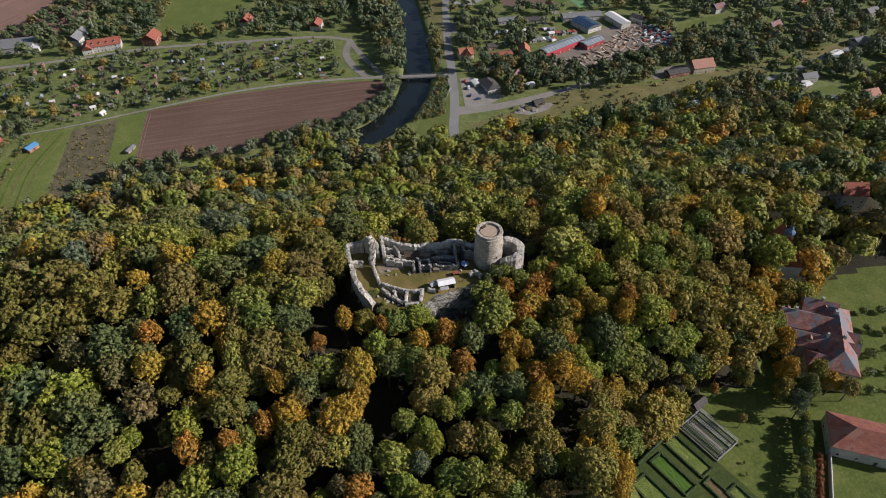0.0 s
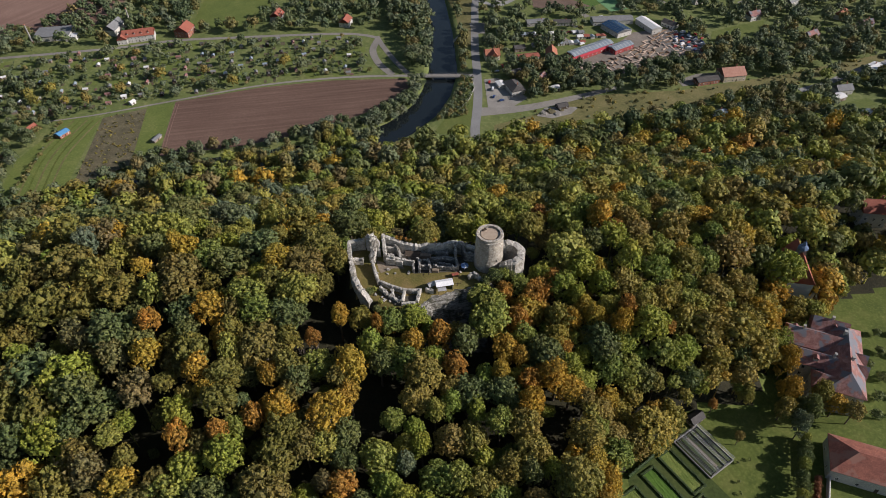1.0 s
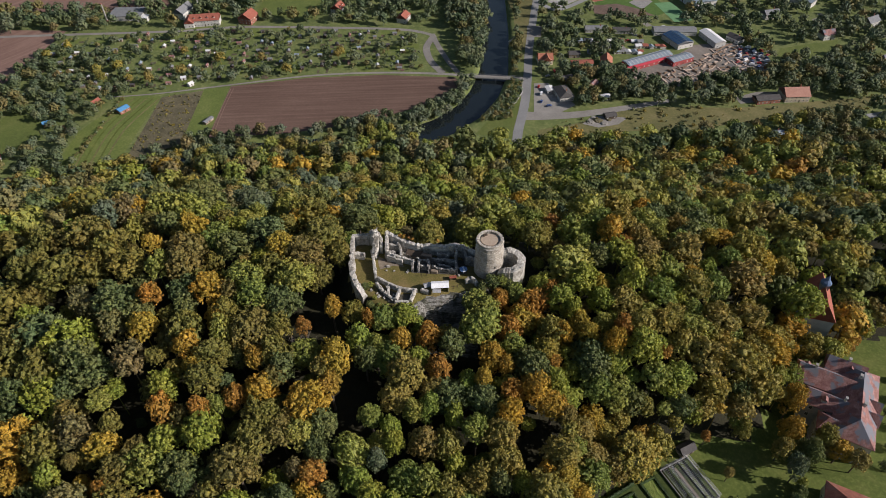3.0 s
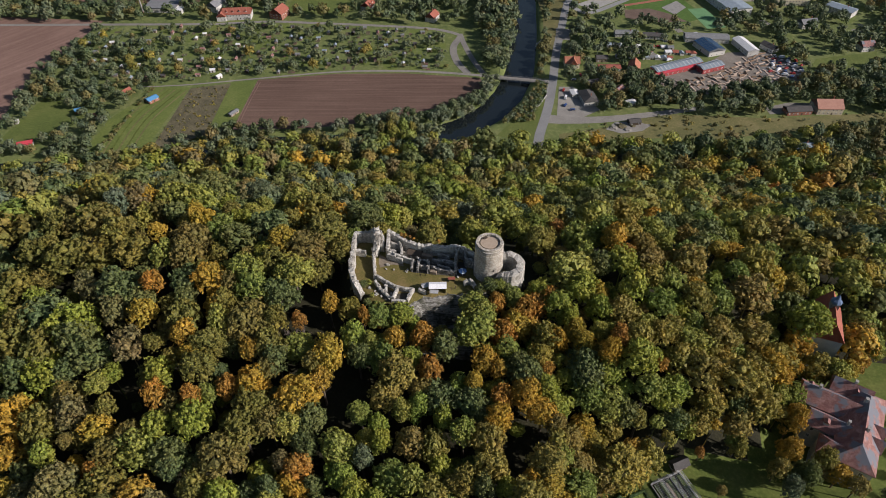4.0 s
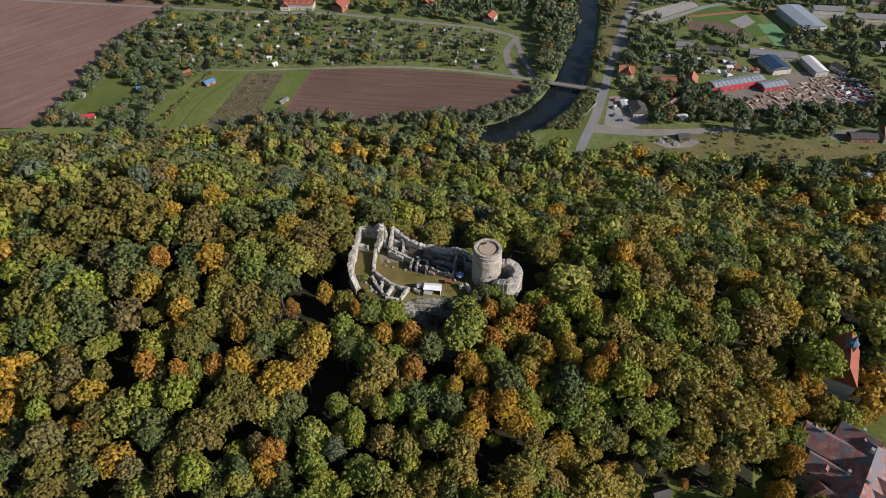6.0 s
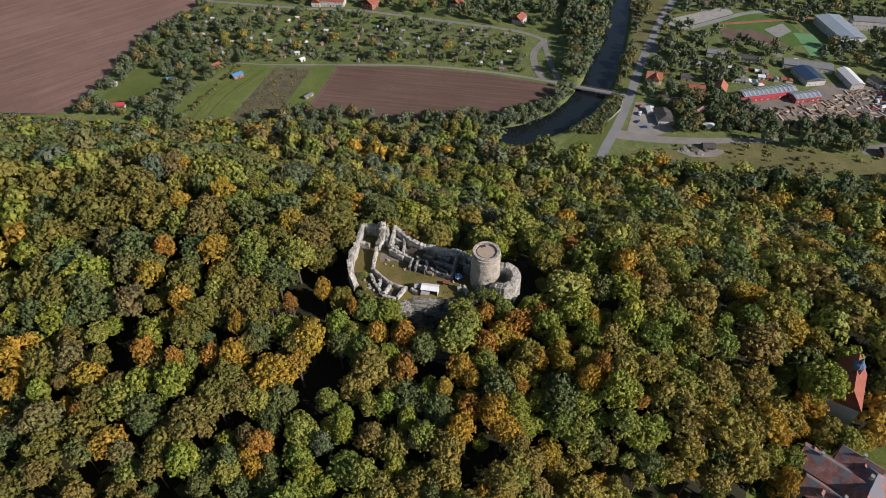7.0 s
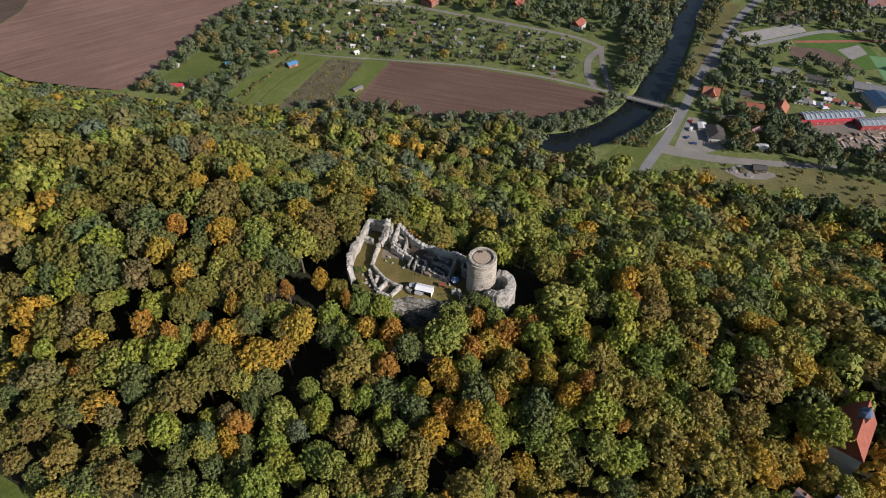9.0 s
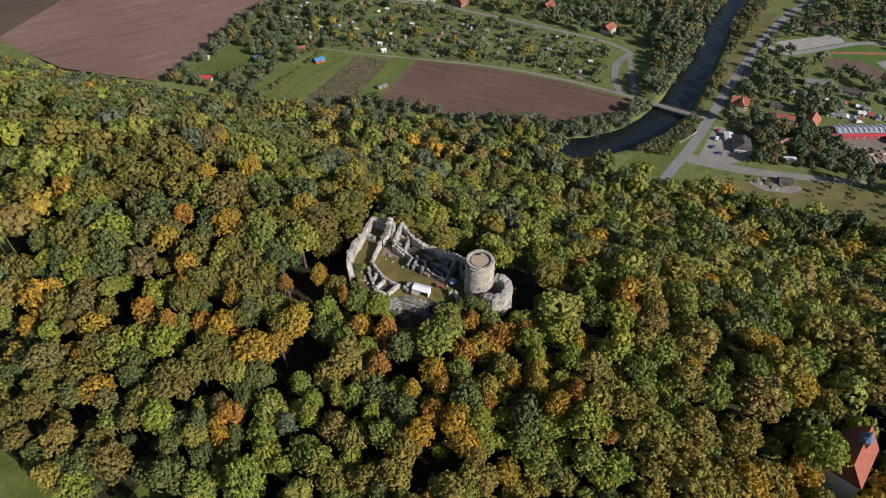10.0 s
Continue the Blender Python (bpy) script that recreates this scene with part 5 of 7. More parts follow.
ROOF = {
    "manor": tile_mat("faded_tiles", (0.10, 0.045, 0.042), (0.24, 0.115, 0.10), (0.46, 0.29, 0.265), (0.16, 0.165, 0.19)),
    "red": tile_mat("red_tiles", (0.20, 0.065, 0.045), (0.29, 0.095, 0.065), (0.36, 0.14, 0.10)),
    "orange": tile_mat("orange_tiles", (0.25, 0.095, 0.06), (0.34, 0.135, 0.085), (0.42, 0.19, 0.12)),
    "pink": tile_mat("salmon_tiles", (0.30, 0.15, 0.11), (0.38, 0.20, 0.15), (0.46, 0.26, 0.20)),
    "grey": tile_mat("grey_sheeting", (0.12, 0.125, 0.13), (0.18, 0.185, 0.19), (0.26, 0.265, 0.27)),
    "blue": tile_mat("blue_grey_sheeting", (0.16, 0.20, 0.24), (0.24, 0.29, 0.34), (0.33, 0.38, 0.43)),
    "dark": tile_mat("dark_roofing", (0.045, 0.042, 0.040), (0.075, 0.070, 0.068), (0.11, 0.105, 0.10)),
    "barn": tile_mat("old_barn_tiles", (0.12, 0.05, 0.04), (0.23, 0.085, 0.062), (0.38, 0.15, 0.10), (0.25, 0.125, 0.095)),
    "white": tile_mat("white_sheeting", (0.50, 0.50, 0.50), (0.62, 0.62, 0.62), (0.74, 0.74, 0.73)),
    "rose": tile_mat("crimson_sheeting", (0.36, 0.035, 0.05), (0.48, 0.05, 0.07), (0.55, 0.09, 0.11)),
    "slate": tile_mat("blue_slate", (0.07, 0.11, 0.19), (0.10, 0.15, 0.25), (0.15, 0.21, 0.32)),
    "teal": tile_mat("blue_sheeting", (0.05, 0.17, 0.33), (0.08, 0.24, 0.44), (0.13, 0.32, 0.52)),
}
PLASTER = two_scale("white_plaster", (0.36, 0.345, 0.32), (0.48, 0.465, 0.435), (0.60, 0.585, 0.55), 0.25, 2.5, bump=0.2, dist=0.04)
CREAM = two_scale("cream_plaster", (0.42, 0.36, 0.26), (0.54, 0.47, 0.35), (0.64, 0.58, 0.46), 0.25, 2.5, bump=0.2, dist=0.04)
BRICKY = two_scale("brick_wall", (0.22, 0.09, 0.06), (0.31, 0.13, 0.09), (0.38, 0.19, 0.14), 0.4, 4.0, bump=0.3, dist=0.04)
PANE = shader("window_glass", 0.08)[0]
PANE.node_tree.nodes["Principled BSDF"].inputs["Base Color"].default_value = (0.02, 0.025, 0.03, 1)
PANE.node_tree.nodes["Principled BSDF"].inputs["Specular IOR Level"].default_value = 0.6
PAINT = shader("window_paint", 0.5)[0]
PAINT.node_tree.nodes["Principled BSDF"].inputs["Base Color"].default_value = (0.7, 0.69, 0.66, 1)
CONCRETE = two_scale("concrete", (0.20, 0.195, 0.185), (0.28, 0.27, 0.255), (0.36, 0.35, 0.33), 0.3, 3.0, bump=0.2, dist=0.03)
_win = {}


def window_meshes(w, h):
    if (w, h) not in _win:
        bm = bmesh.new()
        for m, s in ((pose(0, 0, 0), (w, 0.14, 0.1)), (pose(0, 0, h - 0.1), (w, 0.14, 0.1)), (pose(-w / 2 + 0.05, 0, 0), (0.1, 0.13, h)), (pose(w / 2 - 0.05, 0, 0), (0.1, 0.13, h)), (pose(0, 0, 0), (0.07, 0.12, h))):
            add_box(bm, s, m)
        f = bpy.data.meshes.new("window_frame")
        bm.to_mesh(f)
        bm.free()
        f.materials.append(PAINT)
        bm = box_bm((w - 0.1, 0.06, h - 0.1), pose(0, 0, 0.05))
        g = bpy.data.meshes.new("pane")
        bm.to_mesh(g)
        bm.free()
        g.materials.append(PANE)
        _win[(w, h)] = (f, g)
    return _win[(w, h)]


def put_window(root, m, w=1.0, h=1.4):
    f, g = window_meshes(w, h)
    a, b = new("window", f), new("pane", g)
    a.parent, b.parent = root, a
    a.matrix_basis = m


def wall_with_gables(w, d, h, ridge, hip):
    bm = bmesh.new()
    lo = [(-w / 2, -d / 2), (w / 2, -d / 2), (w / 2, d / 2), (-w / 2, d / 2)]
    b = [bm.verts.new((x, y, -1.5)) for x, y in lo]
    t = [bm.verts.new((x, y, h)) for x, y in lo]
    for i in range(4):
        if hip or i in (0, 2):
            bm.faces.new((b[i], b[(i + 1) % 4], t[(i + 1) % 4], t[i]))
    if not hip:
        r = [bm.verts.new((-w / 2, 0, ridge - 0.05)), bm.verts.new((w / 2, 0, ridge - 0.05))]
        bm.faces.new((b[1], b[2], t[2], r[1], t[1]))
        bm.faces.new((b[3], b[0], t[0], r[0], t[3]))
    else:
        bm.faces.new(t)
    return bm


def house(x, y, a, w, d, h, rise, roof, label, wall=None, z=None, hip=0.0, storeys=1, chimney=True, name="house", category="house", step=3.0, door=True, over=0.4, dormers=0):
    """A building along its own x: walls, pitched roof, windows on each storey, door, chimney."""
    rise *= 0.84
    root = tagged(new(name), label, category)
    root.matrix_basis = pose(x, y, VALLEY_Z if z is None else z, 0, 0, a)
    part("wall", wall_with_gables(w, d, h, h + rise, hip > 0), wall or PLASTER, root)
    part("roof", gable_roof_bm(w, d, h, h + rise, over, 0.16, hip), ROOF[roof], root)
    for k in range(storeys):
        zz = 0.9 + k * 2.9
        for side in (-1, 1):
            n = max(1, int(w // step))
            for i in range(n):
                px = -w / 2 + w * (i + 0.5) / n
                if door and side < 0 and k == 0 and i == n // 2:
                    dr = part("door", bevelled_box((1.0, 0.12, 2.05), None, 0.02), DARK_WOOD, root)
                    dr.matrix_basis = pose(px, side * d / 2 - 0.04, 0)
                    continue
                put_window(root, pose(px, side * (d / 2 + 0.02), zz))
            n = max(1, int(d // step))
            for i in range(n):
                put_window(root, pose(side * (w / 2 + 0.02), -d / 2 + d * (i + 0.5) / n, zz, 0, 0, 90))
    if not hip and rise > 2.5:
        for side in (-1, 1):
            put_window(root, pose(side * (w / 2 + 0.02), 0, h + 0.4, 0, 0, 90), 0.9, 1.1)
    if chimney:
        c = part("chimney", bevelled_box((0.7, 0.55, 1.5 + rise * 0.35), None, 0.03), BRICKY, root)
        c.matrix_basis = pose(w * 0.18, d * 0.08, h + rise * 0.75)
    for k in range(dormers):
        px = -w / 2 + w * (k + 0.7) / (dormers + 0.4)
        dm = part("dormer", box_bm((1.6, 2.2, 1.5), pose(0, 0, 0)), wall or PLASTER, root)
        dm.matrix_basis = pose(px, -d * 0.27, h + rise * 0.22)
        rf = part("dormer_roof", gable_roof_bm(2.4, 1.6, 1.5, 2.1, 0.2, 0.1), ROOF[roof], dm)
        rf.matrix_basis = pose(0, 0, 0, 0, 0, 90)
    return root


# ---- the manor below the hill ----
def manor():
    root = tagged(new("manor_house"), "large old manor with patched faded tile roofs and grimy plaster", "manor house")
    ux, uy = 0.39, 0.92
    ang = math.degrees(math.atan2(uy, ux))
    root.matrix_basis = pose(148.3, 127.2, -40.0, 0, 0, ang)
    H = 11.5
    # main range along the lawn, and wings reaching back from it
    blocks = [(0.5, 0, 0, 30.0, 11.5, H, 4.6, 5.5), (6.0, 9.8, 90, 17.0, 8.6, H, 3.8, 0.01), (-2.6, 8.0, 90, 12.5, 6.6, H - 0.5, 3.2, 0.01), (13.6, 4.6, 90, 11.0, 7.4, H, 4.0, 0.01), (-10.6, 5.6, 90, 8.0, 6.8, H - 1.2, 3.0, 2.6)]
    for i, (x, y, a, w, d, h, rise, hip) in enumerate(blocks):
        wl = part("wall", wall_with_gables(w, d, h, h + rise, hip > 1), PLASTER, root)
        rf = part("roof", gable_roof_bm(w, d, h, h + rise, 0.5, 0.18, hip), ROOF["manor"], root)
        wl.matrix_basis = rf.matrix_basis = pose(x, y, 0.002 * i, 0, 0, a)
        for k in range(3):
            for side in (-1, 1):
                n = max(1, int(w // 3.4))
                for j in range(n):
                    put_window(wl, pose(-w / 2 + w * (j + 0.5) / n, side * (d / 2 + 0.02), 1.0 + 3.6 * k), 1.1, 1.7)
            for side in ((1,) if a else (-1, 1)):
                for j in range(2):
                    put_window(wl, pose(side * (w / 2 + 0.02), -d / 4 + d / 2 * j, 1.0 + 3.6 * k, 0, 0, 90), 1.1, 1.7)
    for x, y, z, s in ((6.2, 14.0, H + 2.6, 0.9), (8.0, 1.0, H + 3.2, 1.0), (-3.0, -0.8, H + 3.2, 1.0), (14.0, 4.5, H + 2.6, 0.9), (-2.6, 4.2, H + 2.0, 0.8)):
        c = part("chimney", bevelled_box((s, s * 0.8, 2.4), None, 0.04), PLASTER, root)
        c.matrix_basis = pose(x, y, z)
        bm = box_bm((s + 0.2, s * 0.8 + 0.2, 0.18), pose(0, 0, 2.4))
        part("cap", bm, CONCRETE, c)
    for x, y, z in ((7.4, 16.2, H + 1.2), (12.6, 3.4, H + 1.4), (-4.4, 9.6, H + 1.0)):
        dm = part("dormer", box_bm((1.5, 1.5, 1.3)), PLASTER, root)
        dm.matrix_basis = pose(x, y, z)
        part("dormer_roof", gable_roof_bm(1.6, 1.6, 1.3, 1.9, 0.15, 0.08), ROOF["manor"], dm)
    for x in (-3.0, 2.0):
        g = part("cross_gable", wall_with_gables(4.0, 5.0, H - 0.5, H + 2.4, False), PLASTER, root)
        g.matrix_basis = pose(x, -4.4, 0, 0, 0, 90)
        rf = part("gable_roof", gable_roof_bm(5.6, 5.0, H - 0.5, H + 2.6, 0.3, 0.14), ROOF["manor"], root)
        rf.matrix_basis = pose(x, -3.8, 0, 0, 0, 90)


manor()


CHAPEL_GREY = two_scale("chapel_blue_grey", (0.22, 0.24, 0.27), (0.30, 0.33, 0.36), (0.38, 0.41, 0.44), 0.3, 3.0, rough=0.35, bump=0.3, dist=0.04)


def chapel():
    root = tagged(new("chapel"), "tall chapel with pale slate gable, red roof and blue turret", "chapel")
    root.matrix_basis = pose(146.1, 166.2, -40.0, 0, 0, 79)
    H, R = 17.0, 7.4
    part("wall", wall_with_gables(16.0, 10.0, H, H + R, False), CHAPEL_GREY, root)
    part("roof", gable_roof_bm(16.0, 10.0, H, H + R, 0.3, 0.18), ROOF["red"], root)
    for side in (-1, 1):
        for k in range(3):
            put_window(root, pose(-4.2 + 4.2 * k, side * 5.02, 5.0), 1.2, 4.2)
    put_window(root, pose(-8.02, 0, 6.0, 0, 0, 90), 1.4, 4.0)
    t = part("turret", box_bm((2.6, 2.6, 3.4), pose(1.8, 0, H + R - 2.6)), ROOF["grey"], root, "sheet metal turret on the ridge")
    bm = bmesh.new()
    prof = [(1.75, 0), (1.95, 0.5), (1.6, 1.3), (0.9, 1.9), (0.55, 2.3), (0.75, 2.8), (0.45, 3.4), (0.06, 4.6)]
    rings = [[bm.verts.new((1.8 + r * math.cos(6.28318 * i / 8), r * math.sin(6.28318 * i / 8), H + R + 0.8 + z * 0.85)) for i in range(8)] for r, z in prof]
    for r1, r2 in zip(rings, rings[1:]):
        for i in range(8):
            bm.faces.new((r1[i], r1[(i + 1) % 8], r2[(i + 1) % 8], r2[i]))
    bm.faces.new(rings[-1])
    part("dome", bm, ROOF["slate"], t, "bulbous blue metal dome")
    bm = bmesh.new()
    tube(bm, (1.8, 0, H + R + 4.4), (1.8, 0, H + R + 6.0), 0.05)
    part("spike", bm, STEEL, t)
    part("porch_roof", gable_roof_bm(4.0, 4.0, 4.0, 6.5, 0.2, 0.12), ROOF["red"], root).matrix_basis = pose(9.9, 0, 0)
    part("porch", wall_with_gables(4.0, 3.8, 4.0, 6.3, False), PLASTER, root).matrix_basis = pose(9.9, 0, 0)


chapel()
house(195, 202, -8, 10.5, 9, 8.0, 4.4, "red", "long house with a bright red roof among trees", z=-32.0, storeys=2)
barn = house(140.0, 91.0, -21.5, 22, 12.6, 5.4, 4.2, "barn", "whitewashed barn with a worn red hipped roof", z=-36.6, hip=7.0, chimney=False, name="barn", category="barn", step=5.0)
part("lean_to_roof", gable_roof_bm(8.0, 6.0, 3.6, 4.4, 0.2, 0.12), ROOF["teal"], barn, "blue sheet metal roof").matrix_basis = pose(14.6, 0.0, 0.0)
part("lean_to_wall", box_bm((7.6, 5.6, 3.6)), PLASTER, barn).matrix_basis = pose(14.6, 0.0, 0.0)


# ---- the walled garden with the greenhouse ----
GARDEN_Z = -36.5
HEDGE = leaf_mat("box_hedge", [(0.0, (0.030, 0.050, 0.018)), (1.0, (0.042, 0.065, 0.022))], 0.05)
BED = two_scale("garden_bed", (0.07, 0.11, 0.02), (0.12, 0.16, 0.035), (0.19, 0.21, 0.06), 0.35, 2.4, bump=1.0, dist=0.3)
BED_PLAIN = two_scale("clipped_lawn", (0.045, 0.10, 0.014), (0.065, 0.13, 0.018), (0.085, 0.155, 0.025), 0.2, 2.0, bump=0.4, dist=0.06, tint=0.03)
gm, gnt, gb = shader("greenhouse_glass", 0.12)
gb.inputs["Base Color"].default_value = (0.55, 0.60, 0.62, 1)
gb.inputs["Alpha"].default_value = 0.10
GLASS_DIRTY = gm
IRON = two_scale("pale_iron", (0.17, 0.17, 0.17), (0.25, 0.25, 0.25), (0.34, 0.34, 0.34), 1.0, 8.0, rough=0.6, bump=0.1)
U = Vector((-0.53, 0.848))       # along the beds
V = Vector((0.848, 0.53))        # across them


def greenhouse():
    root = tagged(new("greenhouse"), "old twin span glasshouse with pale bars and planting beds", "greenhouse")
    root.matrix_basis = pose(92.9, 98.8, GARDEN_Z, 0, 0, math.degrees(math.atan2(V.y, V.x)))
    w, d = 10.6, 14.6       # across, along
    spans = ((-w / 2, -w / 6), (-w / 6, w / 6), (w / 6, w / 2))
    for a, b in spans:
        mid = (a + b) / 2
        for x0, x1, z0, z1 in ((a, mid, 2.1, 3.0), (mid, b, 3.0, 2.1)):
            n = 24
            for k in range(n):
                y0, y1 = -d / 2 + d * k / n, -d / 2 + d * (k + 1) / n
                bm = bmesh.new()
                tube(bm, (x0, y0, z0), (x1, y0, z1), 0.045, sides=4)
                part("bar", bm, IRON, root)
                if (k * 7 + int(a * 3)) % 9 != 0:
                    bm = bmesh.new()
                    vs = [bm.verts.new(p) for p in ((x0, y0 + 0.08, z0 + 0.03), (x1, y0 + 0.08, z1 + 0.03), (x1, y1 - 0.08, z1 + 0.03), (x0, y1 - 0.08, z0 + 0.03))]
                    bm.faces.new(vs)
                    ob = part("pane", bm, GLASS_DIRTY, root)
                    ob.visible_shadow = False
        for x, z in ((a, 2.1), (mid, 3.02), (b, 2.1)):
            bm = bmesh.new()
            tube(bm, (x, -d / 2, z), (x, d / 2, z), 0.075, sides=5)
            part("ridge_beam" if z > 2.5 else "gutter", bm, IRON, root)
        for y in (-d / 2, d / 2):
            bm = bmesh.new()
            vs = [bm.verts.new(p) for p in ((a, y, 0.6), (b, y, 0.6), (b, y, 2.1), (mid, y, 3.0), (a, y, 2.1))]
            bm.faces.new(vs)
            part("end_pane", bm, GLASS_DIRTY, root).visible_shadow = False
            part("sill_wall", box_bm((b - a, 0.25, 0.62), pose(mid, y, 0)), CONCRETE, root)
    for x in (-w / 2, w / 2):
        part("sill_wall", box_bm((0.25, d, 0.62), pose(x, 0, 0)), CONCRETE, root)
    # dark bed colour helps stand for the shade under the glass
    for x in (-4.2, -2.2, 0.2, 2.2, 4.2):
        part("planting_bed", bevelled_box((1.3, d - 1.4, 0.5), pose(x, 0, 0), 0.1), SHRUB_FLOOR, root, "bed of mixed green plants")
    part("bench", bevelled_box((0.8, d - 3, 0.8), pose(-0.9, 0, 0), 0.05), WOOD, root)


greenhouse()
sh = house(93.2, 109.6, math.degrees(math.atan2(V.y, V.x)), 5.0, 3.0, 2.6, 1.5, "dark", "small dark roofed shed behind the greenhouse", wall=WOOD, z=GARDEN_Z, chimney=False, name="shed", category="shed", step=2.4)


def hedge(a, b, width, high, label="low clipped dark green box hedge", name="hedge"):
    a, b = Vector(a), Vector(b)
    n = max(2, int((b - a).length / 0.5))
    d = (b - a).normalized()
    s = Vector((-d.y, d.x))
    bm = bmesh.new()
    rings = []
    for i in range(n + 1):
        p = a + (b - a) * i / n
        z0 = GARDEN_Z
        ring = []
        for o, z in ((0.5, -0.3), (0.52, 0.5), (0.40, 0.95), (0, 1.05), (-0.40, 0.95), (-0.52, 0.5), (-0.5, -0.3)):
            j = 0.22 * noise.noise((p.x * 2 + o * 3, p.y * 2, z * 3))
            ring.append(bm.verts.new((p.x + s.x * (o + j * 0.5) * width, p.y + s.y * (o + j * 0.5) * width, z0 + (z + j) * high)))
        rings.append(ring)
    for r1, r2 in zip(rings, rings[1:]):
        for k in range(6):
            bm.faces.new((r1[k], r2[k], r2[k + 1], r1[k + 1]))
    bm.faces.new(rings[0])
    bm.faces.new(rings[-1][::-1])
    return tagged(part(name, bm, HEDGE), label, "hedge", group="hedges of the walled garden")


def plot(c, w, l, mat, label):
    """A bed framed by low hedges, c: middle, w across, l along."""
    c = Vector(c)
    k = [c + V * (sx * w / 2) + U * (sy * l / 2) for sx, sy in ((-1, -1), (1, -1), (1, 1), (-1, 1))]
    bm = bmesh.new()
    n = 10
    rows = [[bm.verts.new((*(k[0] + (k[1] - k[0]) * i / n + (k[3] - k[0]) * j / n), GARDEN_Z + 0.12 + 0.12 * noise.noise((i * 0.9, j * 0.9, c.x)))) for i in range(n + 1)] for j in range(n + 1)]
    for j in range(n):
        for i in range(n):
            bm.faces.new((rows[j][i], rows[j][i + 1], rows[j + 1][i + 1], rows[j + 1][i]))
    tagged(part("garden_bed", bm, mat), label, "garden bed", group="beds of the walled garden")
    for i in range(4):
        a, b = k[i], k[(i + 1) % 4]
        d = (b - a).normalized() * 0.5
        hedge(a - d * 0.4, b + d * 0.4, 0.85, 0.6)


PC = Vector((77.1, 87.0))
sheet("garden_path", [tuple(PC + V * a + U * b) for a, b in ((-13.6, -9.5), (2.0, -9.5), (2.0, -24.0), (14.5, -24.0), (14.5, 8.6), (-13.6, 8.6))], GARDEN_Z + 0.04, SHRUB_FLOOR, "dark bare earth paths between the garden beds", "path")
# the greenhouse floor sheet paints its shaded interior
sheet("greenhouse_floor", [tuple(Vector((92.9, 98.8)) + V * a + U * b) for a, b in ((-5.2, -7.2), (5.2, -7.2), (5.2, 7.2), (-5.2, 7.2))], GARDEN_Z + 0.06, LITTER_SHADED, "dark earth floor of the greenhouse", "floor")
LEAFY = "overgrown kitchen garden bed of leafy plants"
plot((84.0, 92.4), 5.0, 14.4, BED, LEAFY)
plot((77.1, 87.0), 5.0, 13.6, BED_PLAIN, "plain green clipped bed edged with box hedge")
plot((69.6, 80.4), 6.0, 13.6, BED, LEAFY)
plot((89.2, 80.2), 3.4, 9.0, two_scale("dry_bed", (0.10, 0.075, 0.03), (0.16, 0.12, 0.055), (0.23, 0.18, 0.09), 0.5, 3.0, bump=1.0, dist=0.3), "brown withered flower bed edged with box hedge")
plot((95.4, 77.0), 4.6, 9.0, BED, LEAFY)
hedge((67.0, 90.6), (79.4, 99.6), 0.9, 1.5, "tall dark hedge along the wood's edge")
gw = ruined_wall("garden_wall", [(129.0, 90.5, -34.6), (121.5, 75.5, -34.6), (116, 64, -34.6)], 0.5, -38, "low plastered garden wall beside the barn", rough=0.05, mat=PLASTER, bite=0.06)
RED_HEDGE = leaf_mat("red_hedge_leaves", [(0.0, (0.20, 0.075, 0.045)), (1.0, (0.26, 0.10, 0.055))], 0.1)


def small_tree(x, y, r, h, kind, label, variant=MID, ratio=1.0):
    root = tagged(new("tree"), label, "tree", group="garden trees")
    root.matrix_basis = pose(x, y, ground_z(x, y) - 0.1, 0, 0, x * 57 % 360)
    me = crown_mesh("crown", variant[int(x * 7 + y) % len(variant)], r)
    me.transform(Matrix.Translation((0, 0, h - r)) @ Matrix.Diagonal((1, 1, ratio, 1)))
    me.materials.append(kind if isinstance(kind, bpy.types.Material) else LEAF[kind])
    c = new("crown", me)
    bm = bmesh.new()
    tube(bm, (0, 0, -0.3), (0, 0, h - r * 0.8), 0.06 * r + 0.06, 0.03 * r)
    c.parent = root
    part("trunk", bm, BARK, root)
    return root


for x, y, r, h, kind in ((-100, 397, 2.6, 15, "sage"), (-84, 399, 3.0, 14, "alder"), (-78, 402, 3.2, 15, "sage"), (-71, 404, 3.6, 16, "olive"), (-62, 408, 3.6, 15, "green"), (-56, 411, 3.0, 12, "olive"), (-203, 374, 5.4, 15, "sage"), (-190, 379, 4.0, 12, "hazel")):
    small_tree(x, y, r, h, kind, "tall slender tree at the ploughed field's edge", COARSE, 1.7)
for k in range(9):
    u = k / 8
    small_tree(125.4 - 12.5 * u, 101 - 25 * u, 1.9 + 0.5 * (k % 3) * 0.5, 5.2 + (k % 4) * 0.5, "dark" if k % 3 else "green", "slim garden tree in a row along the lawn", MID, 1.2)
for k in range(9):
    u = k / 8
    small_tree(124.6 - 8.0 * u, 88.4 - 15 * u, 1.25, 2.5, RED_HEDGE, "round shrub with dull red leaves in a row", COARSE)
for x, y, r in ((165.6, 126.3, 2.0), (160.4, 118.4, 1.9), (155.0, 110.8, 1.9), (170.7, 137.7, 1.9), (163.8, 131.8, 1.7), (172.0, 128.0, 1.8), (168.0, 119.0, 1.8), (163.0, 111.0, 1.8), (177.0, 136.0, 1.8), (181, 146, 1.8), (174, 146, 1.6)):
    small_tree(x, y, r, 3.6, "dark", "small round orchard tree on the manor lawn", COARSE)
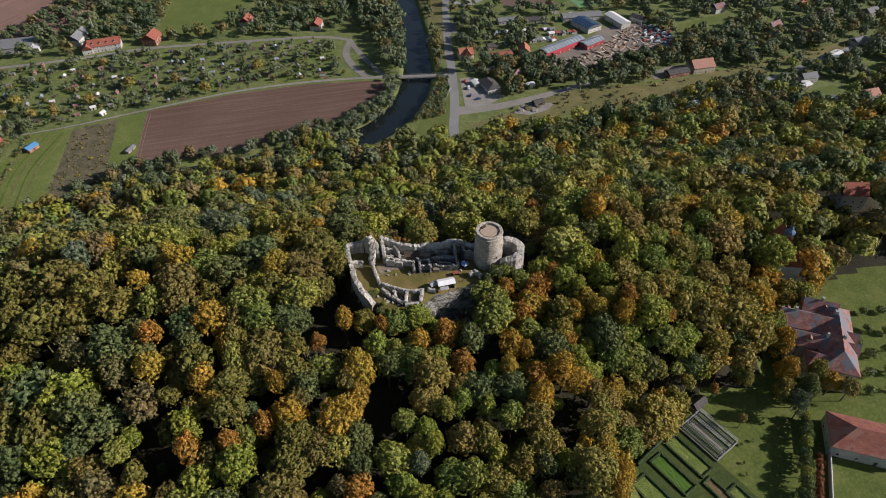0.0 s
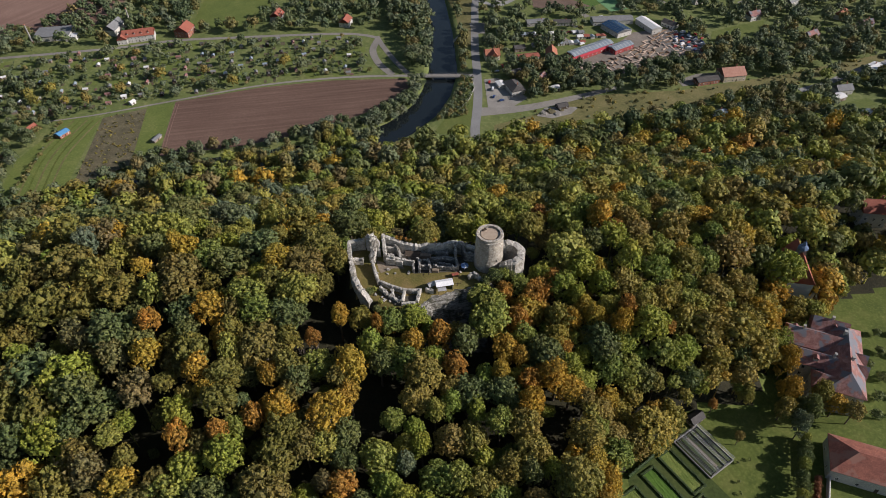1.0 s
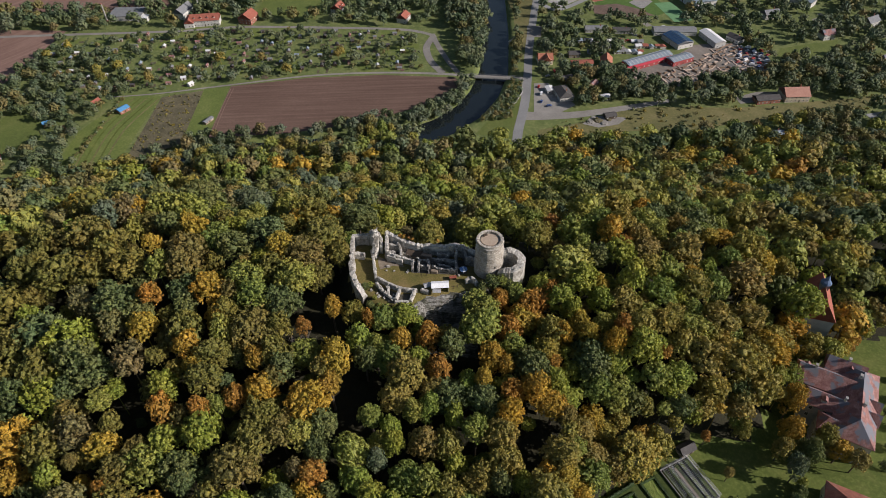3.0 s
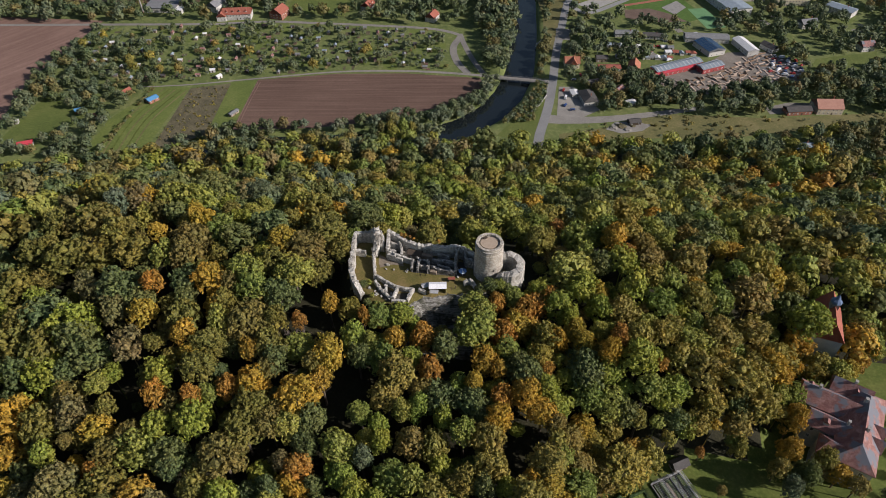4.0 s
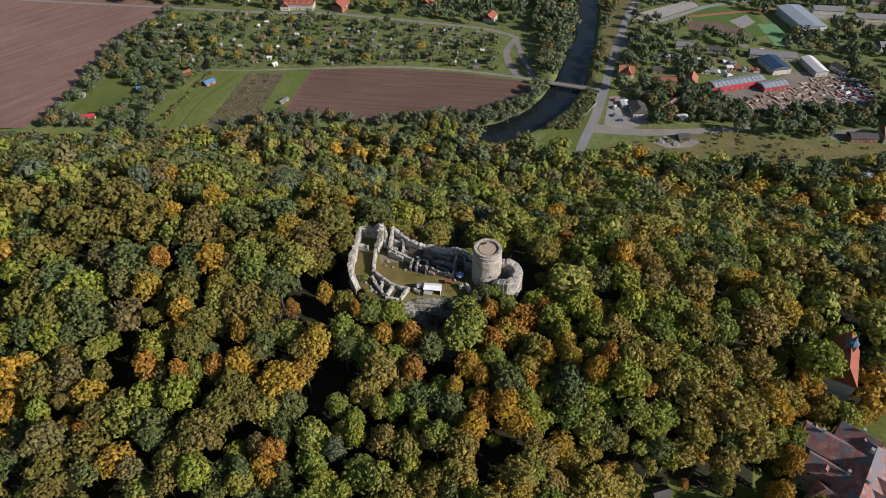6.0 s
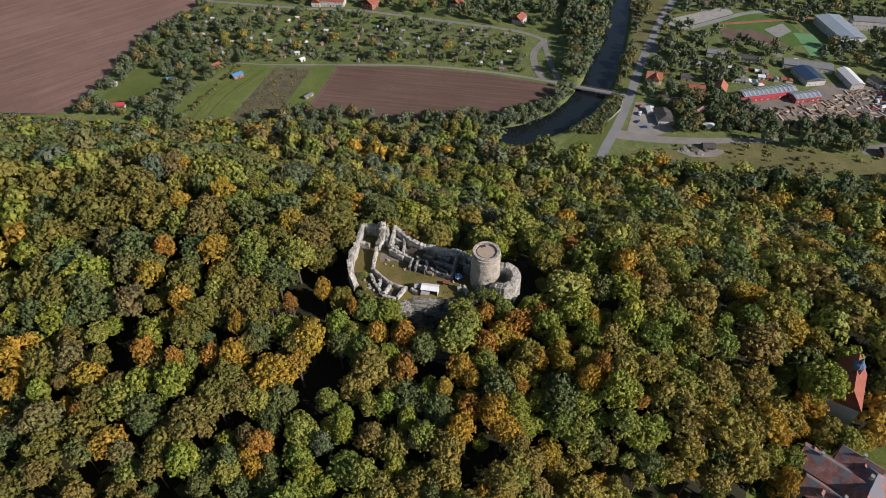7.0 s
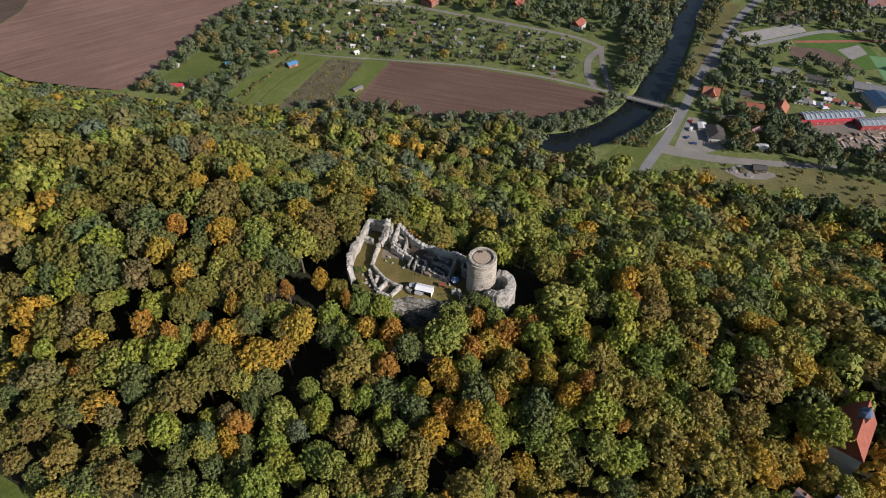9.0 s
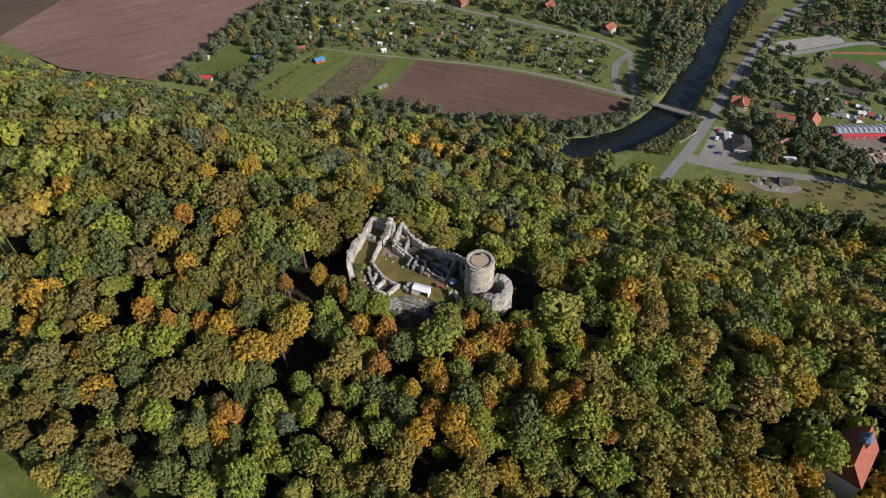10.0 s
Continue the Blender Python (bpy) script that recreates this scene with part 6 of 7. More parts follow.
for x, y, r, kind in ((139.5, 111.5, 3.6, "gold"), (136.0, 113.5, 3.4, "olive"), (142.6, 107.6, 3.2, "olive"), (128.0, 110.0, 3.2, "dark"), (124.4, 106.4, 2.6, "silver"), (108.5, 117.0, 3.0, "green"), (103.8, 100.8, 1.5, "olive"), (98.8, 112.0, 1.6, "rust"), (158.0, 157.0, 3.8, "rust"), (140.5, 150.2, 5.2, "olive"), (147.5, 150.6, 5.0, "green"), (153.5, 153.0, 3.2, "gold"), (163.0, 162.0, 4.6, "green"), (159.5, 168.0, 5.2, "olive"), (160.0, 176.0, 5.0, "dark")):
    small_tree(x, y, r, 3.2 + 2.4 * r, kind, "leafy garden tree beside the manor and barn", FINE)
for x, y, r, kind in ((130.3, 136.4, 4.1, "green"), (128.7, 127.0, 3.8, "gold"), (125.8, 117.0, 3.9, "gold"), (120.6, 109.5, 3.0, "olive"), (109.5, 115.0, 3.0, "olive"), (132.1, 148.6, 4.3, "gold"), (129.2, 108.7, 3.4, "dark"), (123.0, 102.4, 2.7, "hazel"), (135.3, 114.9, 3.1, "olive"), (134.9, 157.1, 4.8, "olive")):
    small_tree(x, y, r, -25.5 - ground_z(x, y) if r > 2.6 else 3.0 + 2.6 * r, kind, "leafy tree in the line along the manor's lawn", FINE, 1.5 if r > 2.6 else 1.1)
for x, y in ((102.3, 94.5), (100.5, 88.3), (99.6, 84.6), (106.3, 95.5)):
    small_tree(x, y, 0.55, 1.3, "dark", "young sapling planted on the lawn", TINY)
for x, y, r, kind in ((28.8, 146.2, 2.4, "dark"), (31.8, 147.0, 2.3, "green"), (34.4, 146.4, 1.8, "dark"), (25.6, 144.4, 1.6, "dark"), (33.2, 146.0, 1.5, "green"), (-12.6, 140.6, 1.5, "dark"), (-11.2, 142.0, 1.1, "green"), (-9.0, 136.6, 0.9, "green"), (33.4, 158.6, 1.5, "bright"), (26.0, 160.4, 1.6, "green"), (-20.9, 157.0, 0.9, "olive"), (14.4, 160.2, 0.9, "gold"), (16.0, 160.4, 0.8, "olive"), (-11.0, 133.2, 1.6, "olive"), (-8.2, 132.0, 1.8, "green"), (-5.4, 131.4, 1.7, "rust"), (-2.2, 131.2, 2.0, "green"), (0.8, 131.4, 2.0, "bright"), (3.4, 132.0, 2.0, "olive"), (6.0, 133.6, 1.7, "green"), (22.5, 139.0, 2.2, "green"), (24.6, 141.0, 2.0, "dark"), (-10.2, 134.6, 1.5, "dark"), (-7.0, 133.6, 1.6, "olive"), (-4.2, 133.2, 1.5, "green"), (-1.4, 133.0, 1.6, "dark"), (1.6, 133.4, 1.5, "green"), (22.8, 142.6, 1.3, "green")):
    small_tree(x, y, r, 2.0 * r, kind, "leafy bush growing beside the ruined walls", MID)
for x, y, r in ((-4.4, 162.2, 0.7), (-2.8, 161.6, 0.8), (-1.2, 161.2, 0.6), (0.4, 160.6, 0.6), (9.0, 160.6, 0.7)):
    small_tree(x, y, r, 6.2, "rust", "reddish creeper bush on the north wall", TINY)


# ---- the valley: bridge, houses, yards ----
HOUSES = []


def valley_house(x, y, a, w, d, *rest, **kw):
    HOUSES.append((x, y, 0.5 * math.hypot(w, d)))
    return house(x, y, a, w, d, *rest, **kw)




def bridge():
    root = tagged(new("bridge"), "narrow concrete beam bridge with low railings over the river", "bridge")
    root.matrix_basis = pose(20.0, 505.6, VALLEY_Z, 0, 0, -1)
    part("deck", bevelled_box((50, 5.2, 0.75), pose(0, 0, -0.45), 0.05), CONCRETE, root)
    part("roadway", box_bm((50.4, 4.0, 0.06), pose(0, 0, 0.31)), GRAVEL, root)
    for x in (-10.5, 1.0, 12.5):
        part("pier", bevelled_box((0.9, 4.4, 4.6), pose(x, 0, -5.0), 0.1), CONCRETE, root)
    for y in (-2.5, 2.5):
        for k in range(21):
            part("rail_post", box_bm((0.14, 0.14, 1.1), pose(-24.5 + 2.45 * k, y, 0.3)), IRON, root)
        for z in (0.8, 1.35):
            part("rail", box_bm((49.4, 0.12, 0.12), pose(0, y, z)), IRON, root)


bridge()
valley_house(118, 538, 84, 13, 10, 4.2, 5.2, "orange", "white gabled house with a steep orange tile roof", storeys=1)
hb = valley_house(63.5, 537, 8, 13, 10.5, 5.0, 4.8, "orange", "house with a steep orange tile roof and cross gable", wall=CREAM, storeys=2)
part("cross_roof", gable_roof_bm(9.0, 6.5, 5.0, 9.2, 0.3, 0.15), ROOF["orange"], hb).matrix_basis = pose(1.0, -2.8, 0, 0, 0, 90)
part("cross_wall", wall_with_gables(8.6, 6.2, 5.0, 9.0, False), CREAM, hb).matrix_basis = pose(1.0, -2.8, 0, 0, 0, 90)
valley_house(96.5, 534.5, 12, 19, 8, 3.2, 1.4, "red", "long low house with a bright red roof", chimney=False)
valley_house(78, 480, -72, 19, 12, 4.0, 3.0, "dark", "house with a dark grey hipped roof beside the road", hip=4.0, storeys=1)
valley_house(67, 486, -72, 8, 6, 3.0, 0.8, "white", "small flat annex with a pale roof", chimney=False)
st_h = valley_house(267, 494, 8, 20, 15, 5.4, 5.4, "pink", "old station house with a salmon tile roof", wall=CREAM, storeys=2)
valley_house(243.5, 486.5, 14, 20, 9, 3.6, 2.2, "dark", "long goods shed with a dark sheet roof", wall=BRICKY, chimney=False, name="shed", category="shed")
valley_house(155, 546, 32, 48, 10.5, 4.2, 1.6, "blue", "long sawmill shed with a blue grey sheet roof", wall=two_scale("red_boards", (0.22, 0.04, 0.045), (0.30, 0.06, 0.06), (0.36, 0.09, 0.08), 0.6, 4), chimney=False, name="sawmill_shed", category="shed", step=4.5)
valley_house(152.5, 537.5, 32, 44, 4.0, 3.2, 0.5, "rose", "lean-to with a crimson sheet roof along the sawmill shed", wall=bpy.data.materials["red_boards"], chimney=False, name="lean_to", category="shed", step=5.0, door=False)
valley_house(184, 549, 32, 23, 10, 4.4, 1.5, "blue", "sawmill shed with a grey blue roof and crimson edge", wall=bpy.data.materials["red_boards"], chimney=False, name="sawmill_shed", category="shed", step=4.5)
sol = valley_house(188, 587, -62, 25, 17, 4.6, 2.2, "grey", "workshop with dark blue solar panels on its roof", chimney=False, name="workshop", category="workshop", step=5.0)
SOLAR = shader("solar_cells", 0.2)[0]
SOLAR.node_tree.nodes["Principled BSDF"].inputs["Base Color"].default_value = (0.03, 0.07, 0.14, 1)
for side in (-1, 1):
    for i in range(7):
        for j in range(3):
            p = part("solar_panel", box_bm((3.0, 2.6, 0.08)), SOLAR, sol)
            v = 1.6 + 2.85 * j
            p.matrix_basis = pose(-10.4 + 3.4 * i, side * v, 4.6 + 2.2 * (1 - v / 9.5) + 0.26, -side * math.degrees(math.atan2(2.2, 9.5)), 0, 0)
valley_house(221, 593, -68, 27, 11, 5.2, 2.0, "white", "narrow hall with a pale grey metal roof", chimney=False, name="hall", category="hall", step=5.0)
valley_house(188, 607, 4, 40, 12, 4.2, 2.2, "grey", "long workshop with a grey roof", chimney=False, name="workshop", category="workshop", step=4.0)
wh = valley_house(219, 689, -66, 50, 24, 7.5, 1.8, "blue", "large white sports hall with a blue grey roof", chimney=False, name="sports_hall", category="hall", step=4.0, storeys=2)
valley_house(-76, 612, 78, 13, 10, 5.0, 4.2, "red", "white house with a red tile roof near the lane", storeys=2)
valley_house(-146, 627, 80, 13, 11, 5.4, 4.6, "red", "white villa with a red tile roof behind tall trees", storeys=2, dormers=2)
valley_house(-231, 597, 80, 16, 14, 6.0, 5.4, "red", "large brick house with a red tiled gable roof", wall=BRICKY, storeys=2)
bh = valley_house(-272, 588, 14, 28, 13, 6.0, 5.0, "red", "long farmhouse with a red tile roof and dormers", storeys=2, dormers=4)
valley_house(-286, 582, 104, 12, 9, 5.0, 4.0, "red", "farmhouse wing with a red tile roof", storeys=2)
valley_house(-302, 606, 82, 22, 12, 6.0, 5.0, "grey", "barn with a grey slate roof", storeys=1, chimney=False, name="barn", category="barn")
valley_house(-357, 597, 8, 32, 22, 5.0, 0.6, "grey", "flat grey industrial building with white walls", chimney=False, name="industrial_building", category="building", step=5.0)
valley_house(-338, 590, 8, 10, 9, 4.0, 0.4, "white", "white flat annex of the industrial building", chimney=False, name="annex", category="building", step=5.0)
for x, y, a, w, d, h, r, roof, lab in (
    (-279, 423, 62, 9, 6.5, 2.8, 1.6, "teal", "garden cabin with a blue roof and orange boards"), (-306, 430, 70, 8, 6, 3.0, 2.4, "red", "garden cabin with a dull red roof"),
    (-342, 347, 30, 10, 6, 3.0, 1.8, "rose", "white cabin with a crimson roof in a green garden"), (-370.6, 374.5, 20, 4.6, 3.6, 2.6, 1.4, "white", "small white cabin at the field edge"),
    (-329, 398, 35, 7, 5, 2.6, 1.4, "teal", "garden cabin with a blue roof"), (-313, 392.6, 50, 4, 4, 2.4, 1.2, "orange", "tiny garden hut with an orange roof"),
    (-203.7, 414, 70, 9, 3.5, 2.2, 0.8, "grey", "narrow field shelter with a grey roof"), (-250, 477.5, 20, 4, 3.2, 2.4, 1.2, "white", "white garden cabin on the allotments"), (-240, 468, 60, 4.6, 3.8, 2.4, 1.2, "white", "white garden cabin beside the path"),
    (350.6, 465.8, 10, 14, 9, 4.5, 3.6, "grey", "house with a grey roof among gardens"), (342.5, 455, 25, 10, 8, 3.5, 1.0, "white", "low annex with a pale roof among gardens"), (236, 434, 16, 13, 7, 3.2, 2.0, "blue", "low house with a blue grey roof below the wood"),
    (396, 502.7, 30, 15, 9, 4.0, 1.2, "white", "building with a pale flat roof beside the lane"), (431.5, 527, 20, 14, 10, 4.0, 3.0, "grey", "house with a grey roof"), (387, 434, 15, 13, 10, 4.5, 4.0, "pink", "house with a dusky pink tile roof"),
    (418, 608, 40, 12, 9, 5.0, 4.0, "orange", "house with an orange roof"), (431, 587, 10, 12, 9, 5.0, 4.0, "manor", "house with a dull pink roof"), (477, 585, 20, 14, 10, 5.0, 4.0, "grey", "house with a grey roof"), (367, 564, 30, 14, 9, 5.0, 4.0, "manor", "house with a faded brown roof"), (355, 432, 30, 7, 5, 2.6, 1.2, "white", "small white garden shed"),
    (245, 712, 10, 30, 12, 9.0, 3.0, "grey", "long white school building"), (285, 706, 8, 34, 12, 8.0, 3.0, "grey", "long cream school building"), (330, 690, -40, 26, 14, 6.0, 2.4, "blue", "building with a blue grey metal roof"), (289, 652, 20, 16, 10, 5.0, 3.6, "grey", "house with a grey roof among trees"), (243, 596, -50, 14, 9, 4.0, 2.4, "dark", "shed with a dark roof behind the yard"),
    (114, 606, 8, 22, 9, 3.4, 1.2, "grey", "low grey roofed storage building"), (139, 605, 2, 18, 8, 3.2, 1.0, "dark", "low dark roofed storage building"), (82, 505, 25, 10, 8, 3.4, 2.6, "dark", "small house with a dark roof among bushes"), (104, 498, 60, 9, 6, 3.0, 2.2, "manor", "small house with a faded roof"), (112, 478, 30, 8, 6, 2.8, 1.2, "white", "white garden cabin among trees"), (90, 551, 10, 10, 7, 3.4, 2.4, "dark", "small dark roofed house"),
    (300, 760, 5, 16, 11, 6, 4.5, "red", "house with a red tile roof in the town"), (180, 790, 15, 18, 11, 6, 4.5, "manor", "house with a brown tile roof in the town"), (380, 640, 35, 15, 10, 6, 4.5, "grey", "house with a dark slate roof"), (330, 610, 20, 13, 10, 5, 4.0, "manor", "house with a faded tile roof among trees"),
):
    small = w < 11
    valley_house(x, y, a, w, d, h, r, roof, lab, wall=BRICKY if roof == "teal" else CREAM if "cream" in lab else WOOD if small and "white" not in lab else None, chimney=not small, storeys=2 if h > 4.9 else 1, name="cabin" if small else "house", category="cabin" if small else "house", door=True)


def factory_chimney(x, y, h):
    root = tagged(new("factory_chimney"), "tall thin grey factory chimney beside the farmhouse", "chimney")
    root.location = (x, y, VALLEY_Z)
    bm = bmesh.new()
    tube(bm, (0, 0, -0.5), (0, 0, h), 0.95, 0.6, 12)
    part("shaft", bm, CONCRETE, root)
    bm = bmesh.new()
    tube(bm, (0, 0, h - 0.5), (0, 0, h + 0.3), 0.8, 0.8, 12)
    part("rim", bm, BRICKY, root)
    part("plinth", bevelled_box((2.6, 2.6, 1.6), pose(0, 0, -0.4), 0.08), BRICKY, root)


factory_chimney(-286, 608, 22)
factory_chimney(-374, 584, 18)


# small timber garden sheds on the allotments
def garden_shed(i, roof, wall):
    root = tagged(new("garden_shed"), ("small timber garden shed with a %s roof" % roof[1]), "shed", group="allotment sheds")
    w, d = 3.2 + 0.5 * (i % 3), 2.6 + 0.4 * (i % 2)
    part("wall", wall_with_gables(w, d, 2.1, 2.9, False), wall, root)
    part("roof", gable_roof_bm(w, d, 2.1, 2.95, 0.25, 0.08), ROOF[roof[0]], root)
    part("door", bevelled_box((0.8, 0.08, 1.8), pose(0.3, -d / 2 - 0.03, 0), 0.01), DARK_WOOD, root)
    put_window(root, pose(-w * 0.28, -d / 2 - 0.02, 0.9), 0.7, 0.8)
    return root


ALLOT = [(-398, 540), (-300, 562), (-235, 578), (-62, 585), (-52, 556), (-44, 514), (-139, 500), (-206, 477), (-262, 457), (-300, 448), (-385, 470)]
sheds = [garden_shed(i, r, w) for i, (r, w) in enumerate(((("grey", "grey felt"), WOOD), (("white", "pale sheet"), WOOD), (("manor", "faded tile"), WOOD), (("dark", "dark felt"), DARK_WOOD), (("blue", "blue grey sheet"), WOOD), (("grey", "grey sheet"), WOOD)))]
rng = random.Random(21)
shed_at = Scatter(12)
tries = 0
while len(shed_at.items) < 96 and tries < 12000:
    tries += 1
    x, y = rng.uniform(-398, -44), rng.uniform(448, 586)
    if in_poly(x, y, ALLOT) and shed_at.fits(x, y, 4.6, 1.0) and all(math.hypot(x - a, y - b) > c + 4 for a, b, c in HOUSES):
        shed_at.put(x, y, 5.5)
for i, (x, y, r) in enumerate(shed_at.items):
    HOUSES.append((x, y, 2.4))
    m = pose(x, y, VALLEY_Z, 0, 0, rng.choice((10, 14, 100, 104, 190)) + rng.uniform(-8, 8))
    if i < len(sheds):
        sheds[i].matrix_basis = m
    else:
        copy_thing(sheds[i % len(sheds)], m)


# vegetable plots and dividing hedges of the allotments
def patches(name, rows, mat, label, z):
    vs, fs = [], []
    for x, y, w, l, a in rows:
        c, s = math.cos(a), math.sin(a)
        fs.append(tuple(range(len(vs), len(vs) + 4)))
        z += 0.0004
        vs += [(x + c * u * w / 2 - s * v * l / 2, y + s * u * w / 2 + c * v * l / 2, z) for u, v in ((-1, -1), (1, -1), (1, 1), (-1, 1))]
    return tagged(mesh_object(name, vs, fs, mat), label, "garden plots", kind="stuff")


def plots_in(poly, n, lo, hi, a0):
    x0, x1 = min(p[0] for p in poly), max(p[0] for p in poly)
    y0, y1 = min(p[1] for p in poly), max(p[1] for p in poly)
    out = []
    while len(out) < n:
        x, y = rng.uniform(x0, x1), rng.uniform(y0, y1)
        if in_poly(x, y, poly):
            out.append((x, y, rng.uniform(lo, hi), rng.uniform(lo, hi) * 1.6, a0 + rng.uniform(-0.06, 0.06)))
    return out


patches("garden_plots", plots_in(ALLOT, 110, 4, 9, 0.2), MEADOW, "mown grass plots of the allotments", Z1)
patches("vegetable_plots", plots_in(ALLOT, 80, 2, 5, 0.2), SCRUB, "brown dug vegetable beds of the allotments", Z2)
patches("vegetable_plots", plots_in(ALLOT, 40, 1.5, 3.5, 0.2), SOIL, "dark dug vegetable beds of the allotments", Z3)
TOWN = [(56, 505), (90, 512), (130, 560), (200, 625), (330, 600), (420, 640), (420, 860), (110, 860), (62, 700), (56, 600)]
patches("garden_plots", plots_in(TOWN, 60, 6, 14, 0.4), MEADOW, "mown lawns between the houses", Z1 - 0.04)
patches("paved_plots", plots_in(TOWN, 26, 4, 9, 0.5), GRAVEL, "pale paved yards between the houses", Z1)
sheet("meadow_4", [(268, 556), (330, 574), (340, 606), (282, 584)], Z1, MEADOW, "green meadow behind a belt of trees", "meadow")
sheet("bare_ground_1", [(116, 645), (150, 640), (176, 646), (160, 662), (140, 672), (112, 664)], Z2, two_scale("bare_earth", (0.10, 0.068, 0.052), (0.145, 0.10, 0.078), (0.20, 0.145, 0.115), 0.08, 0.8, bump=0.4), "brown bare earth building plot", "bare ground")
sheet("bare_ground_2", [(88, 716), (136, 735), (134, 762), (96, 748)], Z2, bpy.data.materials["bare_earth"], "brown bare earth patch", "bare ground")
sheet("paved_lot_1", [(67, 672), (116, 721), (124, 704), (82, 658)], Z2, CONCRETE, "pale concrete paved lot beside the road", "paved lot")
ribbon("town_road", [(54, 676), (64, 662), (80, 652), (110, 682), (140, 712), (200, 745)], 6.0, Z3, ASPHALT, "grey asphalt side street", "road")
ribbon("running_track", [(116, 676), (150, 694), (198, 720)], 4.5, Z3, two_scale("track_red", (0.25, 0.10, 0.07), (0.33, 0.13, 0.09), (0.38, 0.17, 0.12), 0.1, 1.0, bump=0.1), "red cinder running track", "running track")
sheet("ball_court", [(179, 677), (197, 681), (212, 638), (193, 632)], Z3, two_scale("court_green", (0.10, 0.22, 0.10), (0.14, 0.28, 0.13), (0.18, 0.33, 0.16), 0.1, 1.0, bump=0.05), "pale green ball court", "sports court")
sheet("paved_lot_2", [(153, 676), (170, 696), (178, 680), (165, 660)], Z3 + 0.03, CONCRETE, "pale concrete slab on the bare plot", "paved lot")
sheet("scrap_yard", [(222, 574), (240, 590), (262, 572), (270, 548), (256, 532), (232, 528), (226, 548)], Z2 + 0.03, two_scale("oily_gravel", (0.08, 0.075, 0.072), (0.125, 0.118, 0.112), (0.18, 0.17, 0.16), 0.1, 0.9, bump=0.3), "dark gravel lot crowded with parked vehicles", "yard")
sheet("station_yard", [(222, 480), (262, 492), (262, 503), (240, 501), (220, 490)], Z2 + 0.03, GRAVEL, "pale gravel yard of the old station", "yard")
ribbon("east_lane", [(318, 470), (345, 481), (381, 501), (416, 516), (435, 530), (469, 542), (560, 580)], 6.0, Z3, ASPHALT, "grey lane between the eastern gardens", "road")
sheet("meadow_5", [(345, 438), (372, 446), (368, 456), (349, 450)], Z2, MEADOW, "bright green lawn behind a house", "meadow")
sheet("meadow_6", [(404, 480), (430, 474), (440, 490), (408, 490)], Z2, MEADOW, "bright green lawn beside the lane", "meadow")
sheet("meadow_7", [(372, 584), (392, 574), (406, 590), (384, 604)], Z2, MEADOW, "bright green garden lawn", "meadow")
for k in (0, 2.2):
    ribbon("wheel_track", [(-203.5 + k, 466), (-201 + k, 440), (-198 + k, 415), (-195 + k, 395)], 0.55, Z3, SOIL_PALE, "pale tractor wheel track along the field's edge", "track")
sheet("forecourt", [(47, 611), (62, 611), (61, 587), (49, 587)], Z3 + 0.02, GRAVEL, "pale forecourt beside the road", "paved lot")
ruined_wall("flood_wall", [(43.6, 502, -123.9), (44.3, 482, -123.9), (39.5, 466, -123.9), (33, 454, -123.9)], 0.5, -126.5, "pale concrete flood wall along the river bank", rough=0.04, mat=CONCRETE, bite=0.05)
ruined_wall("flood_wall", [(30, 572, -123.6), (36, 583, -123.6), (40, 590, -123.6)], 0.6, -126.5, "white concrete flood wall beside the river", rough=0.04, mat=PLASTER, bite=0.05)


RIB = two_scale("pale_ribs", (0.34, 0.36, 0.38), (0.44, 0.46, 0.48), (0.52, 0.54, 0.56), 0.5, 4.0, bump=0.1)
for hall in [o for o in scene.objects if o.name.startswith("sawmill_shed") and o.parent is None]:
    L = 46 if "long" in hall["label"] else 21
    for k in range(L // 4 + 1):
        for side in (-1, 1):
            p = part("roof_light", box_bm((0.9, 5.2, 0.06)), RIB, hall, "pale translucent roof strip")
            p.matrix_basis = pose(-L / 2 + 4 * k + 0.5, side * 2.9, 4.6 + 1.34 * (1 - 2.9 / 5.25) + 0.22, -side * math.degrees(math.atan2(1.34, 5.25)), 0, 0)


# dirt heaps and a tumbledown shed beside the side road
sheet("bare_ground_3", [(92, 438), (100, 450), (112, 452), (128, 450), (120, 440), (104, 434)], Z3, GRAVEL, "pale churned dirt beside the side road", "bare ground")
valley_house(114, 450, 20, 9, 6, 2.6, 1.6, "dark", "tumbledown dark roofed shed beside dirt heaps", wall=DARK_WOOD, chimney=False, name="shed", category="shed")
for k, (x, y, r) in enumerate(((98, 441, 2.6), (104, 444, 3.2), (109, 440, 2.4), (113, 446, 2.0), (101, 447, 1.8))):
    bm = bmesh.new()
    bmesh.ops.create_icosphere(bm, subdivisions=3, radius=r)
    for q in bm.verts:
        q.co = Vector((q.co.x * 1.3, q.co.y, q.co.z * 0.45)) * (1 + 0.3 * noise.noise(q.co * 0.8 + Vector((k, 0, 0))))
    ob = tagged(part("dirt_heap", bm, (GRAVEL, SCRUB)[k % 2]), "heap of tipped earth and rubble", "heap", group="dirt heaps")
    ob.location = (x, y, VALLEY_Z + 0.1)


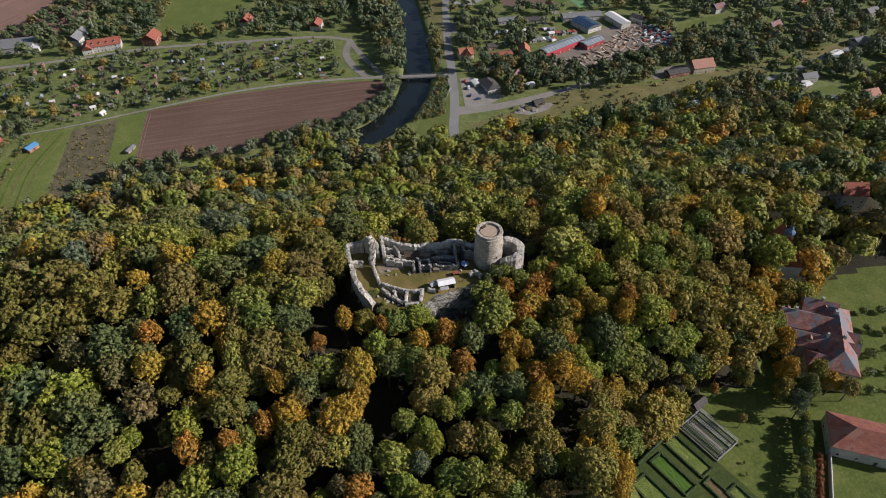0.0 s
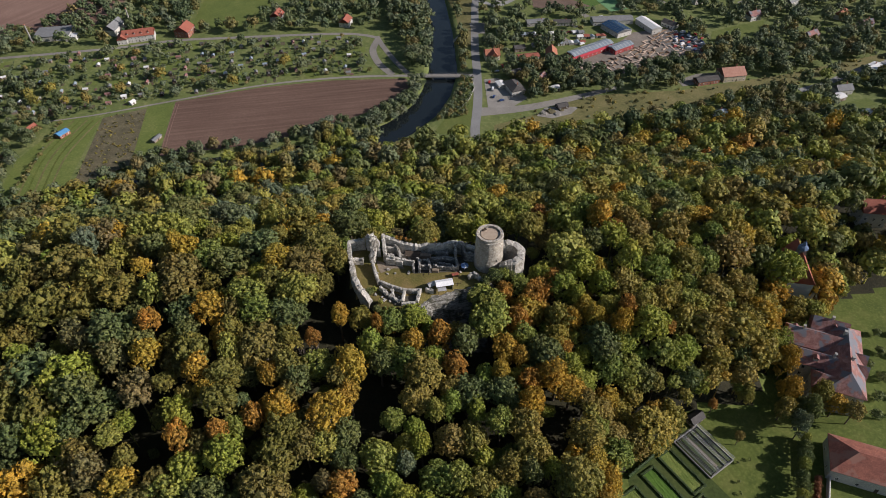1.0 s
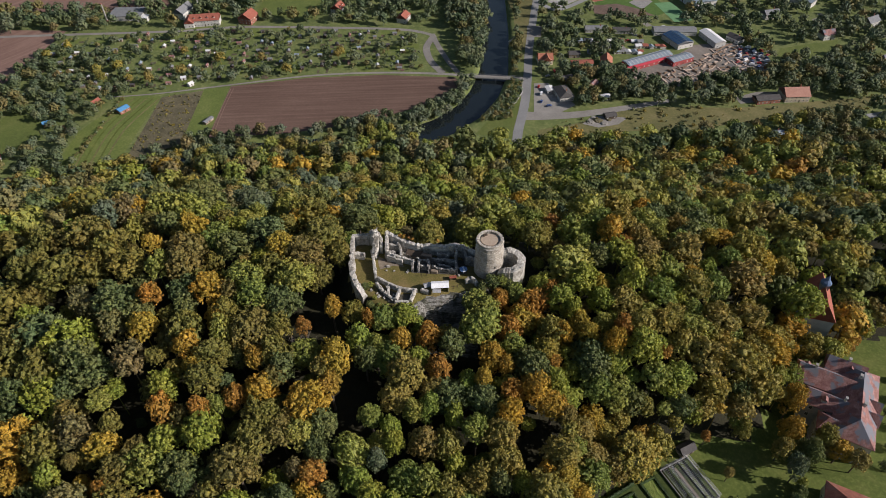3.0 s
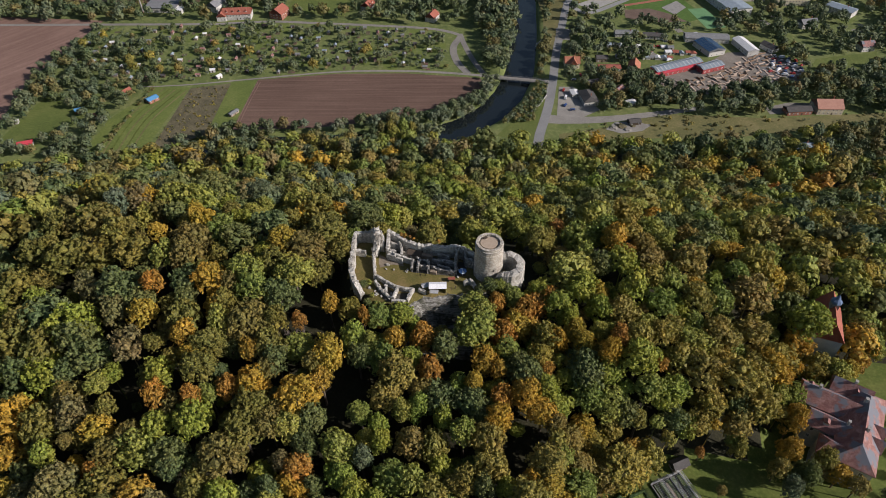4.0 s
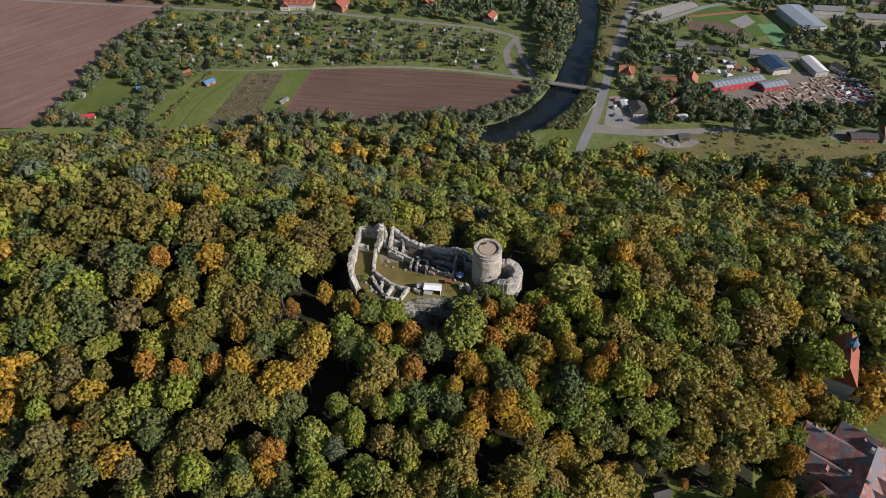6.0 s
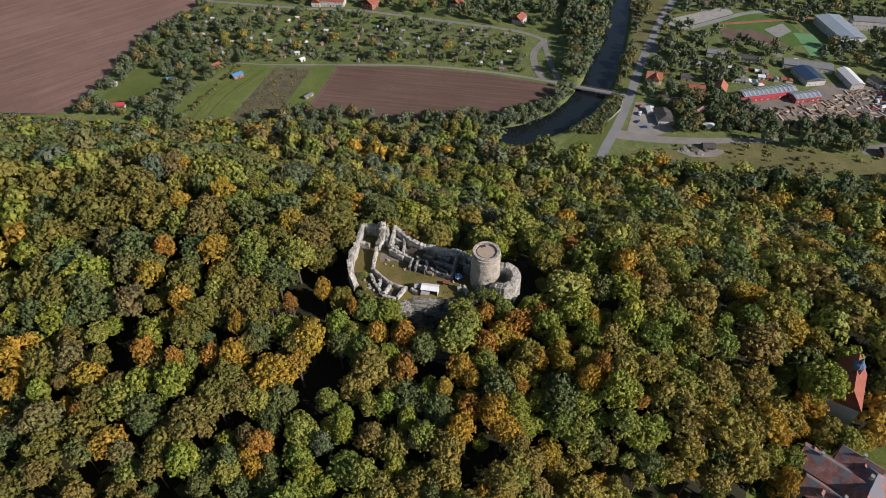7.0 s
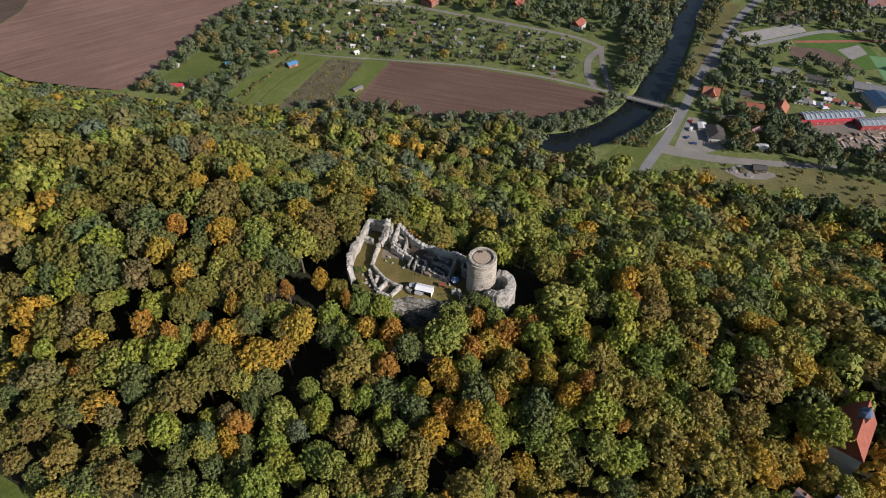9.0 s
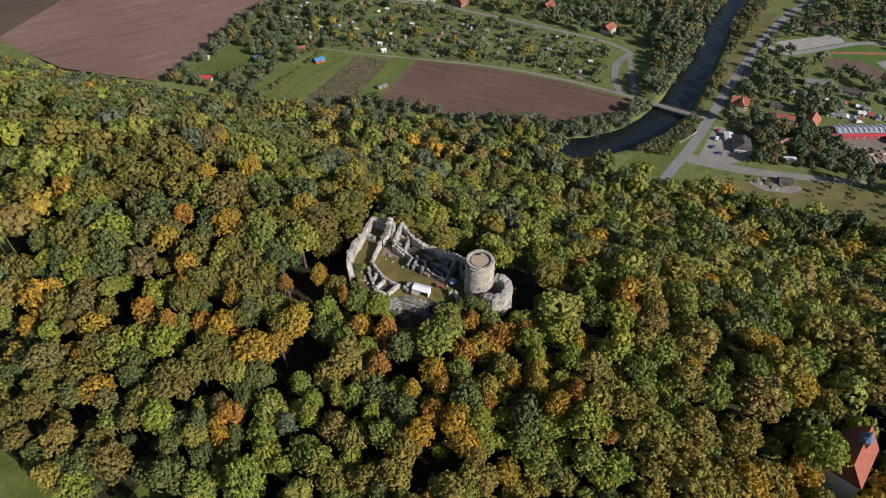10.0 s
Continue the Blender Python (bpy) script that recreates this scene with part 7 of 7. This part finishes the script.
# timber stacks of the sawmill
def stack(i):
    root = tagged(new("timber_stack"), ("stack of fresh sawn pale boards", "pile of round logs with pale ends", "long stack of brown planks")[i], "timber stack", group="timber in the yard")
    L = (5.0, 5.5, 7.0)[i]
    for k in range((6, 9, 4)[i]):
        if i == 1:
            bm = bmesh.new()
            tube(bm, (-L / 2, 0, 0), (L / 2, 0, 0), 0.28, 0.25, 7)
            p = part("log", bm, SAWN_LOG, root)
            row, col = (0, k) if k < 4 else (1, k - 4) if k < 7 else (2, k - 7)
            p.matrix_basis = pose(0.1 * (k % 3), -0.9 + 0.55 * col + 0.28 * row, 0.28 + 0.47 * row)
        else:
            p = part("board_layer", box_bm((L, 1.6 - 0.1 * (k % 2), 0.2), pose(0, 0, 0.24 * k + 0.02)), SAWN, root)
    return root


SAWN = two_scale("sawn_timber", (0.28, 0.20, 0.15), (0.44, 0.34, 0.27), (0.60, 0.50, 0.42), 0.4, 5.0, bump=0.3, dist=0.05, tint=0.35)
SAWN_LOG = two_scale("log_bark", (0.14, 0.09, 0.06), (0.22, 0.15, 0.10), (0.33, 0.24, 0.17), 0.6, 5.0, bump=0.5, dist=0.06, tint=0.3)
stacks = [stack(i) for i in range(3)]
YARD = [(142, 516), (172, 530), (206, 562), (232, 588), (246, 586), (246, 546), (222, 524), (162, 502)]
at = Scatter(8)
tries = 0
while len(at.items) < 150 and tries < 16000:
    tries += 1
    x, y = rng.uniform(140, 250), rng.uniform(500, 592)
    if in_poly(x, y, YARD) and at.fits(x, y, 2.2, 0.8) and all(math.hypot(x - a, y - b) > c * 0.55 + 2.5 for a, b, c in HOUSES if 120 < a < 260):
        at.put(x, y, 2.2)
for i, (x, y, r) in enumerate(at.items):
    m = pose(x, y, VALLEY_Z + 0.05, 0, 0, rng.choice((30, 35, 120, 125)) + rng.uniform(-25, 25))
    m = m @ Matrix.Diagonal((rng.uniform(0.6, 1.1), rng.uniform(0.5, 1.0), rng.uniform(0.4, 0.9), 1))
    if i < 3:
        stacks[i].matrix_basis = m
    else:
        copy_thing(stacks[i % 3], pose(0, 0, 0)).matrix_basis = m


# parked cars and trailers
def car(paint, label, van=False):
    root = tagged(new("van" if van else "car"), label, "van" if van else "car", group="parked vehicles")
    L, W, H = (5.4, 2.0, 2.3) if van else (4.3, 1.8, 1.45)
    bm = bevelled_box((L, W, 0.75 if not van else 1.1), pose(0, 0, 0.35), 0.12)
    part("body", bm, paint, root)
    bm = bmesh.new()
    add_box(bm, (L * (0.78 if van else 0.56), W * 0.94, H - (1.4 if van else 1.05)), pose(-L * 0.06, 0, 1.4 if van else 1.05), 0.86)
    part("cabin", bm, PANE if not van else paint, root)
    part("roof", bevelled_box((L * (0.66 if van else 0.46), W * 0.8, 0.06), pose(-L * 0.06, 0, H), 0.02), paint, root)
    for sx in (-0.31, 0.31):
        for sy in (-0.46, 0.46):
            bm = bmesh.new()
            tube(bm, (sx * L, sy * W - 0.1, 0.33), (sx * L, sy * W + 0.1, 0.33), 0.33, sides=12)
            part("wheel", bm, DARK, root)
    return root


def paint_mat(name, c):
    m, nt, b = shader(name, 0.3)
    nt.links.new(ramp(nt, noise_node(nt, 3.0), [(0.3, tuple(v * 0.9 for v in c)), (0.7, c)]), b.inputs["Base Color"])
    b.inputs["Coat Weight"].default_value = 0.5
    return m


fleet = [car(paint_mat("white_car_paint", (0.75, 0.75, 0.76)), "white van parked beside the houses", True), car(paint_mat("silver_car_paint", (0.45, 0.46, 0.48)), "silver car parked in the open"), car(paint_mat("red_car_paint", (0.42, 0.04, 0.035)), "red car parked in the open"), car(paint_mat("blue_car_paint", (0.04, 0.08, 0.22)), "dark blue car parked in the open")]
spots = [(90, 526.5, 10), (95, 527.5, 14), (58, 492, 80), (60, 468, 70), (60, 480, 85), (66, 462, 20), (72, 520, 100), (104, 526, 30), (150, 560, 30), (-6, 596, 80), (-3, 592, 60), (86, 478, -70), (130, 585, 5), (136, 586, 5), (143, 586, 5), (66, 511, 20), (180, 617, 5), (200, 618, 5)] + [(236 + 5.5 * (i % 5) + 2 * (i // 5), 552 + 6.2 * (i // 5) - 2.2 * (i % 5), 35 + 70 * (i % 3)) for i in range(30)]
for i, (x, y, a) in enumerate(spots):
    m = pose(x, y, VALLEY_Z + 0.16, 0, 0, a)
    if i < 4:
        fleet[i].matrix_basis = m
    else:
        copy_thing(fleet[(i * 3) % 4], m)
# rows of garages and caravans behind the houses
gar = [garden_shed(i, r, PLASTER) for i, r in ((6, ("blue", "blue grey sheet")), (7, ("grey", "grey sheet")), (8, ("white", "white sheet")), (9, ("red", "red sheet")))]
for g in gar:
    tagged(g, "low garage with a pale sheet roof in a row", "garage", "row of garages")
    g.name = "garage"
k = 0
for y0, n, x0 in ((580, 12, 98), (571, 13, 112), (559, 10, 106)):
    for i in range(n):
        x, y = x0 + 5.6 * i + rng.uniform(-0.8, 0.8), y0 + 0.42 * i + rng.uniform(-1.2, 1.2)
        if rng.random() < 0.24 or any(math.hypot(x - a, y - b) < c * 0.6 for a, b, c in HOUSES):
            continue
        m = pose(x, y, VALLEY_Z, 0, 0, rng.choice((8, 8, 98)) + rng.uniform(-5, 5)) @ Matrix.Diagonal((rng.uniform(1.1, 1.5), rng.uniform(1.3, 1.9), rng.uniform(0.9, 1.2), 1))
        if k < 4:
            gar[k].matrix_basis = m
        else:
            c = copy_thing(gar[rng.choice((0, 0, 1, 1, 2, 3))], pose(0, 0, 0))
            c.matrix_basis = m
        k += 1


# ---- trees and bushes of the valley ----
LINES = [[(130, 900), (75, 770), (58, 680), (53, 620), (49.5, 560), (48.5, 508), (46.5, 465), (42, 425)], [(-700, 508), (-546, 528), (-403, 551), (-298, 568), (-238, 583), (-138, 590), (-81, 592), (-42, 581), (-24, 533), (-12, 510)], [(-262, 452), (-206, 472), (-139, 494.5), (-79, 505), (-30, 507.5), (40, 505)], [(46, 446), (90, 452), (170, 482)], [(318, 470), (345, 481), (381, 501), (416, 516), (435, 530), (469, 542)], [(-46, 556), (-39, 530), (-26, 509)]]


def near_line(x, y, gap):
    for line in LINES:
        for (ax, ay), (bx, by) in zip(line, line[1:]):
            u = min(1, max(0, ((x - ax) * (bx - ax) + (y - ay) * (by - ay)) / ((bx - ax) ** 2 + (by - ay) ** 2)))
            if math.hypot(x - ax - u * (bx - ax), y - ay - u * (by - ay)) < gap:
                return True
    return False


OPEN = [[(334, 440), (376, 436), (378, 458), (362, 476), (336, 468)], [(404, 478), (432, 472), (442, 492), (408, 492)], [(370, 584), (392, 572), (408, 590), (384, 606)], [(378, 424), (400, 428), (398, 444), (378, 442)], [(226, 574), (240, 592), (264, 574), (270, 548), (256, 532), (232, 528)], [(222, 478), (264, 490), (280, 484), (284, 506), (220, 494)], [(-230, 612), (-168, 606), (-150, 720), (-235, 720)], YARD, [(56, 409), (131, 421), (215, 451), (318, 484), (450, 525), (450, 542), (322, 499), (220, 474), (129, 467), (57, 450)], [(106, 700), (170, 715), (212, 660), (200, 632), (110, 645), (80, 660), (66, 674)], [(268, 558), (330, 576), (338, 604), (282, 584)], [(-560, 592), (-372, 612), (-330, 760), (-560, 760)], [(-288, 447), (-300, 395), (-292, 350), (-262, 352), (-258, 447)], [(-368, 410), (-364, 352), (-335, 345), (-322, 390)], [(54, 500), (66, 502), (90, 466), (74, 450), (54, 450)]]
green_belt = Scatter(8)
valley_rows = {}


def grove(poly, tries, lo, hi, pack, kinds, tall=1.0, gap=4.5, bank=12.0):
    x0, x1 = min(p[0] for p in poly), max(p[0] for p in poly)
    y0, y1 = min(p[1] for p in poly), max(p[1] for p in poly)
    for _ in range(tries):
        x, y, r = rng.uniform(x0, x1), rng.uniform(y0, y1), rng.uniform(lo, hi)
        if not in_poly(x, y, poly) or not green_belt.fits(x, y, r, pack) or near_line(x, y, gap) or any(in_poly(x, y, o) for o in OPEN):
            continue
        if any(math.hypot(x - a, y - b) < c * 0.85 + r * 0.8 for a, b, c in HOUSES) or river_distance(x, y) < bank:
            continue
        green_belt.put(x, y, r)
        kind = rng.choice(kinds)
        size = "small" if r < 2.4 else "far" if y > 560 else "big"
        valley_rows.setdefault((kind, size), []).append((x, y, ground_z(x, y), r, (1.2 + 2.15 * r) * tall, rng.random()))


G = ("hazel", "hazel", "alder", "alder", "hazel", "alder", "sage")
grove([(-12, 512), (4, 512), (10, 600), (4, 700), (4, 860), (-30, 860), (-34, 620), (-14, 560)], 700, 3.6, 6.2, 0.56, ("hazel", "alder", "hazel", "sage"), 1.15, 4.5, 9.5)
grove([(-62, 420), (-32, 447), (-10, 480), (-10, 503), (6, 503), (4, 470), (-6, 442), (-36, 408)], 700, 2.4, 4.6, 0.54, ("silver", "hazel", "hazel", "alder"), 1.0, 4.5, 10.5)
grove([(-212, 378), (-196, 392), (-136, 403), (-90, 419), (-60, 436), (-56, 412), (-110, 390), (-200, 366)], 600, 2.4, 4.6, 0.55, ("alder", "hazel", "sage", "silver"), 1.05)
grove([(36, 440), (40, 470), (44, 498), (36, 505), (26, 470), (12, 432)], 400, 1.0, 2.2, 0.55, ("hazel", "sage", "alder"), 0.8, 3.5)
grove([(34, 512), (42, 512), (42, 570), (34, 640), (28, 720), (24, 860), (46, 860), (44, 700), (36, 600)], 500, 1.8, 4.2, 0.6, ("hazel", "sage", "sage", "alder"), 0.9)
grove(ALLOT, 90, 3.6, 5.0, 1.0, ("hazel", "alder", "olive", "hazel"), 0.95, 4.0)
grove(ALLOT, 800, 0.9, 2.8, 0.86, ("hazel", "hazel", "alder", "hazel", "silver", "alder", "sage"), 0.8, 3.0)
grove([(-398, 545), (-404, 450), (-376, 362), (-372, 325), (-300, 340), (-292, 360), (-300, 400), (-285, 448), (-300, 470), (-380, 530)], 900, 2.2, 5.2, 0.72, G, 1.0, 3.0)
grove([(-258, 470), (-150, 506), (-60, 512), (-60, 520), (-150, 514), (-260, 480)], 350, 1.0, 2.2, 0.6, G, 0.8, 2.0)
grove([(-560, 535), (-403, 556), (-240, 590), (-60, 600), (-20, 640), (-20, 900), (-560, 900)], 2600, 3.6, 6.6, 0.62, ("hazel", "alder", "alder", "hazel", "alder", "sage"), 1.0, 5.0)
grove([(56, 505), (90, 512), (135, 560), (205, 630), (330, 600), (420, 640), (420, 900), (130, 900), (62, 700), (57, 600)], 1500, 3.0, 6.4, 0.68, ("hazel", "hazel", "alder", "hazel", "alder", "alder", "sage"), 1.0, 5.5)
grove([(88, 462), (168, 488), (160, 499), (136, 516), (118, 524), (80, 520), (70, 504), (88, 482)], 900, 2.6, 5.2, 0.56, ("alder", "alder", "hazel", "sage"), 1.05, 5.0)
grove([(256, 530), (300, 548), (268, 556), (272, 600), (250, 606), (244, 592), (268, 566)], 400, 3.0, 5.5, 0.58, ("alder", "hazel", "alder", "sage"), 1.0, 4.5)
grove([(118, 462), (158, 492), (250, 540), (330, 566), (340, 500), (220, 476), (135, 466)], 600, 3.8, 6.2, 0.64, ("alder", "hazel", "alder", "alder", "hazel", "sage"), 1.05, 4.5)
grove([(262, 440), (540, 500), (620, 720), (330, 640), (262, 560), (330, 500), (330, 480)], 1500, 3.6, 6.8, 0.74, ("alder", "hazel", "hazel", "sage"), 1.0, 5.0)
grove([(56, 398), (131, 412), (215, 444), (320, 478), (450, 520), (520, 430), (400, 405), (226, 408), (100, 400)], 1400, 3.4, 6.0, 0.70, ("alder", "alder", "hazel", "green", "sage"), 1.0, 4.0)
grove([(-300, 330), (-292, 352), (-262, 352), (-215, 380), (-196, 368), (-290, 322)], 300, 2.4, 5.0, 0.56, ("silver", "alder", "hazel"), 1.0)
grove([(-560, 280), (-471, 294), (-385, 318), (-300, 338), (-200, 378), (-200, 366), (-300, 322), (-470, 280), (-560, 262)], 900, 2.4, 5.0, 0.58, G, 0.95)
# tall trees on the wooded bank of the river, towards the hill
for _ in range(5200):
    x = rng.uniform(-640, -34)
    y, r = float(np.interp(x, *FOOT)) + rng.uniform(-4, 32), rng.uniform(3.6, 5.8)
    d = float(river_distance(x, y))
    if d < 12.5 or y > np.interp(x, [-640, -420, -300, -200, -110, -48, -18], [258, 297, 326, 370, 390, 405, 427]) or not green_belt.fits(x, y, r, 0.58):
        continue
    green_belt.put(x, y, r)
    valley_rows.setdefault((rng.choice(("green", "olive", "hazel", "alder", "sage")), "big"), []).append((x, y, ground_z(x, y), r, 8.5 + 2.0 * r + rng.uniform(-1.5, 2.0), rng.random()))
# scattered bushes on the disused railway strip
for k in range(150):
    x = rng.uniform(70, 440)
    y = float(np.interp(x, [57, 129, 220, 322, 450], [432, 446, 463, 491, 533])) + rng.uniform(-16, 16)
    if not near_line(x, y, 5.0) and all(math.hypot(x - a, y - b) > c + 2 for a, b, c in HOUSES):
        valley_rows.setdefault((rng.choice(("hazel", "sage", "olive", "alder")), "small"), []).append((x, y, VALLEY_Z, rng.uniform(0.6, 1.9), rng.uniform(1.2, 3.2), rng.random()))
# weed clumps on the fallow strip and bushes in a line down the meadow
for k in range(260):
    x, y = rng.uniform(-258, -198), rng.uniform(356, 468)
    if in_poly(x, y, [(-257, 447), (-226, 462), (-213, 392), (-246, 356)]):
        valley_rows.setdefault((rng.choice(("sage", "sage", "olive")), "small"), []).append((x, y, VALLEY_Z, rng.uniform(0.5, 1.1), rng.uniform(0.6, 1.3), rng.random()))
for k in range(26):
    x, y = -287 + 0.15 * k + rng.uniform(-1, 1), 440 - 3.6 * k
    if rng.random() < 0.8:
        valley_rows.setdefault((rng.choice(("sage", "hazel")), "small"), []).append((x, y, VALLEY_Z, rng.uniform(1.0, 2.2), rng.uniform(2.0, 4.0), rng.random()))
# hedge rows that divide the allotments
for k in range(15):
    x0 = -372 + 21.5 * k + rng.uniform(-4, 4)
    kind = rng.choice(("hazel", "alder", "hazel"))
    for i in range(70):
        x, y = x0 - 0.28 * i * 1.6 + rng.uniform(-0.4, 0.4), 452 + i * 1.9
        if in_poly(x, y, ALLOT) and rng.random() < 0.62 and not near_line(x, y, 3.0) and all(math.hypot(x - a, y - b) > c + 1 for a, b, c in HOUSES):
            valley_rows.setdefault((kind, "small"), []).append((x, y, VALLEY_Z, rng.uniform(0.6, 1.15), rng.uniform(1.4, 2.6), rng.random()))
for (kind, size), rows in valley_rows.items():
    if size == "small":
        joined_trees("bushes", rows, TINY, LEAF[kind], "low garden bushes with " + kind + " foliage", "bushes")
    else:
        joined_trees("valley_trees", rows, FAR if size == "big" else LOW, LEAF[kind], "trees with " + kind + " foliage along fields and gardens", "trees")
